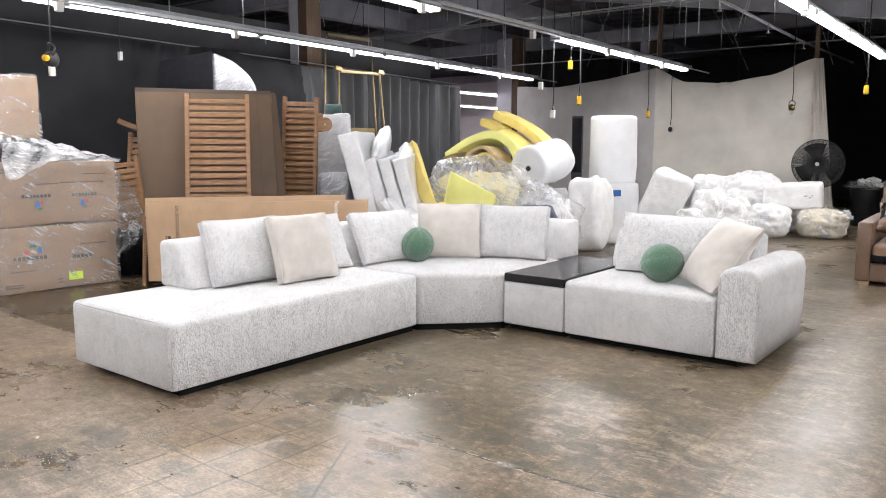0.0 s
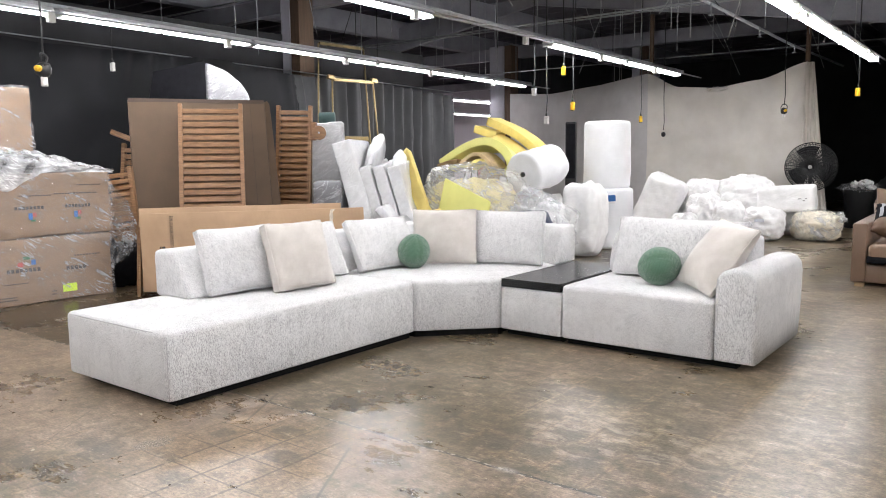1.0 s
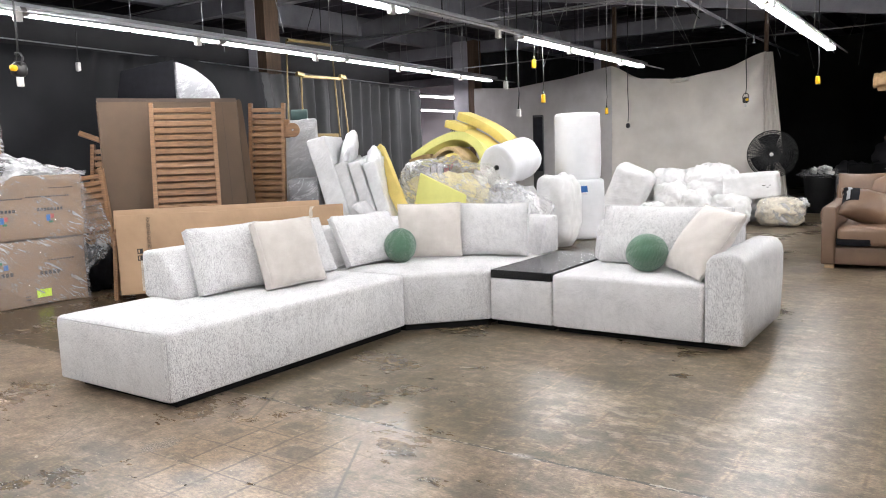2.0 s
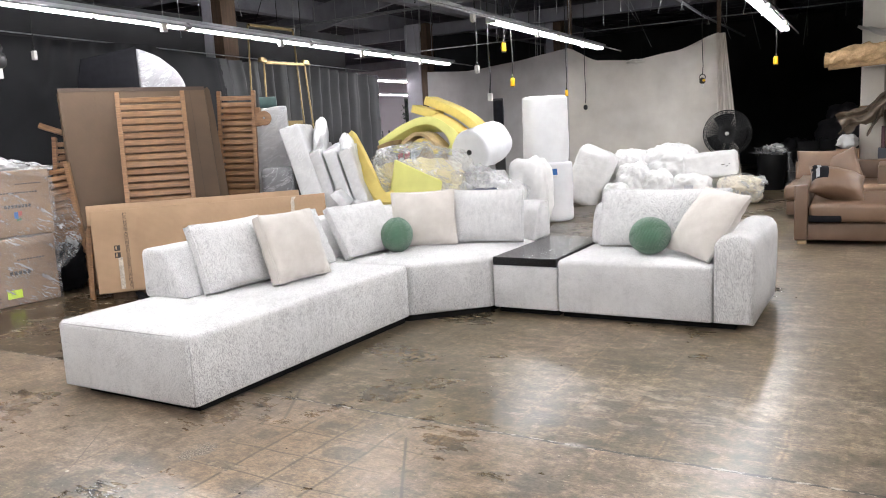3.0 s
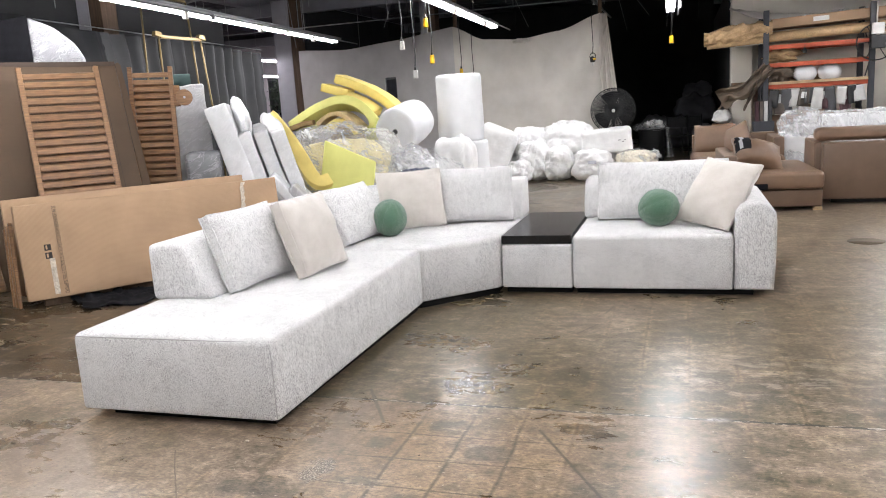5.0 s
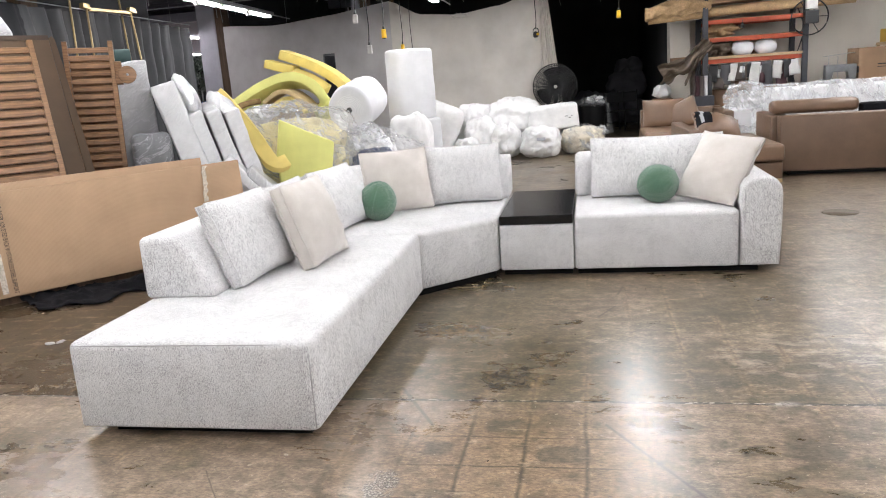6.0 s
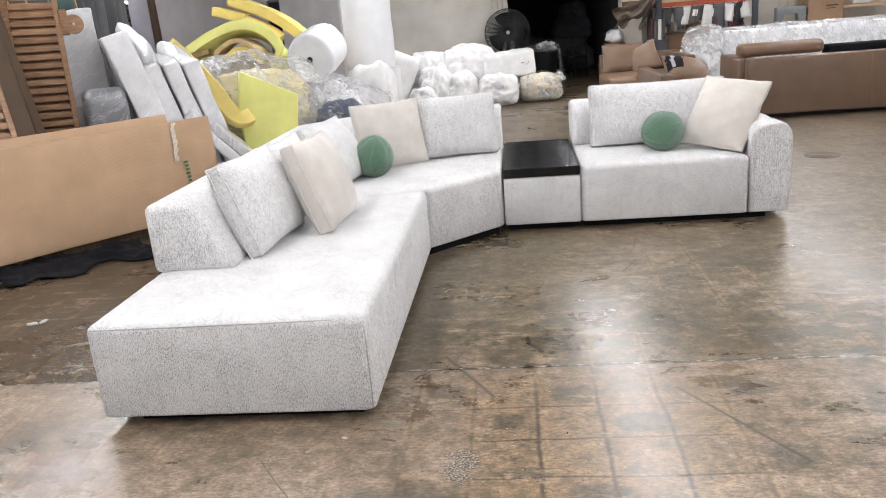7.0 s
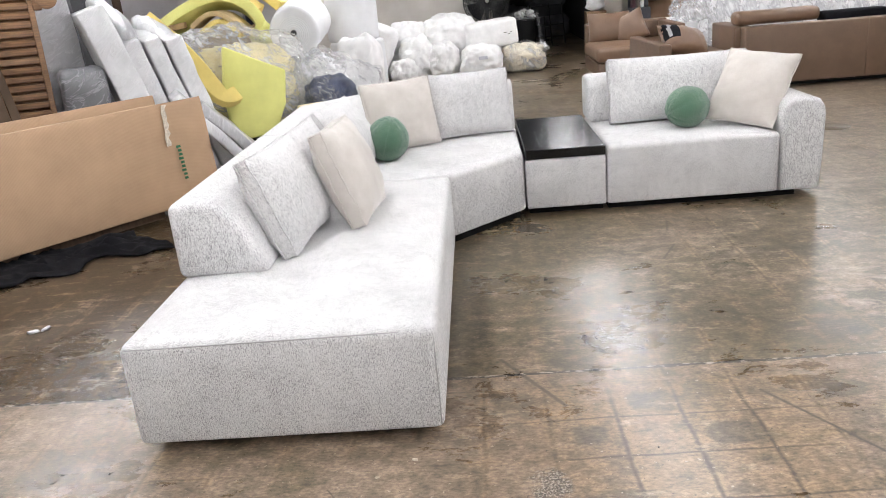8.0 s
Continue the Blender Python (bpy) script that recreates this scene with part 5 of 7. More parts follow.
lounger_carton(pose(-6.15, 5.05, 0.07, 0, 0, 51.5) @ pose(0, 0, 0, -6, 0, 0), 2.20, 0.77, 0.11, "long flat lounger carton standing on edge, with printing", True)
lounger_carton(pose(-6.44, 5.12, 0.08, 0, 0, 52.0) @ pose(0, 0, 0, -9, 0, 0), 2.05, 0.80, 0.09, "long flat lounger carton behind another", False)
for k in range(3):
    solo("teak_board", box(-0.014, -0.05, 0, 0.014, 0.05, 0.70 - 0.03 * k, 0.003), TEAK, "thin teak board standing on end", "board", pose(-6.98 - 0.06 * k, 4.24 + 0.03 * k, 0, -8, 2, 50), group="teak boards", smooth=False)
def blanket(u, v):
    # u along the carton, v from under it towards the open floor, with a wandering hem
    hem = 0.30 + 0.10 * math.sin(u * 7) + 0.06 * math.sin(u * 17 + 1)
    x, y = -6.72 + 1.00 * u, 4.52 + 0.50 * u
    ox, oy = (v - 0.45) * hem * 2.2 * 0.78, -(v - 0.45) * hem * 2.2 * 0.62
    z = 0.014 + 0.09 * abs(fbm((u * 4.5, v * 2.2, 0), 1.5, 3)) * math.sin(math.pi * min(1, v * 0.93 + 0.05)) ** 0.6
    return (x + ox + 0.03 * math.sin(v * 9 + u * 8), y + oy, z)


solo("black_blanket", sheet(60, 24, blanket, 0.008), BLACK_CLOTH, "black moving blanket crumpled on the floor under the cartons", "blanket")
solo("floor_batten", box(-0.8, -0.04, 0, 0.8, 0.04, 0.07, 0.005), COLUMN_BROWN, "brown timber batten under the cartons", "batten", pose(-6.35, 4.98, 0.0, 0, 0, 52), smooth=False)


# white-wrapped chair with a black underside on top of a stack behind the carton
w = thing("wrapped_chair", "upholstered chair wrapped in white, black underside showing", "chair", pose(-8.32, 5.62, 1.99, 0, 0, 58))
part("underside", prism([(-0.30, 0.0), (0.38, 0.0), (0.38, 0.56), (-0.22, 0.42)], 0.0, 0.04, 0.01, axis="y"), BLACK_CLOTH, w, "black dust cover")
part("shell", prism([(0.0, 0.0), (0.53, 0.0), (0.53, 0.14), (0.44, 0.30), (0.25, 0.46), (0.0, 0.56)], 0.042, 0.7, 0.05, 3, axis="y"), WRAP_DIMMED, w, "white wrapped shell", at=pose(0.38, 0.0, 0, 0, 0, 0))
solo("stacked_table", box(-0.3, -0.1, 0, 0.9, 0.7, 1.985, 0.01), CARD_DARK, "tall dark carton stack behind the flat carton", "carton", pose(-8.42, 5.72, 0, 0, 0, 58), smooth=False)


# brass-painted trolley frames
def trolley(place, w, h, label, hooks):
    t = thing("garment_trolley", label, "trolley", place, "brass trolleys")
    for x in (-w / 2, w / 2):
        part("post", tube([(x * 1.35, 0.10, 0.02), (x, 0, h - 0.02)], 0.013, 8), BRASS, t)
    part("top_bar", box(-w / 2 + 0.021, -0.018, h - 0.04, w / 2 - 0.021, 0.018, h, 0.003), BRASS, t, smooth=False)
    part("low_bar", box(-w / 2 + 0.021, -0.018, h * 0.52, w / 2 - 0.021, 0.018, h * 0.52 + 0.09, 0.003), BRASS, t, smooth=False)
    part("base", box(-w * 0.70, -0.3, 0.0, w * 0.70, 0.3, 0.05, 0.005), BRASS, t, smooth=False)
    if hooks:
        for x in (-w / 2 - 0.02, w / 2 + 0.02):
            part("cap", prism([(-0.07, 0), (0.07, -0.02), (0.05, 0.05), (-0.05, 0.06)], -0.03, 0.03, 0.005, axis="y"), BRASS, t, "bent end cap", at=pose(x, 0, h - 0.01), smooth=False)
    return t


trolley(pose(-8.27, 8.60, 0, 0, 0, 88) @ pose(0, 0, 0, -3, 0, 0), 0.92, 3.05, "tall brass-painted steel trolley frame", False)
trolley(pose(-8.12, 8.72, 0, 0, 0, 84) @ pose(0, 0, 0, -5, 0, 0), 0.80, 2.54, "brass-painted steel trolley frame with bent end caps", True)


# ---------------------------------------------------------------- wrapped pads
def pad(x, y, yaw, lean, w, h, d, mat, seed, label, z=0.0, film_on=False, tip=0):
    p = thing("foam_pad", label, "foam pad", pose(x, y, z, 0, 0, yaw) @ pose(0, 0, 0, tip, lean, 0), "wrapped pads")
    part("core", soft_slab(w, h, d, seed, 0.012, 0.022), mat, p)
    if film_on:
        part("wrap", soft_slab(w + 0.02, h + 0.02, d + 0.02, seed, 0.03, 0.04), FILM_THIN, p, "clear film")
    return p


PADS = "pale grey foam pad wrapped in clear film, leaning with others"
# origin: middle of the pad's lower edge; all fall over the same way
pad(-7.22, 7.06, 38, -2, 0.16, 1.80, 0.60, WRAP_GREY, 1, "tall grey foam block wrapped in clear film, standing on end")
pad(-6.47, 7.33, 30, -15, 1.00, 1.60, 0.235, WRAP_PALE, 2, "thick pale foam slab wrapped in clear film, leaning over")
pad(-6.42, 7.60, 30, -15, 1.20, 1.33, 0.15, WRAP_PALE, 3, PADS, tip=4)
pad(-6.26, 7.69, 30, -15, 1.20, 1.34, 0.15, WRAP_PALE, 4, PADS, tip=4)
pad(-6.10, 7.77, 30, -15, 1.20, 1.33, 0.15, WRAP_PALE, 5, PADS, tip=4)
pad(-5.62, 7.28, 24, -38, 0.70, 0.98, 0.10, WRAP_PALE, 7, "thin pale foam pad in film, lying low against the others")
pad(-5.46, 7.36, 24, -42, 0.70, 0.86, 0.10, WRAP_GREY, 8, "thin grey foam pad in film, lying low against the others")


def film_bag(a, c, r, up, seed):
    """A long padded film bag from one end to the other, pointed at its far end."""
    a, c = Vector(a), Vector(c)
    d = c - a
    yaw = math.degrees(math.atan2(d.y, d.x)) - 90
    pitch = math.degrees(math.atan2(d.z, math.hypot(d.x, d.y)))
    b = blob(r, d.length / 2, up, seed, 2.6, 0.10, 0.06, 22, 0.0, 3.0)
    for v in b.verts:
        s = max(0.0, v.co.y / (d.length / 2))
        v.co.x *= 1 - 0.55 * s * s
    solo("padded_bag", b, WRAP_PALE, "long pale padding in a clear film bag, on wrapped pads", "padding", pose(*((a + c) / 2 - Vector((0, 0, up))), 0, 0, yaw) @ pose(0, 0, 0, pitch, 0, 0), group="padded bags")


film_bag((-6.42, 7.02, 1.22), (-7.40, 8.36, 1.60), 0.10, 0.17, 2.0)
film_bag((-6.52, 7.05, 1.12), (-6.92, 7.66, 1.30), 0.09, 0.15, 4.0)
film_bag((-6.12, 7.22, 1.12), (-6.86, 8.12, 1.36), 0.10, 0.16, 6.0)
solo("dark_bolster", soft_slab(0.40, 1.08, 0.34, 2.5, 0.04, 0.07), WRAP_DARK, "dark grey wrapped bolster standing behind the flat cartons", "bolster", pose(-6.80, 6.72, 0.0, 0, 0, 30))
solo("green_net_roll", cylinder(0.07, 0, 0.2, 14), simple("green_net", (0.045, 0.085, 0.08), 0.8), "small roll of green netting on the pads", "net roll", pose(-7.36, 7.10, 1.868, 0, 90, 38))


# ---------------------------------------------------------------- foam heap
def bent_strip(pts, w, thick, mat, name, label, group="foam offcuts", steps=18, twist=0.0):
    """A strip of foam bent along points, w wide across the given side direction."""
    P = [Vector(p) for p in pts]

    def at(s):
        s = min(max(s, 0), 0.9999) * (len(P) - 1)
        i, f = int(s), s - int(s)
        p0, p1, p2, p3 = P[max(i - 1, 0)], P[i], P[min(i + 1, len(P) - 1)], P[min(i + 2, len(P) - 1)]
        return 0.5 * (2 * p1 + (p2 - p0) * f + (2 * p0 - 5 * p1 + 4 * p2 - p3) * f * f + (3 * p1 - p0 - 3 * p2 + p3) * f ** 3)

    b = bmesh.new()
    rings = []
    for k in range(steps + 1):
        s = k / steps
        p, d = at(s), (at(min(1, s + 0.02)) - at(max(0, s - 0.02))).normalized()
        side = d.cross(Vector((0, 0, 1))).normalized()
        side = Matrix.Rotation(twist, 3, d) @ side
        up = side.cross(d)
        ring = []
        for a, c in ((-0.5, -0.5), (-0.5, 0.5), (0.5, 0.5), (0.5, -0.5)):
            ring.append(b.verts.new(p + side * a * w + up * c * thick * (1 + 0.06 * fbm((s * 5, a, c), 2))))
        rings.append(ring)
    for p, q in zip(rings, rings[1:]):
        for i in range(4):
            b.faces.new((p[i], p[(i + 1) % 4], q[(i + 1) % 4], q[i]))
    b.faces.new(rings[0]), b.faces.new(rings[-1])
    bmesh.ops.recalc_face_normals(b, faces=b.faces)
    bevel(b, thick * 0.12, 2, [e for e in b.edges if len(e.link_faces) == 2 and e.calc_face_angle(0) > 0.9])
    ob = solo(name, b, mat, label, "foam", group=group)
    ob.data.set_sharp_from_angle(angle=radians(38))
    return ob


solo("crumpled_film", blob(0.80, 0.75, 0.60, 6.3, 2.3, 0.22, 0.07, 48, 0.1, 2.2), FILM_HEAP, "heap of clear film round foam offcuts", "plastic film", pose(-6.05, 8.65, 0.1, 0, 0, 20))
solo("foam_lump", blob(0.68, 0.62, 0.53, 2.1, 2.3, 0.15, 0.06, 24, 0.1, 2.0, 0.10), FOAM_PALE, "heap of pale foam offcuts inside clear film", "foam", pose(-6.05, 8.65, 0.08, 0, 0, 20))
solo("foam_lump", blob(0.58, 0.42, 0.62, 4.4, 2.6, 0.25, 0.2, 18, 0.1, 2.4), FOAM_OLD, "brown aged foam blocks under the yellow sheets", "foam", pose(-6.25, 9.75, 0.0, 0, 0, 20))
bent_strip([(-7.12, 9.52, 1.20), (-6.70, 9.52, 1.415), (-6.34, 9.52, 1.51), (-6.08, 9.52, 1.43), (-5.90, 9.52, 1.20), (-5.90, 9.5, 0.95)], 0.40, 0.125, FOAM_LEMON, "foam_sheet", "lemon yellow foam sheet bent over the heap", steps=24, twist=-0.30)
bent_strip([(-7.12, 9.30, 1.20), (-6.92, 9.30, 1.255), (-6.74, 9.30, 1.28)], 0.10, 0.07, FOAM_OLD, "foam_sheet", "brown cut edge of an aged foam sheet under the yellow one")
bent_strip([(-6.64, 9.34, 1.25), (-6.42, 9.33, 1.375), (-6.22, 9.32, 1.34), (-6.02, 9.30, 1.16)], 0.30, 0.055, FOAM_TAN, "foam_sheet", "pale tan foam sheet bent under a yellow one")
bent_strip([(-6.56, 9.36, 1.17), (-6.36, 9.35, 1.285), (-6.20, 9.34, 1.25), (-6.06, 9.32, 1.10)], 0.30, 0.05, FOAM, "foam_sheet", "thin yellow foam sheet bent under a tan one")
bent_strip([(-6.62, 10.0, 1.875), (-6.36, 10.0, 1.775), (-6.10, 10.0, 1.655), (-5.88, 10.0, 1.51), (-5.74, 10.0, 1.38)], 0.34, 0.125, FOAM, "foam_sheet", "yellow foam plank on top of the heap")
bent_strip([(-6.83, 9.92, 1.765), (-6.62, 9.92, 1.70), (-6.42, 9.92, 1.645)], 0.26, 0.115, FOAM, "foam_sheet", "pale yellow foam plank on top of the heap")
bent_strip([(-6.44, 9.80, 1.60), (-6.20, 9.80, 1.49), (-5.98, 9.80, 1.34)], 0.24, 0.135, FOAM, "foam_sheet", "yellow foam block on top of the heap", twist=0.25)
bent_strip([(-6.60, 7.90, 1.40), (-6.30, 7.66, 1.18), (-6.00, 7.44, 0.90), (-5.84, 7.42, 0.64), (-5.74, 7.56, 0.64)], 0.15, 0.09, FOAM, "foam_strip", "yellow foam strip slumped beside wrapped pads", twist=0.9)
solo("foam_square", prism([(-0.02, -0.22), (0.40, -0.20), (0.56, 0.08), (0.62, 0.42), (0.32, 0.57), (0.04, 0.72), (-0.04, 0.3)], 0, 0.09, 0.02, 2, axis="y"), FOAM_LEMON, "square of lemon yellow foam leaning on the heap", "foam", pose(-5.86, 7.70, 0.38, 0, 0, 28) @ pose(0, 0, 0, -9, 0, 0), group="foam offcuts")
solo("foam_block", box(-0.14, -0.1, 0, 0.14, 0.1, 0.46, 0.015), FOAM_PALE, "pale foam block on end behind the sofa", "foam", pose(-5.05, 7.75, 0.0, 0, 0, 30), group="foam offcuts")


# ---------------------------------------------------------------- white rolls
def roll(place, r, length, label, mat=WHITE_FOAM, hole=0.03, seed=0.0, soft=0.03):
    """A roll of sheet, axis up its z."""
    t = thing("foam_roll", label, "foam roll", place, "white rolls")
    b = bmesh.new()
    rings = []
    prof = [(0.0, 0.02), (0.55, 0.01), (0.88, 0.0), (0.97, 0.015), (1.0, 0.05)] + [(1.0, 0.05 + 0.9 * k / 9) for k in range(1, 10)] + [(0.97, 0.985), (0.88, 1.0), (0.55, 0.99), (0.0, 0.98)]
    for q, s in prof[1:-1]:
        ring = []
        for i in range(40):
            a = 2 * math.pi * i / 40
            k = 1 + soft * fbm((math.cos(a) + seed, math.sin(a), s * 3 + seed), 1.2, 3)
            ring.append(b.verts.new((r * q * k * math.cos(a), r * q * k * math.sin(a), s * length)))
        rings.append(ring)
    for p, q in zip(rings, rings[1:]):
        for i in range(40):
            b.faces.new((p[i], p[(i + 1) % 40], q[(i + 1) % 40], q[i]))
    b.faces.new(rings[0]), b.faces.new(rings[-1])
    part("roll", b, mat, t)
    if hole:
        # no real hole: a black disc gives the shade of the core
        part("core_hole", cylinder(hole, -0.004, 0.03, 16), BLACK, t, "black disc as the shaded core hole")
    turns = [(r * (0.2 + 0.6 * k / 120) * math.cos(k * 0.42), r * (0.2 + 0.6 * k / 120) * math.sin(k * 0.42), 0.006 * 1) for k in range(121)]
    part("wound_edge", tube(turns, 0.003, 4), mat, t, "edge of the wound sheet")
    return t


roll(pose(-4.98, 10.55, 0.86), 0.335, 0.97, "tall roll of white foam sheet standing on another", seed=1)
roll(pose(-4.94, 10.52, 0.0), 0.36, 0.87, "wide white roll in film with a blue label", seed=2, hole=0)
solo("blue_label", box(-0.085, -0.003, 0, 0.085, 0.003, 0.09), INK_BLUE, "blue printed sticker on a white roll", "sticker", pose(-4.742, 10.160, 0.69, 0, -4, 27), smooth=False)
solo("white_label", box(-0.075, -0.003, 0, 0.075, 0.003, 0.025), PAPER, "white strip under the blue sticker", "sticker", pose(-4.740, 10.158, 0.655, 0, -4, 27), smooth=False)
solo("wadding_roll", blob(0.262, 0.262, 0.50, 3.4, 4.0, 0.12, 0.03, 40, 0.04, 1.8, 0.02, 2.0), BATTING, "short soft white roll of wadding standing on the floor", "wadding", pose(-4.80, 9.48, 0.0, 0, 2, 0))
roll(pose(-5.40, 8.90, 1.10, -80, 0, -2), 0.285, 0.74, "fat white foam roll lying on the heap, core hole showing", seed=4, soft=0.07, hole=0.035)
solo("wadding_bundle", blob(0.5, 0.6, 0.40, 7.7, 3.0, 0.2, 0.2, 16, 0.1, 2.4), BATTING, "heap of white wadding under the lying roll", "wadding", pose(-5.35, 9.35, 0.0))
solo("blue_net_bundle", blob(0.30, 0.30, 0.30, 9.1, 2.3, 0.16, 0.10, 30, 0.1, 2.6), BLUE_NET, "bundle of dark blue netting in clear film", "netting", pose(-4.98, 8.42, 0.10))
solo("crumpled_film", blob(0.52, 0.50, 0.45, 5.5, 2.3, 0.28, 0.08, 40, 0.1, 2.4), FILM, "clear film heaped over blue netting", "plastic film", pose(-4.98, 8.45, 0.05))
solo("crumpled_film", blob(0.36, 0.36, 0.42, 3.3, 2.3, 0.30, 0.08, 30, 0.1, 2.4), FILM_HEAP, "milky film heap behind the sofa corner", "plastic film", pose(-5.25, 8.95, 0.10))
solo("wheel_bracket", box(-0.05, -0.03, 0, 0.05, 0.03, 0.06, 0.008), BLACK, "small black plastic block on a roll", "bracket", pose(-5.045, 9.40, 0.17), smooth=False)

# column loudspeaker in front of the cloth
s = thing("column_speaker", "slim black column loudspeaker on a base", "loudspeaker", pose(-7.12, 13.42, 0, 0, 0, 24))
part("cabinet", box(-0.10, -0.12, 0.06, 0.10, 0.12, 1.97, 0.01), BLACK, s, smooth=False)
part("grille", box(-0.085, -0.128, 0.9, 0.085, -0.1215, 1.93, 0.002), BLACK_CLOTH, s, "black cloth grille", smooth=False)
part("base", box(-0.2, -0.22, 0, 0.2, 0.22, 0.057, 0.01), BLACK, s, smooth=False)
# ---------------------------------------------------------------- bags of wadding
def bag(x, y, z, rx, ry, rz, seed, label="full white bag of wadding in the heap", mat=BATTING, yaw=0.0, tilt=0.0, film_on=False, lumps=0.16, neck=False, knots=0.10):
    b = thing("wadding_bag", label, "bag", pose(x, y, z, 0, tilt, yaw), "bags of wadding")
    part("filling", blob(rx, ry, rz, seed, 2.7, lumps, knots, 40, 0.06, 2.0, 0.085, 1.7), mat, b)
    if film_on:
        part("wrap", blob(rx * 1.035, ry * 1.035, rz * 1.03, seed + 0.4, 3.0, lumps, knots, 16, 0.06, 2.2), FILM_THIN, b, "thin clear film")
    if neck:
        part("neck", blob(rx * 0.28, ry * 0.28, rz * 0.32, seed + 2, 2.0, 0.6, 0.5, 12, 0.1, 3), FILM_HAZE, b, "gathered neck of film", at=pose(rx * 0.8, 0, rz * 1.35, 0, 40, 0))
    return b


lk = thing("wadding_bag", "tall white pack of wadding leaning on the heap", "bag", pose(-5.28, 12.72, 0.02, 0, 0, 12) @ pose(0, 0, 0, 0, 24, 0), "bags of wadding")
part("filling", soft_slab(0.55, 1.02, 0.58, 1, 0.10, 0.13, 14), BATTING, lk)
bag(-4.50, 13.35, 0.35, 0.34, 0.32, 0.30, 2)
bag(-4.35, 12.95, 0.0, 0.30, 0.30, 0.36, 3)
bag(-3.80, 13.35, 0.35, 0.46, 0.34, 0.33, 4)
pk = thing("wadding_bag", "square white pack of wadding on top of the heap", "bag", pose(-3.12, 13.26, 0.40, 0, -4, 8), "bags of wadding")
part("filling", soft_slab(0.60, 0.42, 0.82, 5, 0.05, 0.06, 14), BATTING, pk)
for x, w2, z in ((0.18, 0.05, 0.21), (0.25, 0.03, 0.18), (0.29, 0.02, 0.21)):
    part("print", box(x, -0.318, z, x + w2, -0.312, z + 0.010), INK, pk, "dark scribbled bar", smooth=False)
bag(-3.90, 12.80, 0.0, 0.26, 0.28, 0.30, 6)
bag(-3.30, 12.55, 0.0, 0.33, 0.28, 0.27, 7, "white printed bag of wadding on the floor", lumps=0.15)
bag(-2.62, 12.95, 0.0, 0.36, 0.30, 0.23, 8, "bag of cream wadding in knotted clear film", BATTING_CREAM, neck=True, film_on=True)
bag(-4.75, 13.6, 0.0, 0.5, 0.4, 0.38, 9)
bag(-3.45, 13.55, 0.0, 0.6, 0.4, 0.30, 10)
bag(-4.55, 12.55, 0.0, 0.22, 0.22, 0.2, 11)
solo("scribble", box(-0.07, -0.002, 0, 0.07, 0.002, 0.05), simple("grey_ink", (0.5, 0.5, 0.55), 0.7), "faint grey scribble on a bag", "mark", pose(-3.28, 12.262, 0.30, -12, 0, 4), smooth=False)

# ---------------------------------------------------------------- pedestal fan
f = thing("pedestal_fan", "large black industrial pedestal fan", "fan", pose(-3.13, 14.75, 0, 0, 0, 6))
part("base", cylinder(0.28, 0.0, 0.05, 28, 0.24, 0.01), BLACK, f)
part("pole", cylinder(0.028, 0.05, 1.08, 14), BLACK, f)
part("motor", cylinder(0.10, 0.0, 0.24, 20, 0.085, 0.015), BLACK, f, at=pose(0, 0.02, 1.09, -90, 0, 0))
cage = part("cage", tube([(0.42 * math.cos(a), 0.0, 1.09 + 0.42 * math.sin(a)) for a in [2 * math.pi * k / 48 for k in range(48)]], 0.010, 6, closed=True), BLACK, f, "round wire cage")
for r, y in ((0.39, -0.035), (0.36, -0.055), (0.325, -0.07), (0.29, -0.085), (0.255, -0.093), (0.22, -0.10), (0.18, -0.103), (0.14, -0.105), (0.10, -0.107)):
    part("wire_ring", tube([(r * math.cos(a), y, 1.09 + r * math.sin(a)) for a in [2 * math.pi * k / 36 for k in range(36)]], 0.0045, 5, closed=True), BLACK, cage, "cage ring")
for k in range(110):
    a = 2 * math.pi * k / 110
    c, s = math.cos(a), math.sin(a)
    part("wire", tube([(0.06 * c, -0.108, 1.09 + 0.06 * s), (0.22 * c, -0.10, 1.09 + 0.22 * s), (0.36 * c, -0.055, 1.09 + 0.36 * s), (0.42 * c, 0.0, 1.09 + 0.42 * s)], 0.0042, 4), BLACK, cage, "cage wire")
for k in range(80):
    a = 2 * math.pi * k / 80
    c, s = math.cos(a), math.sin(a)
    part("wire", tube([(0.10 * c, 0.10, 1.09 + 0.10 * s), (0.34 * c, 0.08, 1.09 + 0.34 * s), (0.42 * c, 0.0, 1.09 + 0.42 * s)], 0.0042, 4), BLACK, cage, "cage wire")
part("badge", cylinder(0.034, -0.122, -0.108, 20, cap_bevel=0.004), PLUG_WHITE, cage, "pale round badge", at=pose(0, 0, 1.09) @ pose(0, 0, 0, -90, 0, 0) @ pose(0, 0, 0) )
for k in range(3):
    part("blade", sheet(6, 6, lambda u, v: ((0.06 + 0.30 * u) * math.cos((v - 0.5) * 1.1), 0.05 * (v - 0.5) - 0.03, (0.06 + 0.30 * u) * math.sin((v - 0.5) * 1.1)), 0.004), MATTE_BLACK, f, "fan blade", at=pose(0, 0, 1.09, 0, 120 * k + 20, 0))

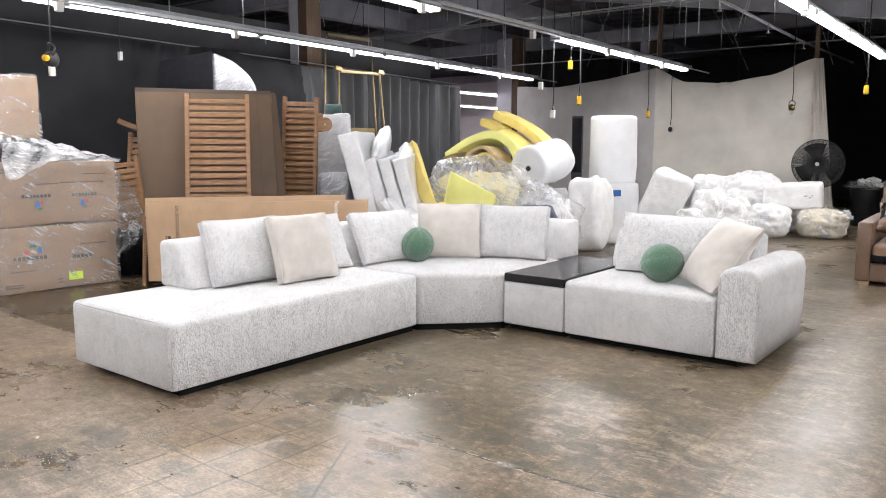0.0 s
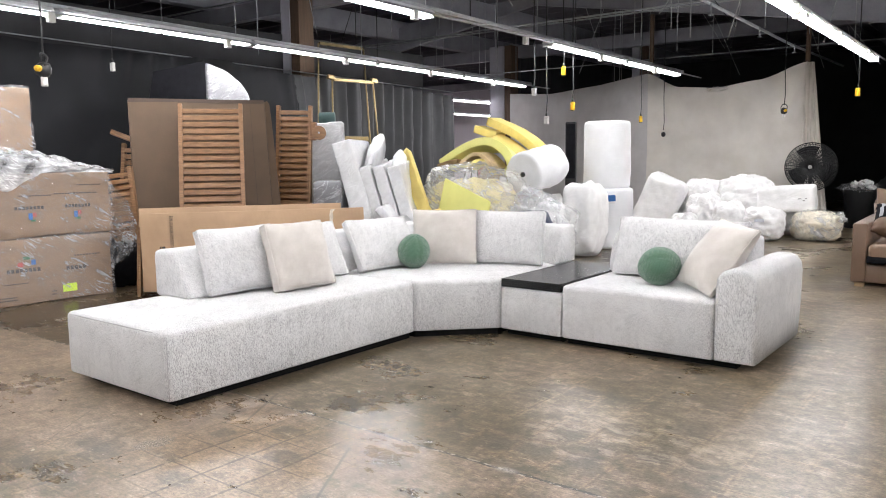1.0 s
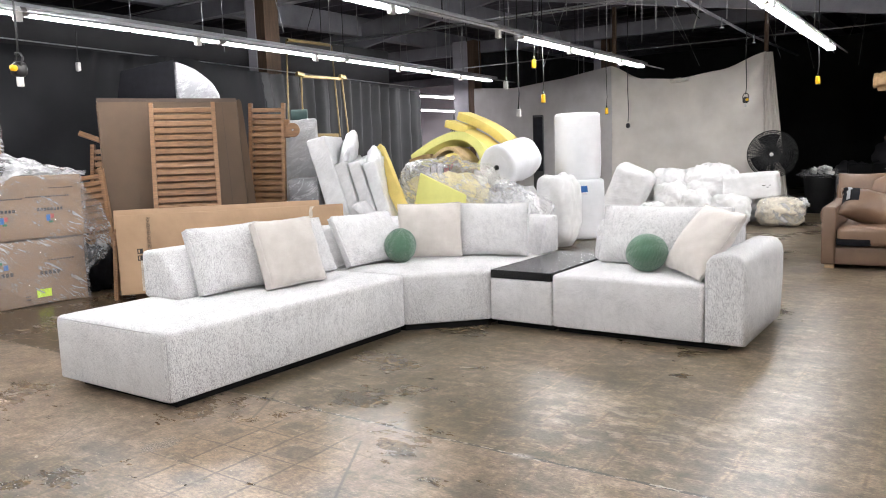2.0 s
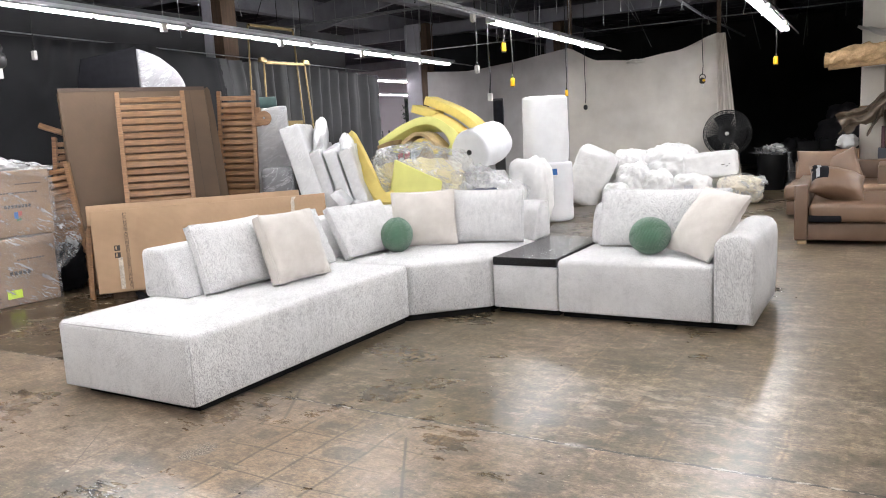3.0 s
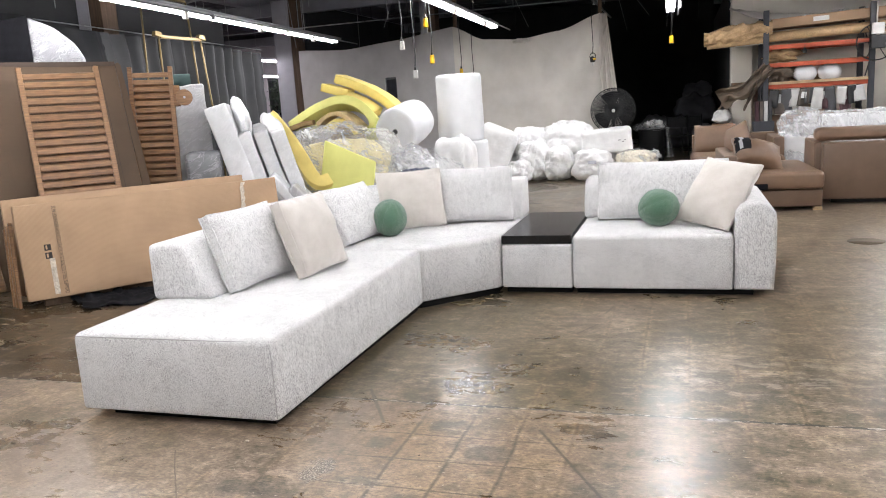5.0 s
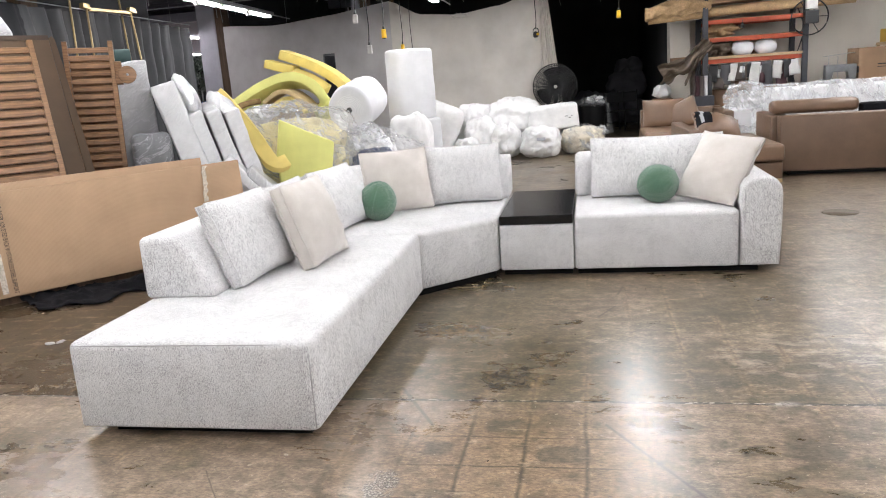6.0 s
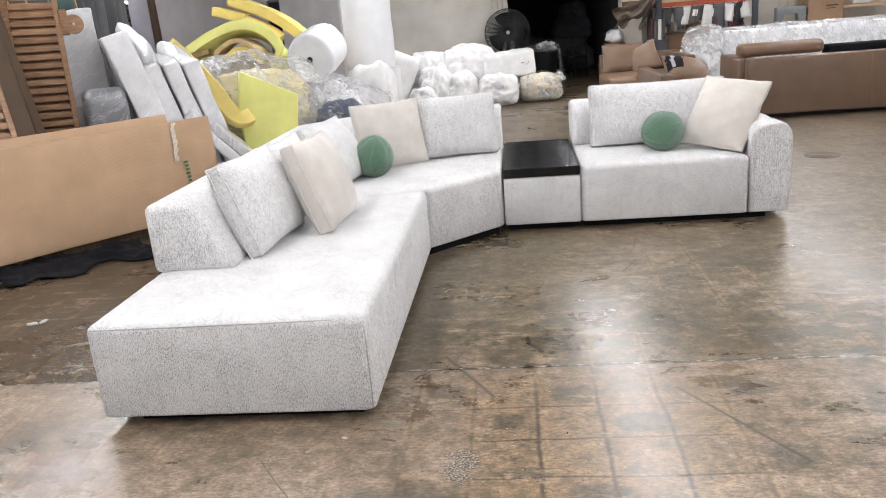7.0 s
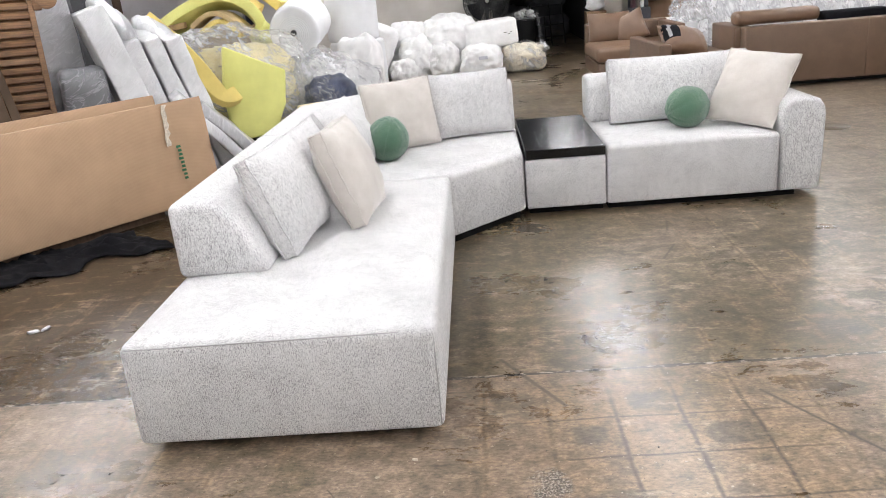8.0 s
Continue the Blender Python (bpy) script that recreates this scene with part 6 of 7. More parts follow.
# bin with a liner and folded chairs in the dark store
b = thing("waste_bin", "black waste bin with a clear liner", "bin", pose(-2.45, 15.42, 0))
part("body", cylinder(0.23, 0, 0.68, 24, 0.27, 0.01), MATTE_BLACK, b)
for k in range(5):
    part("waste_paper", blob(0.09, 0.06, 0.05, k * 1.7, 2.2, 0.5, 0.4, 8, 0.1, 3.0), PAPER, b, "crumpled white paper", at=pose(0.14 * math.cos(k * 1.9), 0.14 * math.sin(k * 1.9), 0.70 + 0.02 * k, 20 * k, 30, 50 * k))
part("liner", blob(0.32, 0.32, 0.11, 5.1, 2.0, 0.6, 0.5, 18, 0.2, 3.0), FILM, b, "crumpled clear liner", at=pose(0, 0, 0.62))
part("liner_tail", sheet(10, 14, lambda u, v: (0.29 + 0.12 * u * (1 - v) + 0.03 * math.sin(u * 9), -0.08 + 0.16 * u + 0.03 * fbm((u * 3, v * 3, 1), 2), 0.1 + 0.58 * v)), FILM, b, "hanging liner edge")
# chairs and bags are coloured dark to sink into the unlit store
for k in range(2):
    c = thing("folded_chair", "dark folding chair in the unlit store", "chair", pose(-1.95 + 0.3 * k, 17.0 + 0.2 * k, 0, 0, 0, 20), "folded chairs")
    for x in (-0.22, 0.22):
        part("leg", tube([(x, 0, 0), (x, 0.1, 0.85)], 0.014, 6), BLACK, c)
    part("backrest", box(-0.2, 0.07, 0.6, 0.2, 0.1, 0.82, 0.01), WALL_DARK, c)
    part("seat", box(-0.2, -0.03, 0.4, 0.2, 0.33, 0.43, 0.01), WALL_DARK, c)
for x, y, z, r, sd in ((-1.95, 19.6, 0.0, 0.50, 1), (-1.55, 20.1, 0.55, 0.50, 2), (-2.5, 20.4, 0.0, 0.5, 3), (-1.45, 19.4, 0.0, 0.36, 4), (-1.5, 20.2, 1.05, 0.34, 5)):
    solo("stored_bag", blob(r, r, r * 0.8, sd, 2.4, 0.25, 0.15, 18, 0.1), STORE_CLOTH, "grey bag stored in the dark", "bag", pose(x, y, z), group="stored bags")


# ---------------------------------------------------------------- tan leather sofas
def leather_cushion(name, w, h, d, place, parent=None, mat=LEATHER_WARM, seed=1.0):
    return part(name, pillow(w, h, d, 0.05, 14, seed, 2.8, 0.008, 0.006), mat, parent, at=place)


# end piece with a thin arm panel: seen from its open side
t = thing("leather_chaise", "tan leather chaise end with one slim arm and a loose pillow", "sofa", pose(-1.40, 8.72, 0, 0, 0, 2), "tan leather sofas")
part("base", box(0.02, 0.02, 0.045, 1.02, 1.55, 0.235, 0.02, 3), LEATHER, t)
part("arm", prism([(0, 0.045), (1.42, 0.045), (1.42, 0.64), (0.0, 0.64)], -0.005, 0.13, 0.018, 3, axis="x"), LEATHER, t, "slim upright arm")
part("seat_cushion", prism([(0.14, -0.03), (1.03, -0.03), (1.03, 1.5), (0.14, 1.5)], 0.245, 0.44, 0.05, 4), LEATHER_WARM, t, "thick seat cushion")
part("black_strip", box(0.136, -0.034, 0.25, 0.45, 0.2, 0.32, 0.01), BLACK_CLOTH, t, "black cloth strip under the cushion")
for x in (0.03, 0.93):
    part("foot", box(x, 0.03, 0, x + 0.09, 0.11, 0.044, 0.004), PALE_WOOD, t, "pale wooden foot", smooth=False)
p = thing("leather_pillow", "tan leather pillow with a black band, tossed on the chaise", "pillow", pose(-1.02, 9.02, 0.475, 0, 0, 14) @ pose(0, 0, 0, -50, 14, 0), "leather pillows")
SHAPE = (0.60, 0.43, 0.34, 0.02, 28, 4.0, 2.0, 0.02, 0.014)
part("cover", pillow(*SHAPE), LEATHER_WARM, p)
for name, x0, x1, z0, z1, out, mat, label in (("band", -0.27, -0.12, 0.13, 0.40, 0.006, BLACK_CLOTH, "black cloth band"), ("stripe", -0.235, -0.205, 0.15, 0.38, 0.010, GREY_TAPE, "pale grey tape stripe")):
    strip = pillow(*SHAPE)
    strip.normal_update()
    gone = [f for f in strip.faces if not (x0 < f.calc_center_median().x < x1 and z0 < f.calc_center_median().z < z1 and f.calc_center_median().y < -0.012)]
    bmesh.ops.delete(strip, geom=gone, context="FACES")
    for q in strip.verts:
        q.co.y -= out
    part(name, strip, mat, p, label)

t = thing("leather_armchair", "tan leather seat section with back cushions", "sofa", pose(-1.72, 10.95, 0, 0, 0, 0), "tan leather sofas")
part("base", box(0.0, 0.02, 0.045, 1.2, 1.3, 0.24, 0.02, 3), LEATHER, t)
part("seat_cushion", prism([(-0.03, -0.06), (1.2, -0.06), (1.2, 1.1), (-0.03, 1.1)], 0.25, 0.45, 0.06, 4), LEATHER_WARM, t, "thick seat cushion")
part("backrest", box(0.0, 1.12, 0.24, 1.2, 1.36, 0.70, 0.03, 3), LEATHER, t)
part("arm", box(1.06, 0.1, 0.24, 1.2, 1.1, 0.68, 0.02, 3), LEATHER, t)
leather_cushion("back_cushion", 0.62, 0.44, 0.2, pose(0.33, 1.02, 0.42, -12, 0, 0), t)
leather_cushion("back_cushion", 0.46, 0.44, 0.18, pose(0.68, 0.86, 0.42, -16, -24, -24), t, seed=2)

t = thing("leather_sofa", "long tan leather sofa seen from behind", "sofa", pose(-0.28, 9.33, 0, 0, 0, -1.5), "tan leather sofas")
part("back_panel", box(-0.04, -0.12, 0.06, 2.6, 0.09, 0.705, 0.015, 3), LEATHER, t)
part("arm", box(-0.11, 0.092, 0.06, 0.097, 1.05, 0.70, 0.02, 3), LEATHER, t)
part("base", box(0.10, 0.092, 0.06, 2.6, 1.05, 0.50, 0.02, 3), LEATHER, t)
part("seam", tube([(1.30, -0.121, 0.08), (1.30, -0.121, 0.70)], 0.004, 5), LEATHER, t, "upright seam")
part("plinth", box(0.08, 0.06, 0.0, 2.55, 1.0, 0.058), BLACK, t, "dark plinth", smooth=False)
part("back_cushion", box(-0.10, 0.10, 0.71, 0.86, 0.34, 0.865, 0.06, 4), LEATHER_WARM, t, "boxy back cushion", at=pose(0, 0, 0))
part("dark_cushion", box(0.90, 0.14, 0.66, 1.62, 0.34, 0.79, 0.03, 3), BLACK_CLOTH, t, "dark cushion")
leather_cushion("back_cushion", 0.7, 0.36, 0.2, pose(2.15, 0.30, 0.48, 14, 0, 0), t, seed=5)

# film-wrapped white sofa behind
t = thing("wrapped_sofa", "long white sofa under crumpled clear film", "sofa", pose(-0.45, 11.85, 0, 0, 0, -1.5))
part("body", box(0.55, 0.30, 0.05, 5.2, 0.95, 0.66, 0.05, 3), WHITE_FOAM, t)
part("backrest", box(0.5, 0.0, 0.05, 5.2, 0.28, 0.93, 0.05, 3), WHITE_FOAM, t)
part("arm", box(0.0, 0.0, 0.05, 0.48, 0.95, 0.66, 0.05, 3), WHITE_FOAM, t)
part("wrap", sheet(40, 16, lambda u, v: (-0.06 + 3.0 * u, -0.05 + 0.45 * v + 0.02 * fbm((u * 7, v * 3, 1), 1.2), (0.16 + 3.2 * v if v < 0.25 else 0.965 - 0.03 * (v - 0.25)) + 0.05 * abs(fbm((u * 8, v * 3, 0), 1.3, 2)) - 0.22 * math.exp(-(u * 3.0) ** 2 * 9))), FILM_DRAPE, t, "crumpled film")
part("wrap_front", sheet(70, 14, lambda u, v: (0.30 + 3.4 * u, -0.02 - 0.03 * abs(fbm((u * 14, v * 3, 3), 1.2, 3)) - 0.03 * (1 - v), 0.30 + 0.68 * v + 0.02 * fbm((u * 16, v, 1), 1.2, 2))), FILM_DRAPE, t, "film hanging down the back")
part("wrap_tuft", blob(0.30, 0.26, 0.22, 3.7, 2.2, 0.30, 0.14, 28, 0.1, 2.6), FILM_DRAPE, t, "bunched film", at=pose(0.24, 0.12, 0.62))


# ---------------------------------------------------------------- storage rack
r = thing("pallet_rack", "steel storage rack with dark uprights and orange beams", "rack", pose(-0.5, 14.04, 0))
for x in (0.0, 1.62):
    for y in (0.0, 0.9):
        part("upright", box(x - 0.045, y - 0.035, 0, x + 0.045, y + 0.035, 2.62, 0.004), RACK_DARK, r, smooth=False)
    part("brace", tube([(x, 0, 0.4), (x, 0.9, 1.1), (x, 0, 1.8), (x, 0.9, 2.4)], 0.012, 6), RACK_DARK, r)
for z in (0.35, 1.36, 1.72, 2.02):
    for y in (0.0, 0.9):
        part("beam", box(0.048, y - 0.025, z - 0.05, 1.572, y + 0.025, z + 0.02, 0.004), ORANGE, r, "orange beam", smooth=False)
    part("shelf", box(0.05, 0.03, z + 0.021, 1.57, 0.87, z + 0.035), CARD_PALE if z < 1.5 else CARD, r, "board shelf", smooth=False)
part("front_plank", box(0.05, -0.06, 1.385, 1.57, -0.027, 1.43, 0.003), PALE_WOOD, r, "pale timber plank along the shelf", smooth=False)
for k, (x, rr) in enumerate(((0.64, 0.155), (1.02, 0.15))):
    solo("white_ball", blob(rr * 1.25, rr, rr, 3.0 + k, 2.0, 0.06, 0.03, 14, 0.05), WHITE_FOAM, "round white padded form on the rack shelf", "padded form", pose(-0.5 + x, 14.2, 1.40), group="white forms")
for k in range(4):
    solo("paper_roll", tube([(-1.45 + 0.25 * k, 14.1 + 0.18 * k, 2.13 + 0.05 * (k % 2)), (0.2, 14.15 + 0.18 * k, 2.20 + 0.03 * (k % 2)), (1.9, 14.1 + 0.18 * k, 2.22 + 0.05 * (k % 2))], 0.075 - 0.008 * k, 12), KRAFT if k < 2 else PAPER, "long roll in brown paper on the rack's top" if k < 2 else "long roll in white paper on the rack's top", "paper roll", group="paper rolls")


def paper_end():
    """Loose brown paper round the rolls, flaring to a torn open end."""
    def f(u, v):
        a = 2 * math.pi * v
        r = 0.10 + 0.05 * math.sin(math.pi * u) + 0.06 * max(0, u - 0.75) * 4 * abs(math.cos(a))
        r *= 1 + 0.42 * fbm((u * 4, math.cos(a) * 1.1, math.sin(a) * 1.1), 1.4, 3) + 0.25 * math.exp(-((u - 0.42) / 0.07) ** 2) * max(0.0, math.sin(a))
        return (-0.40 - 1.10 * u, 14.1 + r * math.cos(a), 2.34 - 0.12 * u + r * math.sin(a) * 0.95)
    return sheet(64, 40, f)


solo("paper_wrap", paper_end(), KRAFT, "loose brown paper end round the rolls", "paper")
solo("flat_carton", box(0, 0, 0, 2.2, 0.6, 0.16, 0.01), CARD_PALE, "long flat carton on top of the rack", "carton", pose(-0.4, 14.15, 2.32, 0, -2, -2), smooth=False)
def rag(points, w, folds, seed):
    """A limp strip of hide along points, w wide, gathered into lengthwise folds."""
    P = [Vector(p) for p in points]

    def f(u, v):
        s = min(u, 0.9999) * (len(P) - 1)
        i = int(s)
        p = P[i].lerp(P[i + 1], s - i)
        d = (P[i + 1] - P[i]).normalized()
        side = Vector((-d.z, 0, d.x))
        wide = w * (0.55 + 0.45 * math.sin(2.2 * u + seed)) * (1 + 0.4 * fbm((u * 3, seed, 0), 1.5, 2))
        fold = math.sin(v * folds + 3 * fbm((u * 2.5, v, seed), 1.3, 2) + u * 2)
        q = p + side * (v - 0.5) * wide + Vector((0, 1, 0)) * 0.045 * fold + 0.025 * Vector((fbm((u * 4, v * 3, seed + 2), 1.5), 0, fbm((u * 4, v * 3, seed + 5), 1.5)))
        return tuple(q)
    return sheet(40, 26, f)


HIDE_LABEL = "brown hide twisted round the rack upright"
for pts, w, folds, seed in ((((-1.24, 13.9, 1.17), (-1.02, 13.86, 1.27), (-0.80, 13.86, 1.33), (-0.55, 13.92, 1.60), (-0.42, 14.0, 1.70)), 0.30, 11, 1.0),
                            (((-0.46, 13.93, 1.70), (-0.62, 13.88, 1.48), (-0.74, 13.86, 1.22), (-0.86, 13.86, 0.98)), 0.24, 9, 2.5),
                            (((-1.26, 13.95, 1.02), (-1.18, 13.92, 1.14), (-0.98, 13.92, 1.20), (-0.72, 13.90, 1.30)), 0.20, 8, 4.0)):
    solo("leather_hide", rag(pts, w, folds, seed), LEATHER_DARK, HIDE_LABEL, "leather", group="hides on the rack")
solo("leather_hide", blob(0.21, 0.14, 0.17, 3.1, 2.0, 0.7, 0.5, 22, 0.05, 2.2), LEATHER_DARK, "folded brown hide on the rack shelf", "leather", pose(-0.26, 14.2, 1.395), group="hides on the rack")
solo("leather_offcut", blob(0.30, 0.2, 0.13, 7.6, 2.0, 0.6, 0.5, 14, 0.05, 2.8), KRAFT, "rolled leather offcuts on the rack shelf", "leather", pose(-0.2, 14.3, 1.757))
solo("small_carton", box(0, 0, 0, 0.35, 0.3, 0.2, 0.008), CARD, "small carton on a shelf bracket by the pier", "carton", pose(-1.0, 14.675, 1.26), smooth=False)
for k in range(13):
    x = -0.38 + 0.112 * k + random.uniform(-0.02, 0.02)
    h = random.choice((0.30, 0.36, 0.42, 0.26))
    mt = SAMPLE[(k * 3 + k // 4) % 5]
    s = thing("sample_card", "leather or fabric sample hung from the rack beam", "sample", pose(x, 13.97, 1.30 - h, random.uniform(-6, 6), random.uniform(-9, 9), random.uniform(-25, 25)), "hanging samples")
    part("swatch", sheet(6, 8, lambda u, v: ((u - 0.5) * 0.15 * (1 + 0.2 * (1 - v)), 0.02 * math.sin(u * 5 + k) * (1 - v), h * v), 0.006), mt, s)
    if k % 3 == 1:
        part("tag", box(-0.04, -0.012, h * 0.45, 0.04, -0.008, h * 0.8), PAPER, s, "white paper tag", smooth=False)
for k in range(4):
    solo("sample_book", box(0, 0, 0, 0.055, 0.2, 0.34, 0.004), SAMPLE[(k + 2) % 5], "sample book standing on the floor rack", "book", pose(-0.66 + 0.07 * k, 13.95, 0.78), group="sample books", smooth=False)
for k, (x, w, h, mat) in enumerate(((-0.42, 0.50, 0.46, CARD_DARK), (0.12, 0.52, 0.62, CARD), (0.68, 0.40, 0.50, CARD_DARK))):
    carton(pose(x + w / 2, 14.30, 0.385, 0, 0, 2 * k - 2), w, 0.5, h, mat, "brown carton on the rack's lowest shelf", "cartons in the rack")
solo("shelf_carton", box(-0.32, 0, 0, 0.32, 0.3, 0.15, 0.008), CARD_DARK, "long brown carton on the middle shelf", "carton", pose(0.22, 14.5, 1.395), smooth=False)
c = thing("dust_sheet", "cream dust sheet slung over the top of the rack", "cloth")
part("cloth", sheet(60, 16, lambda u, v: (-1.05 + 1.85 * u, 14.30 + 0.55 * v + 0.04 * fbm((u * 6, v * 2, 2), 1.3), 2.80 - 0.22 * math.sin(math.pi * min(1.0, u * 0.62 + 0.02)) - 0.20 * (1 - v) * (0.3 + 0.7 * math.sin(math.pi * min(1, u * 1.1))) + 0.03 * fbm((u * 7, v * 3, 5), 1.2)), 0.006), CREAM_CLOTH, c)
part("tie", tube([(-1.05, 14.6, 2.79), (-1.02, 14.97, 2.9)], 0.006, 5), CORD, c, "thin cord tie")
for x in (0.12, 0.66, 1.05):
    solo("strap", box(-0.012, -0.004, -0.004, 0.012, 0.61, 0.172, 0.003), PAPER, "white strap round a carton on the rack", "strap", pose(x, 14.142, 2.332 + 0.035 * (x + 0.4), 0, -2, -2), group="carton straps", smooth=False)
solo("carton_label", box(-0.12, -0.003, 0, 0.12, 0.001, 0.075), PAPER, "white printed label on the long carton", "label", pose(0.36, 14.118, 2.392, 0, -2, -2), smooth=False)
sl = thing("spot_lamp", "small black lamp hung under a rack beam", "lamp", pose(0.10, 13.99, 1.90))
part("cord", tube([(0, 0, 0.06), (0, 0, 0.115)], 0.006, 6), BLACK, sl)
part("shade", cylinder(0.035, -0.02, 0.06, 14, 0.02, 0.004), BLACK, sl, "small black shade")
solo("white_bag", blob(0.17, 0.15, 0.13, 2.2, 2.3, 0.2, 0.1, 18, 0.05, 2.2), BATTING, "white plastic bag on a low carton by the pier", "bag", pose(-1.16, 14.78, 0.74))
solo("small_carton", box(0, 0, 0, 0.36, 0.30, 0.74, 0.008), CARD_DARK, "brown carton on the floor by the pier", "carton", pose(-1.34, 14.66, 0), smooth=False)
u = thing("wooden_shelf", "pale wooden shelf unit beside the work table", "shelf", pose(2.50, 14.35, 0))
for x in (0.0, 1.16):
    for y in (0.0, 0.44):
        part("post", box(x, y, 0, x + 0.045, y + 0.045, 1.47, 0.004), PALE_WOOD, u, smooth=False)
for z in (0.42, 1.06, 1.43):
    part("shelf", box(-0.01, -0.01, z, 1.215, 0.495, z + 0.045, 0.004), PALE_WOOD, u, smooth=False)
for x, w, h, z, mat, label in ((2.53, 0.46, 0.22, 1.478, YELLOW_CARD, "yellow card box on top of the shelf unit"), (3.03, 0.50, 0.25, 1.478, YELLOW_CARD, "yellow card box on top of the shelf unit"),
                              (2.56, 0.24, 0.16, 1.107, CARD_DARK, "small brown box on the shelf unit"), (2.86, 0.30, 0.20, 1.107, PAPER, "white box on the shelf unit"), (2.62, 0.34, 0.16, 0.467, PAPER, "white box low on the shelf unit")):
    solo("storage_box", box(0, 0, 0, w, 0.4, h, 0.008), mat, label, "box", pose(x, 14.38, z), group="boxes on the shelf unit", smooth=False)
solo("sample_stand", box(0, 0, 0, 0.34, 0.3, 0.775, 0.01), RACK_DARK, "dark stand below the hanging samples", "stand", pose(-0.70, 13.9, 0), smooth=False)

# round wire wall fan and work tables beyond the rack
w = thing("wall_fan", "round black wire fan hung beside the rack", "fan", pose(1.16, 13.96, 1.97))
part("motor", cylinder(0.09, -0.06, 0.10, 18, cap_bevel=0.01), BLACK, w, at=pose(0, 0, 0, 90, 0, 0))
part("rim", tube([(0.29 * math.cos(a), 0, 0.29 * math.sin(a)) for a in [2 * math.pi * k / 40 for k in range(40)]], 0.012, 6, closed=True), BLACK, w, "round rim")
for k in range(6):
    a = math.pi * k / 3
    part("spoke", tube([(0.08 * math.cos(a), 0.01, 0.08 * math.sin(a)), (0.285 * math.cos(a), 0, 0.285 * math.sin(a))], 0.007, 5), BLACK, w)
part("box", box(-0.11, -0.16, -0.11, 0.11, -0.065, 0.10, 0.015), BLACK, w, "square black motor box", smooth=False)
part("bracket", box(-0.09, -0.13, 0.12, 0.09, -0.05, 0.30, 0.01), PLUG_WHITE, w, "white bracket", smooth=False)
part("hanger", tube([(0, 0, 0.29), (0, 0, 1.2)], 0.014, 8), PLUG_WHITE, w, "white hanging rod")
t = thing("work_table", "long steel-legged work table", "table", pose(1.30, 13.50, 0))
part("tabletop", box(0, 0, 0.80, 2.4, 0.8, 0.84, 0.005), CARD_PALE, t, smooth=False)
for x in (0.06, 2.3):
    for y in (0.06, 0.72):
        part("leg", box(x - 0.02, y - 0.02, 0, x + 0.02, y + 0.02, 0.80), RACK_DARK, t, smooth=False)
s = thing("sewing_machine", "pale industrial sewing machine on the work table", "machine", pose(1.36, 13.65, 0.842))
part("bed", box(0, 0, 0, 0.48, 0.18, 0.08, 0.01), MACHINE, s)
part("head", prism([(0.0, 0.08), (0.10, 0.08), (0.12, 0.20), (0.34, 0.20), (0.36, 0.08), (0.48, 0.08), (0.48, 0.32), (0.0, 0.32)], 0.02, 0.16, 0.012, axis="y"), MACHINE, s)
part("wheel", cylinder(0.06, 0, 0.03, 18), BLACK, s, at=pose(0.485, 0.09, 0.22, 0, 90, 0))
for k in range(3):
    part("thread_stand", tube([(0.1 + 0.14 * k, 0.22, 0.0), (0.1 + 0.14 * k, 0.22, 0.46)], 0.005, 5), GALV, s)
part("thread_bar", tube([(0.0, 0.22, 0.46), (0.5, 0.22, 0.50)], 0.006, 5), PLUG_WHITE, s)
carton(pose(2.16, 13.72, 0.842, 0, 0, 4), 0.58, 0.5, 0.56, CARD, "brown carton with folded flaps on the work table", prints=[(INK, [(0.0, 0.28, 0.2, 0.02), (0.0, 0.24, 0.16, 0.012)])])
solo("floor_drain", cylinder(0.15, 0.0005, 0.004, 32), DRAIN, "round steel floor drain cover", "drain", pose(-0.32, 6.92, 0))
for k in range(44):
    x, y = random.uniform(-5.2, 2.0), random.uniform(1.2, 6.5)
    if -4.8 < x < -1.2 and y > 2.3 and not (x > -3.5 and y < 4.8):
        continue
    r = random.uniform(0.004, 0.009) if k % 2 else random.uniform(0.0025, 0.0055)
    if k % 2:
        solo("paper_scrap", blob(r * 1.5, r, r * 0.4, k * 1.3, 2.2, 0.5, 0.3, 6, 0.2), SCRAP, "tiny pale paper scrap on the floor", "litter", pose(x, y, 0, 0, 0, random.uniform(0, 180)), group="floor litter")
    else:
        solo("dark_crumb", blob(r * 1.7, r, r * 0.5, k * 1.3, 2.2, 0.5, 0.3, 6, 0.2), CRUMB, "small dark crumb of dirt on the floor", "litter", pose(x, y, 0, 0, 0, random.uniform(0, 180)), group="floor crumbs")
for x, y, a in ((-5.75, 3.57, 20), (-5.70, 3.60, 70)):
    solo("paper_scrap", blob(0.030, 0.012, 0.010, a, 2.2, 0.6, 0.4, 8, 0.2), PAPER, "small crumpled paper scrap on the floor", "litter", pose(x, y, 0, 0, 0, a), group="floor litter")

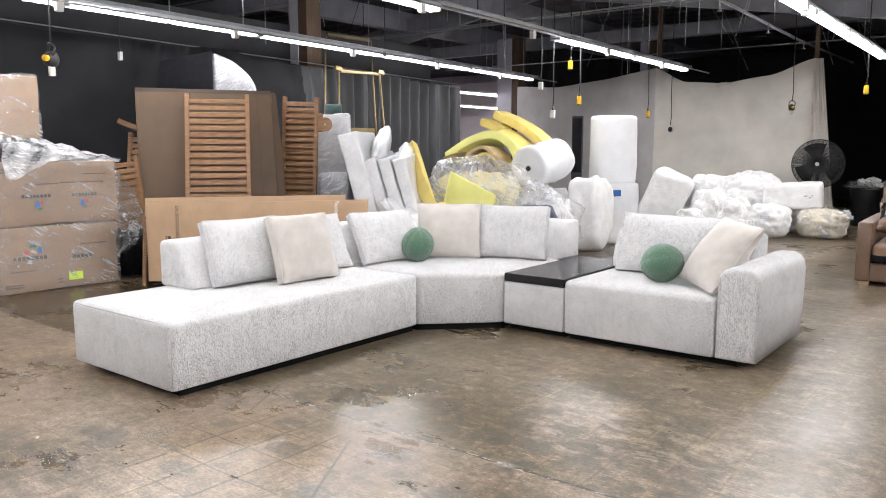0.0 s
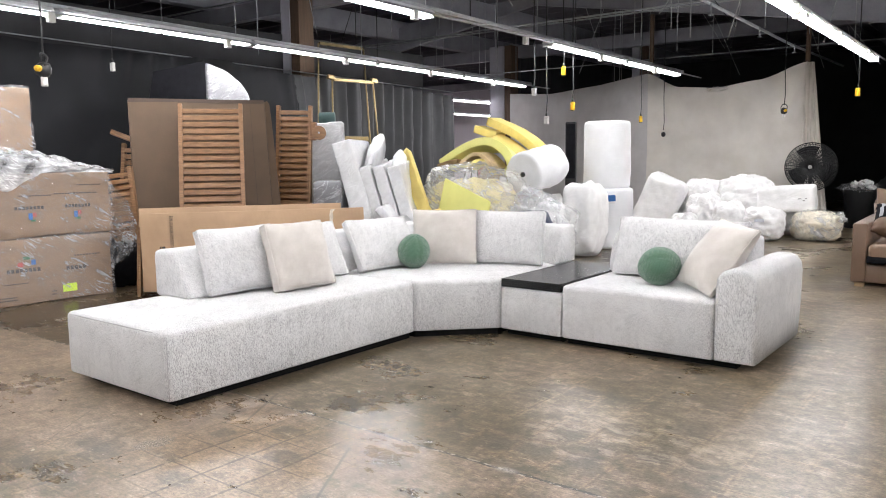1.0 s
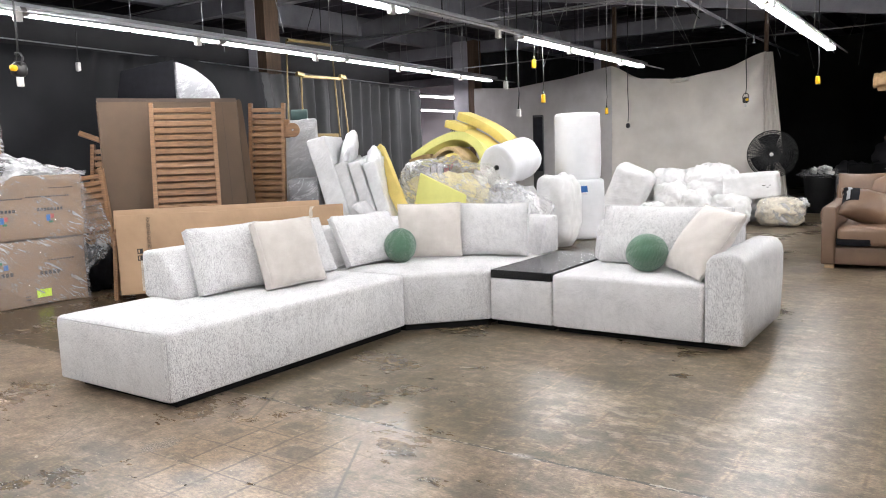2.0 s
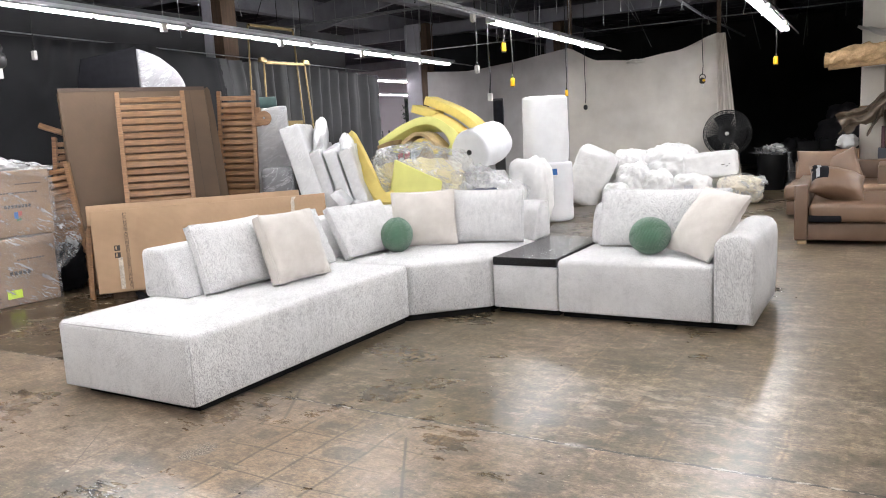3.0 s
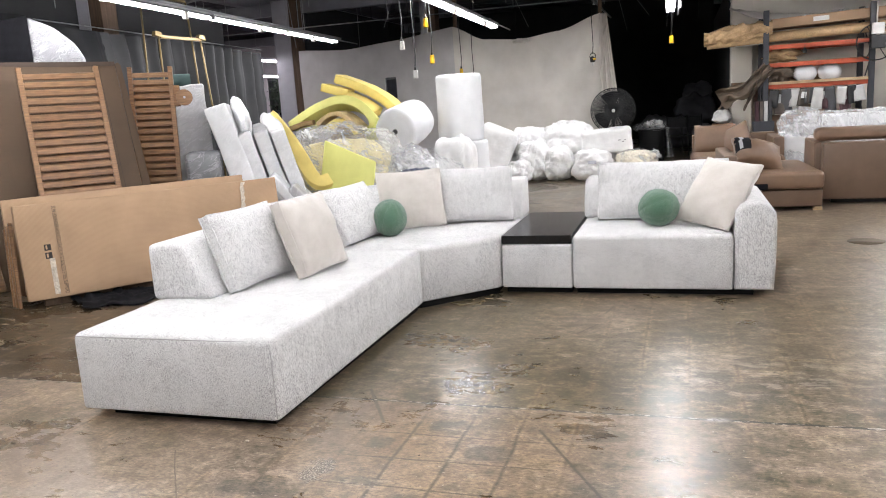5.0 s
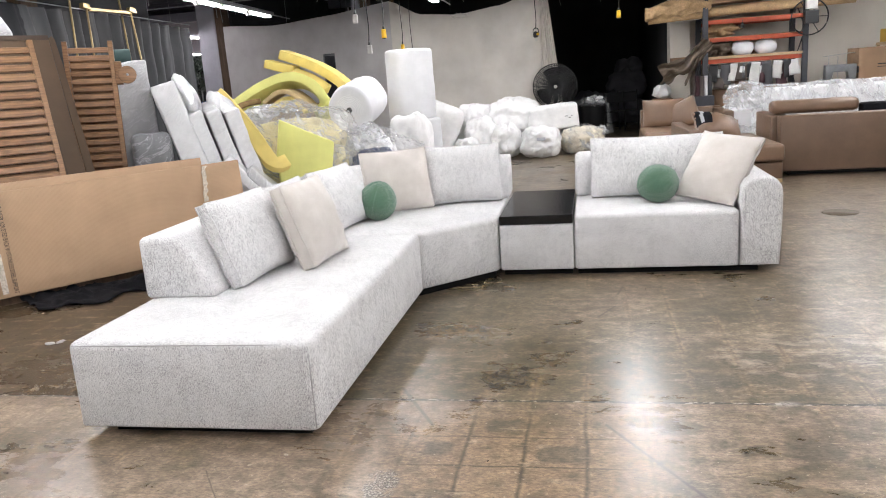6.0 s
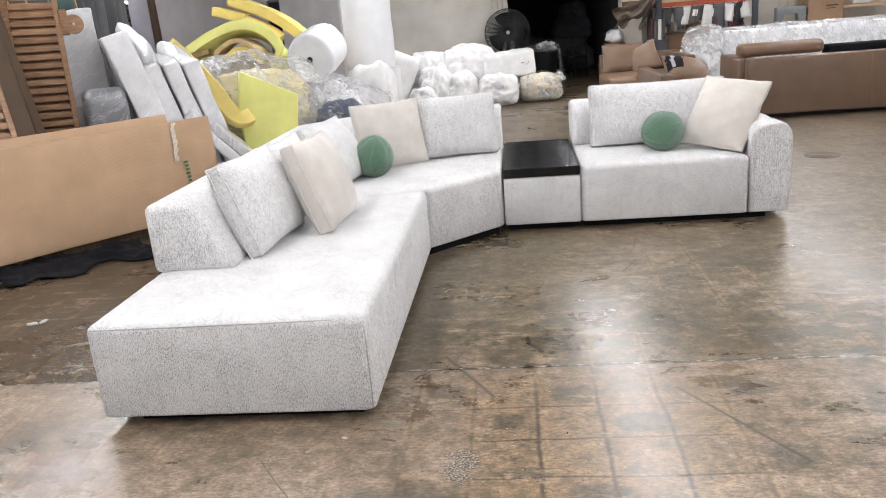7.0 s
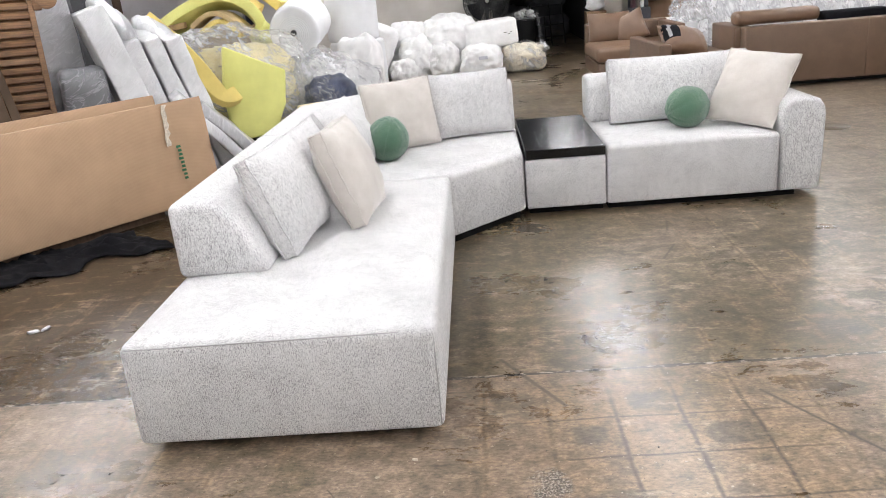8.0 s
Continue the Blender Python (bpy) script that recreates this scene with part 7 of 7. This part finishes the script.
# ---------------------------------------------------------------- the bright room next door
for x, z in ((-11.8, 2.75), (-15.75, 2.75), (-19.6, 2.62)):
    f = thing("tube_light", "row of tube lights in the next room", "ceiling light", pose(x, 19.5, z, 0, 0, 90), group="lights next door")
    part("tube", tube([(-5.6, 0, 0), (6.6, 0, 0)], 0.022, 8), TUBE_NEXT_MAT, f, "glowing tube")
    part("housing", box(-5.7, -0.07, 0.02, 6.7, 0.07, 0.07), FIXTURE, f, smooth=False)
    for y in (-4.0, 0.0, 4.0):
        part("hanger", tube([(y, 0, 0.07), (y, 0, 4.9 - z)], 0.006, 6), GALV, f, "thin hanger wire")
p = thing("potted_tree", "dark leafy tree in a red pot next door", "plant", pose(-12.42, 18.9, 0.15))
part("pot", cylinder(0.22, 0, 0.5, 20, 0.3, 0.02), RED_POT, p)
part("trunk", tube([(0, 0, 0.4), (0.03, 0, 1.0), (0, 0.02, 1.5)], 0.03, 8), COLUMN_BROWN, p)
lv = bmesh.new()
for k in range(420):
    d = Vector((random.gauss(0, 1), random.gauss(0, 1), random.gauss(0, 1))).normalized() * random.uniform(0.2, 1) ** 0.5
    m = Matrix.Translation((d.x * 0.42, d.y * 0.42, 1.75 + d.z * 0.55)) @ Euler((random.uniform(0, 6), random.uniform(0, 6), random.uniform(0, 6))).to_matrix().to_4x4()
    vs = [lv.verts.new(m @ Vector(q)) for q in ((-0.06, 0, 0), (0, 0.022, 0.006), (0.06, 0, 0), (0, -0.022, 0.006))]
    lv.faces.new(vs)
part("crown", lv, LEAF, p, "crown of small dark leaves", smooth=False)
for k in range(7):
    solo("dark_pole", tube([(-11.6 - 0.22 * k, 17.9, 0), (-11.6 - 0.22 * k, 17.9, 1.5)], 0.02, 6), BLACK, "dark upright pole in the next room", "pole", group="poles next door")
solo("red_crate", box(0, 0, 0, 1.3, 0.5, 1.05, 0.02), RED_POT, "red crate in the next room", "crate", pose(-12.75, 18.3, 0), smooth=False)

c = thing("clutter_shelf", "dark open shelf crowded with coloured boxes next door", "shelf", pose(-13.35, 19.8, 0))
part("back", box(0, 0.42, 0.1, 1.25, 0.45, 2.45), WALL_DARK, c, smooth=False)
for x in (0.0, 1.22):
    part("side", box(x, 0.0, 0, x + 0.03, 0.415, 2.45), RACK_DARK, c, smooth=False)
for k in range(5):
    part("shelf", box(0.032, 0.0, 0.35 + 0.5 * k, 1.218, 0.415, 0.38 + 0.5 * k), RACK_DARK, c, smooth=False)
for k in range(22):
    w, h = random.uniform(0.10, 0.24), random.uniform(0.14, 0.38)
    x, z = 0.05 + (k % 6) * 0.19, 0.384 + 0.5 * (k // 6)
    mt = (INK_BLUE, RED_POT, BLACK_CLOTH, RACK_DARK, BLACK_CLOTH, WRAP_DARK, LEAF)[k * 5 % 7]
    solo("stored_box", box(0, 0, 0, w * 0.75, 0.24, h, 0.01), mt, "small dark box on a crowded shelf", "box", pose(-13.35 + x, 19.82, z), group="boxes on the shelf", smooth=False)
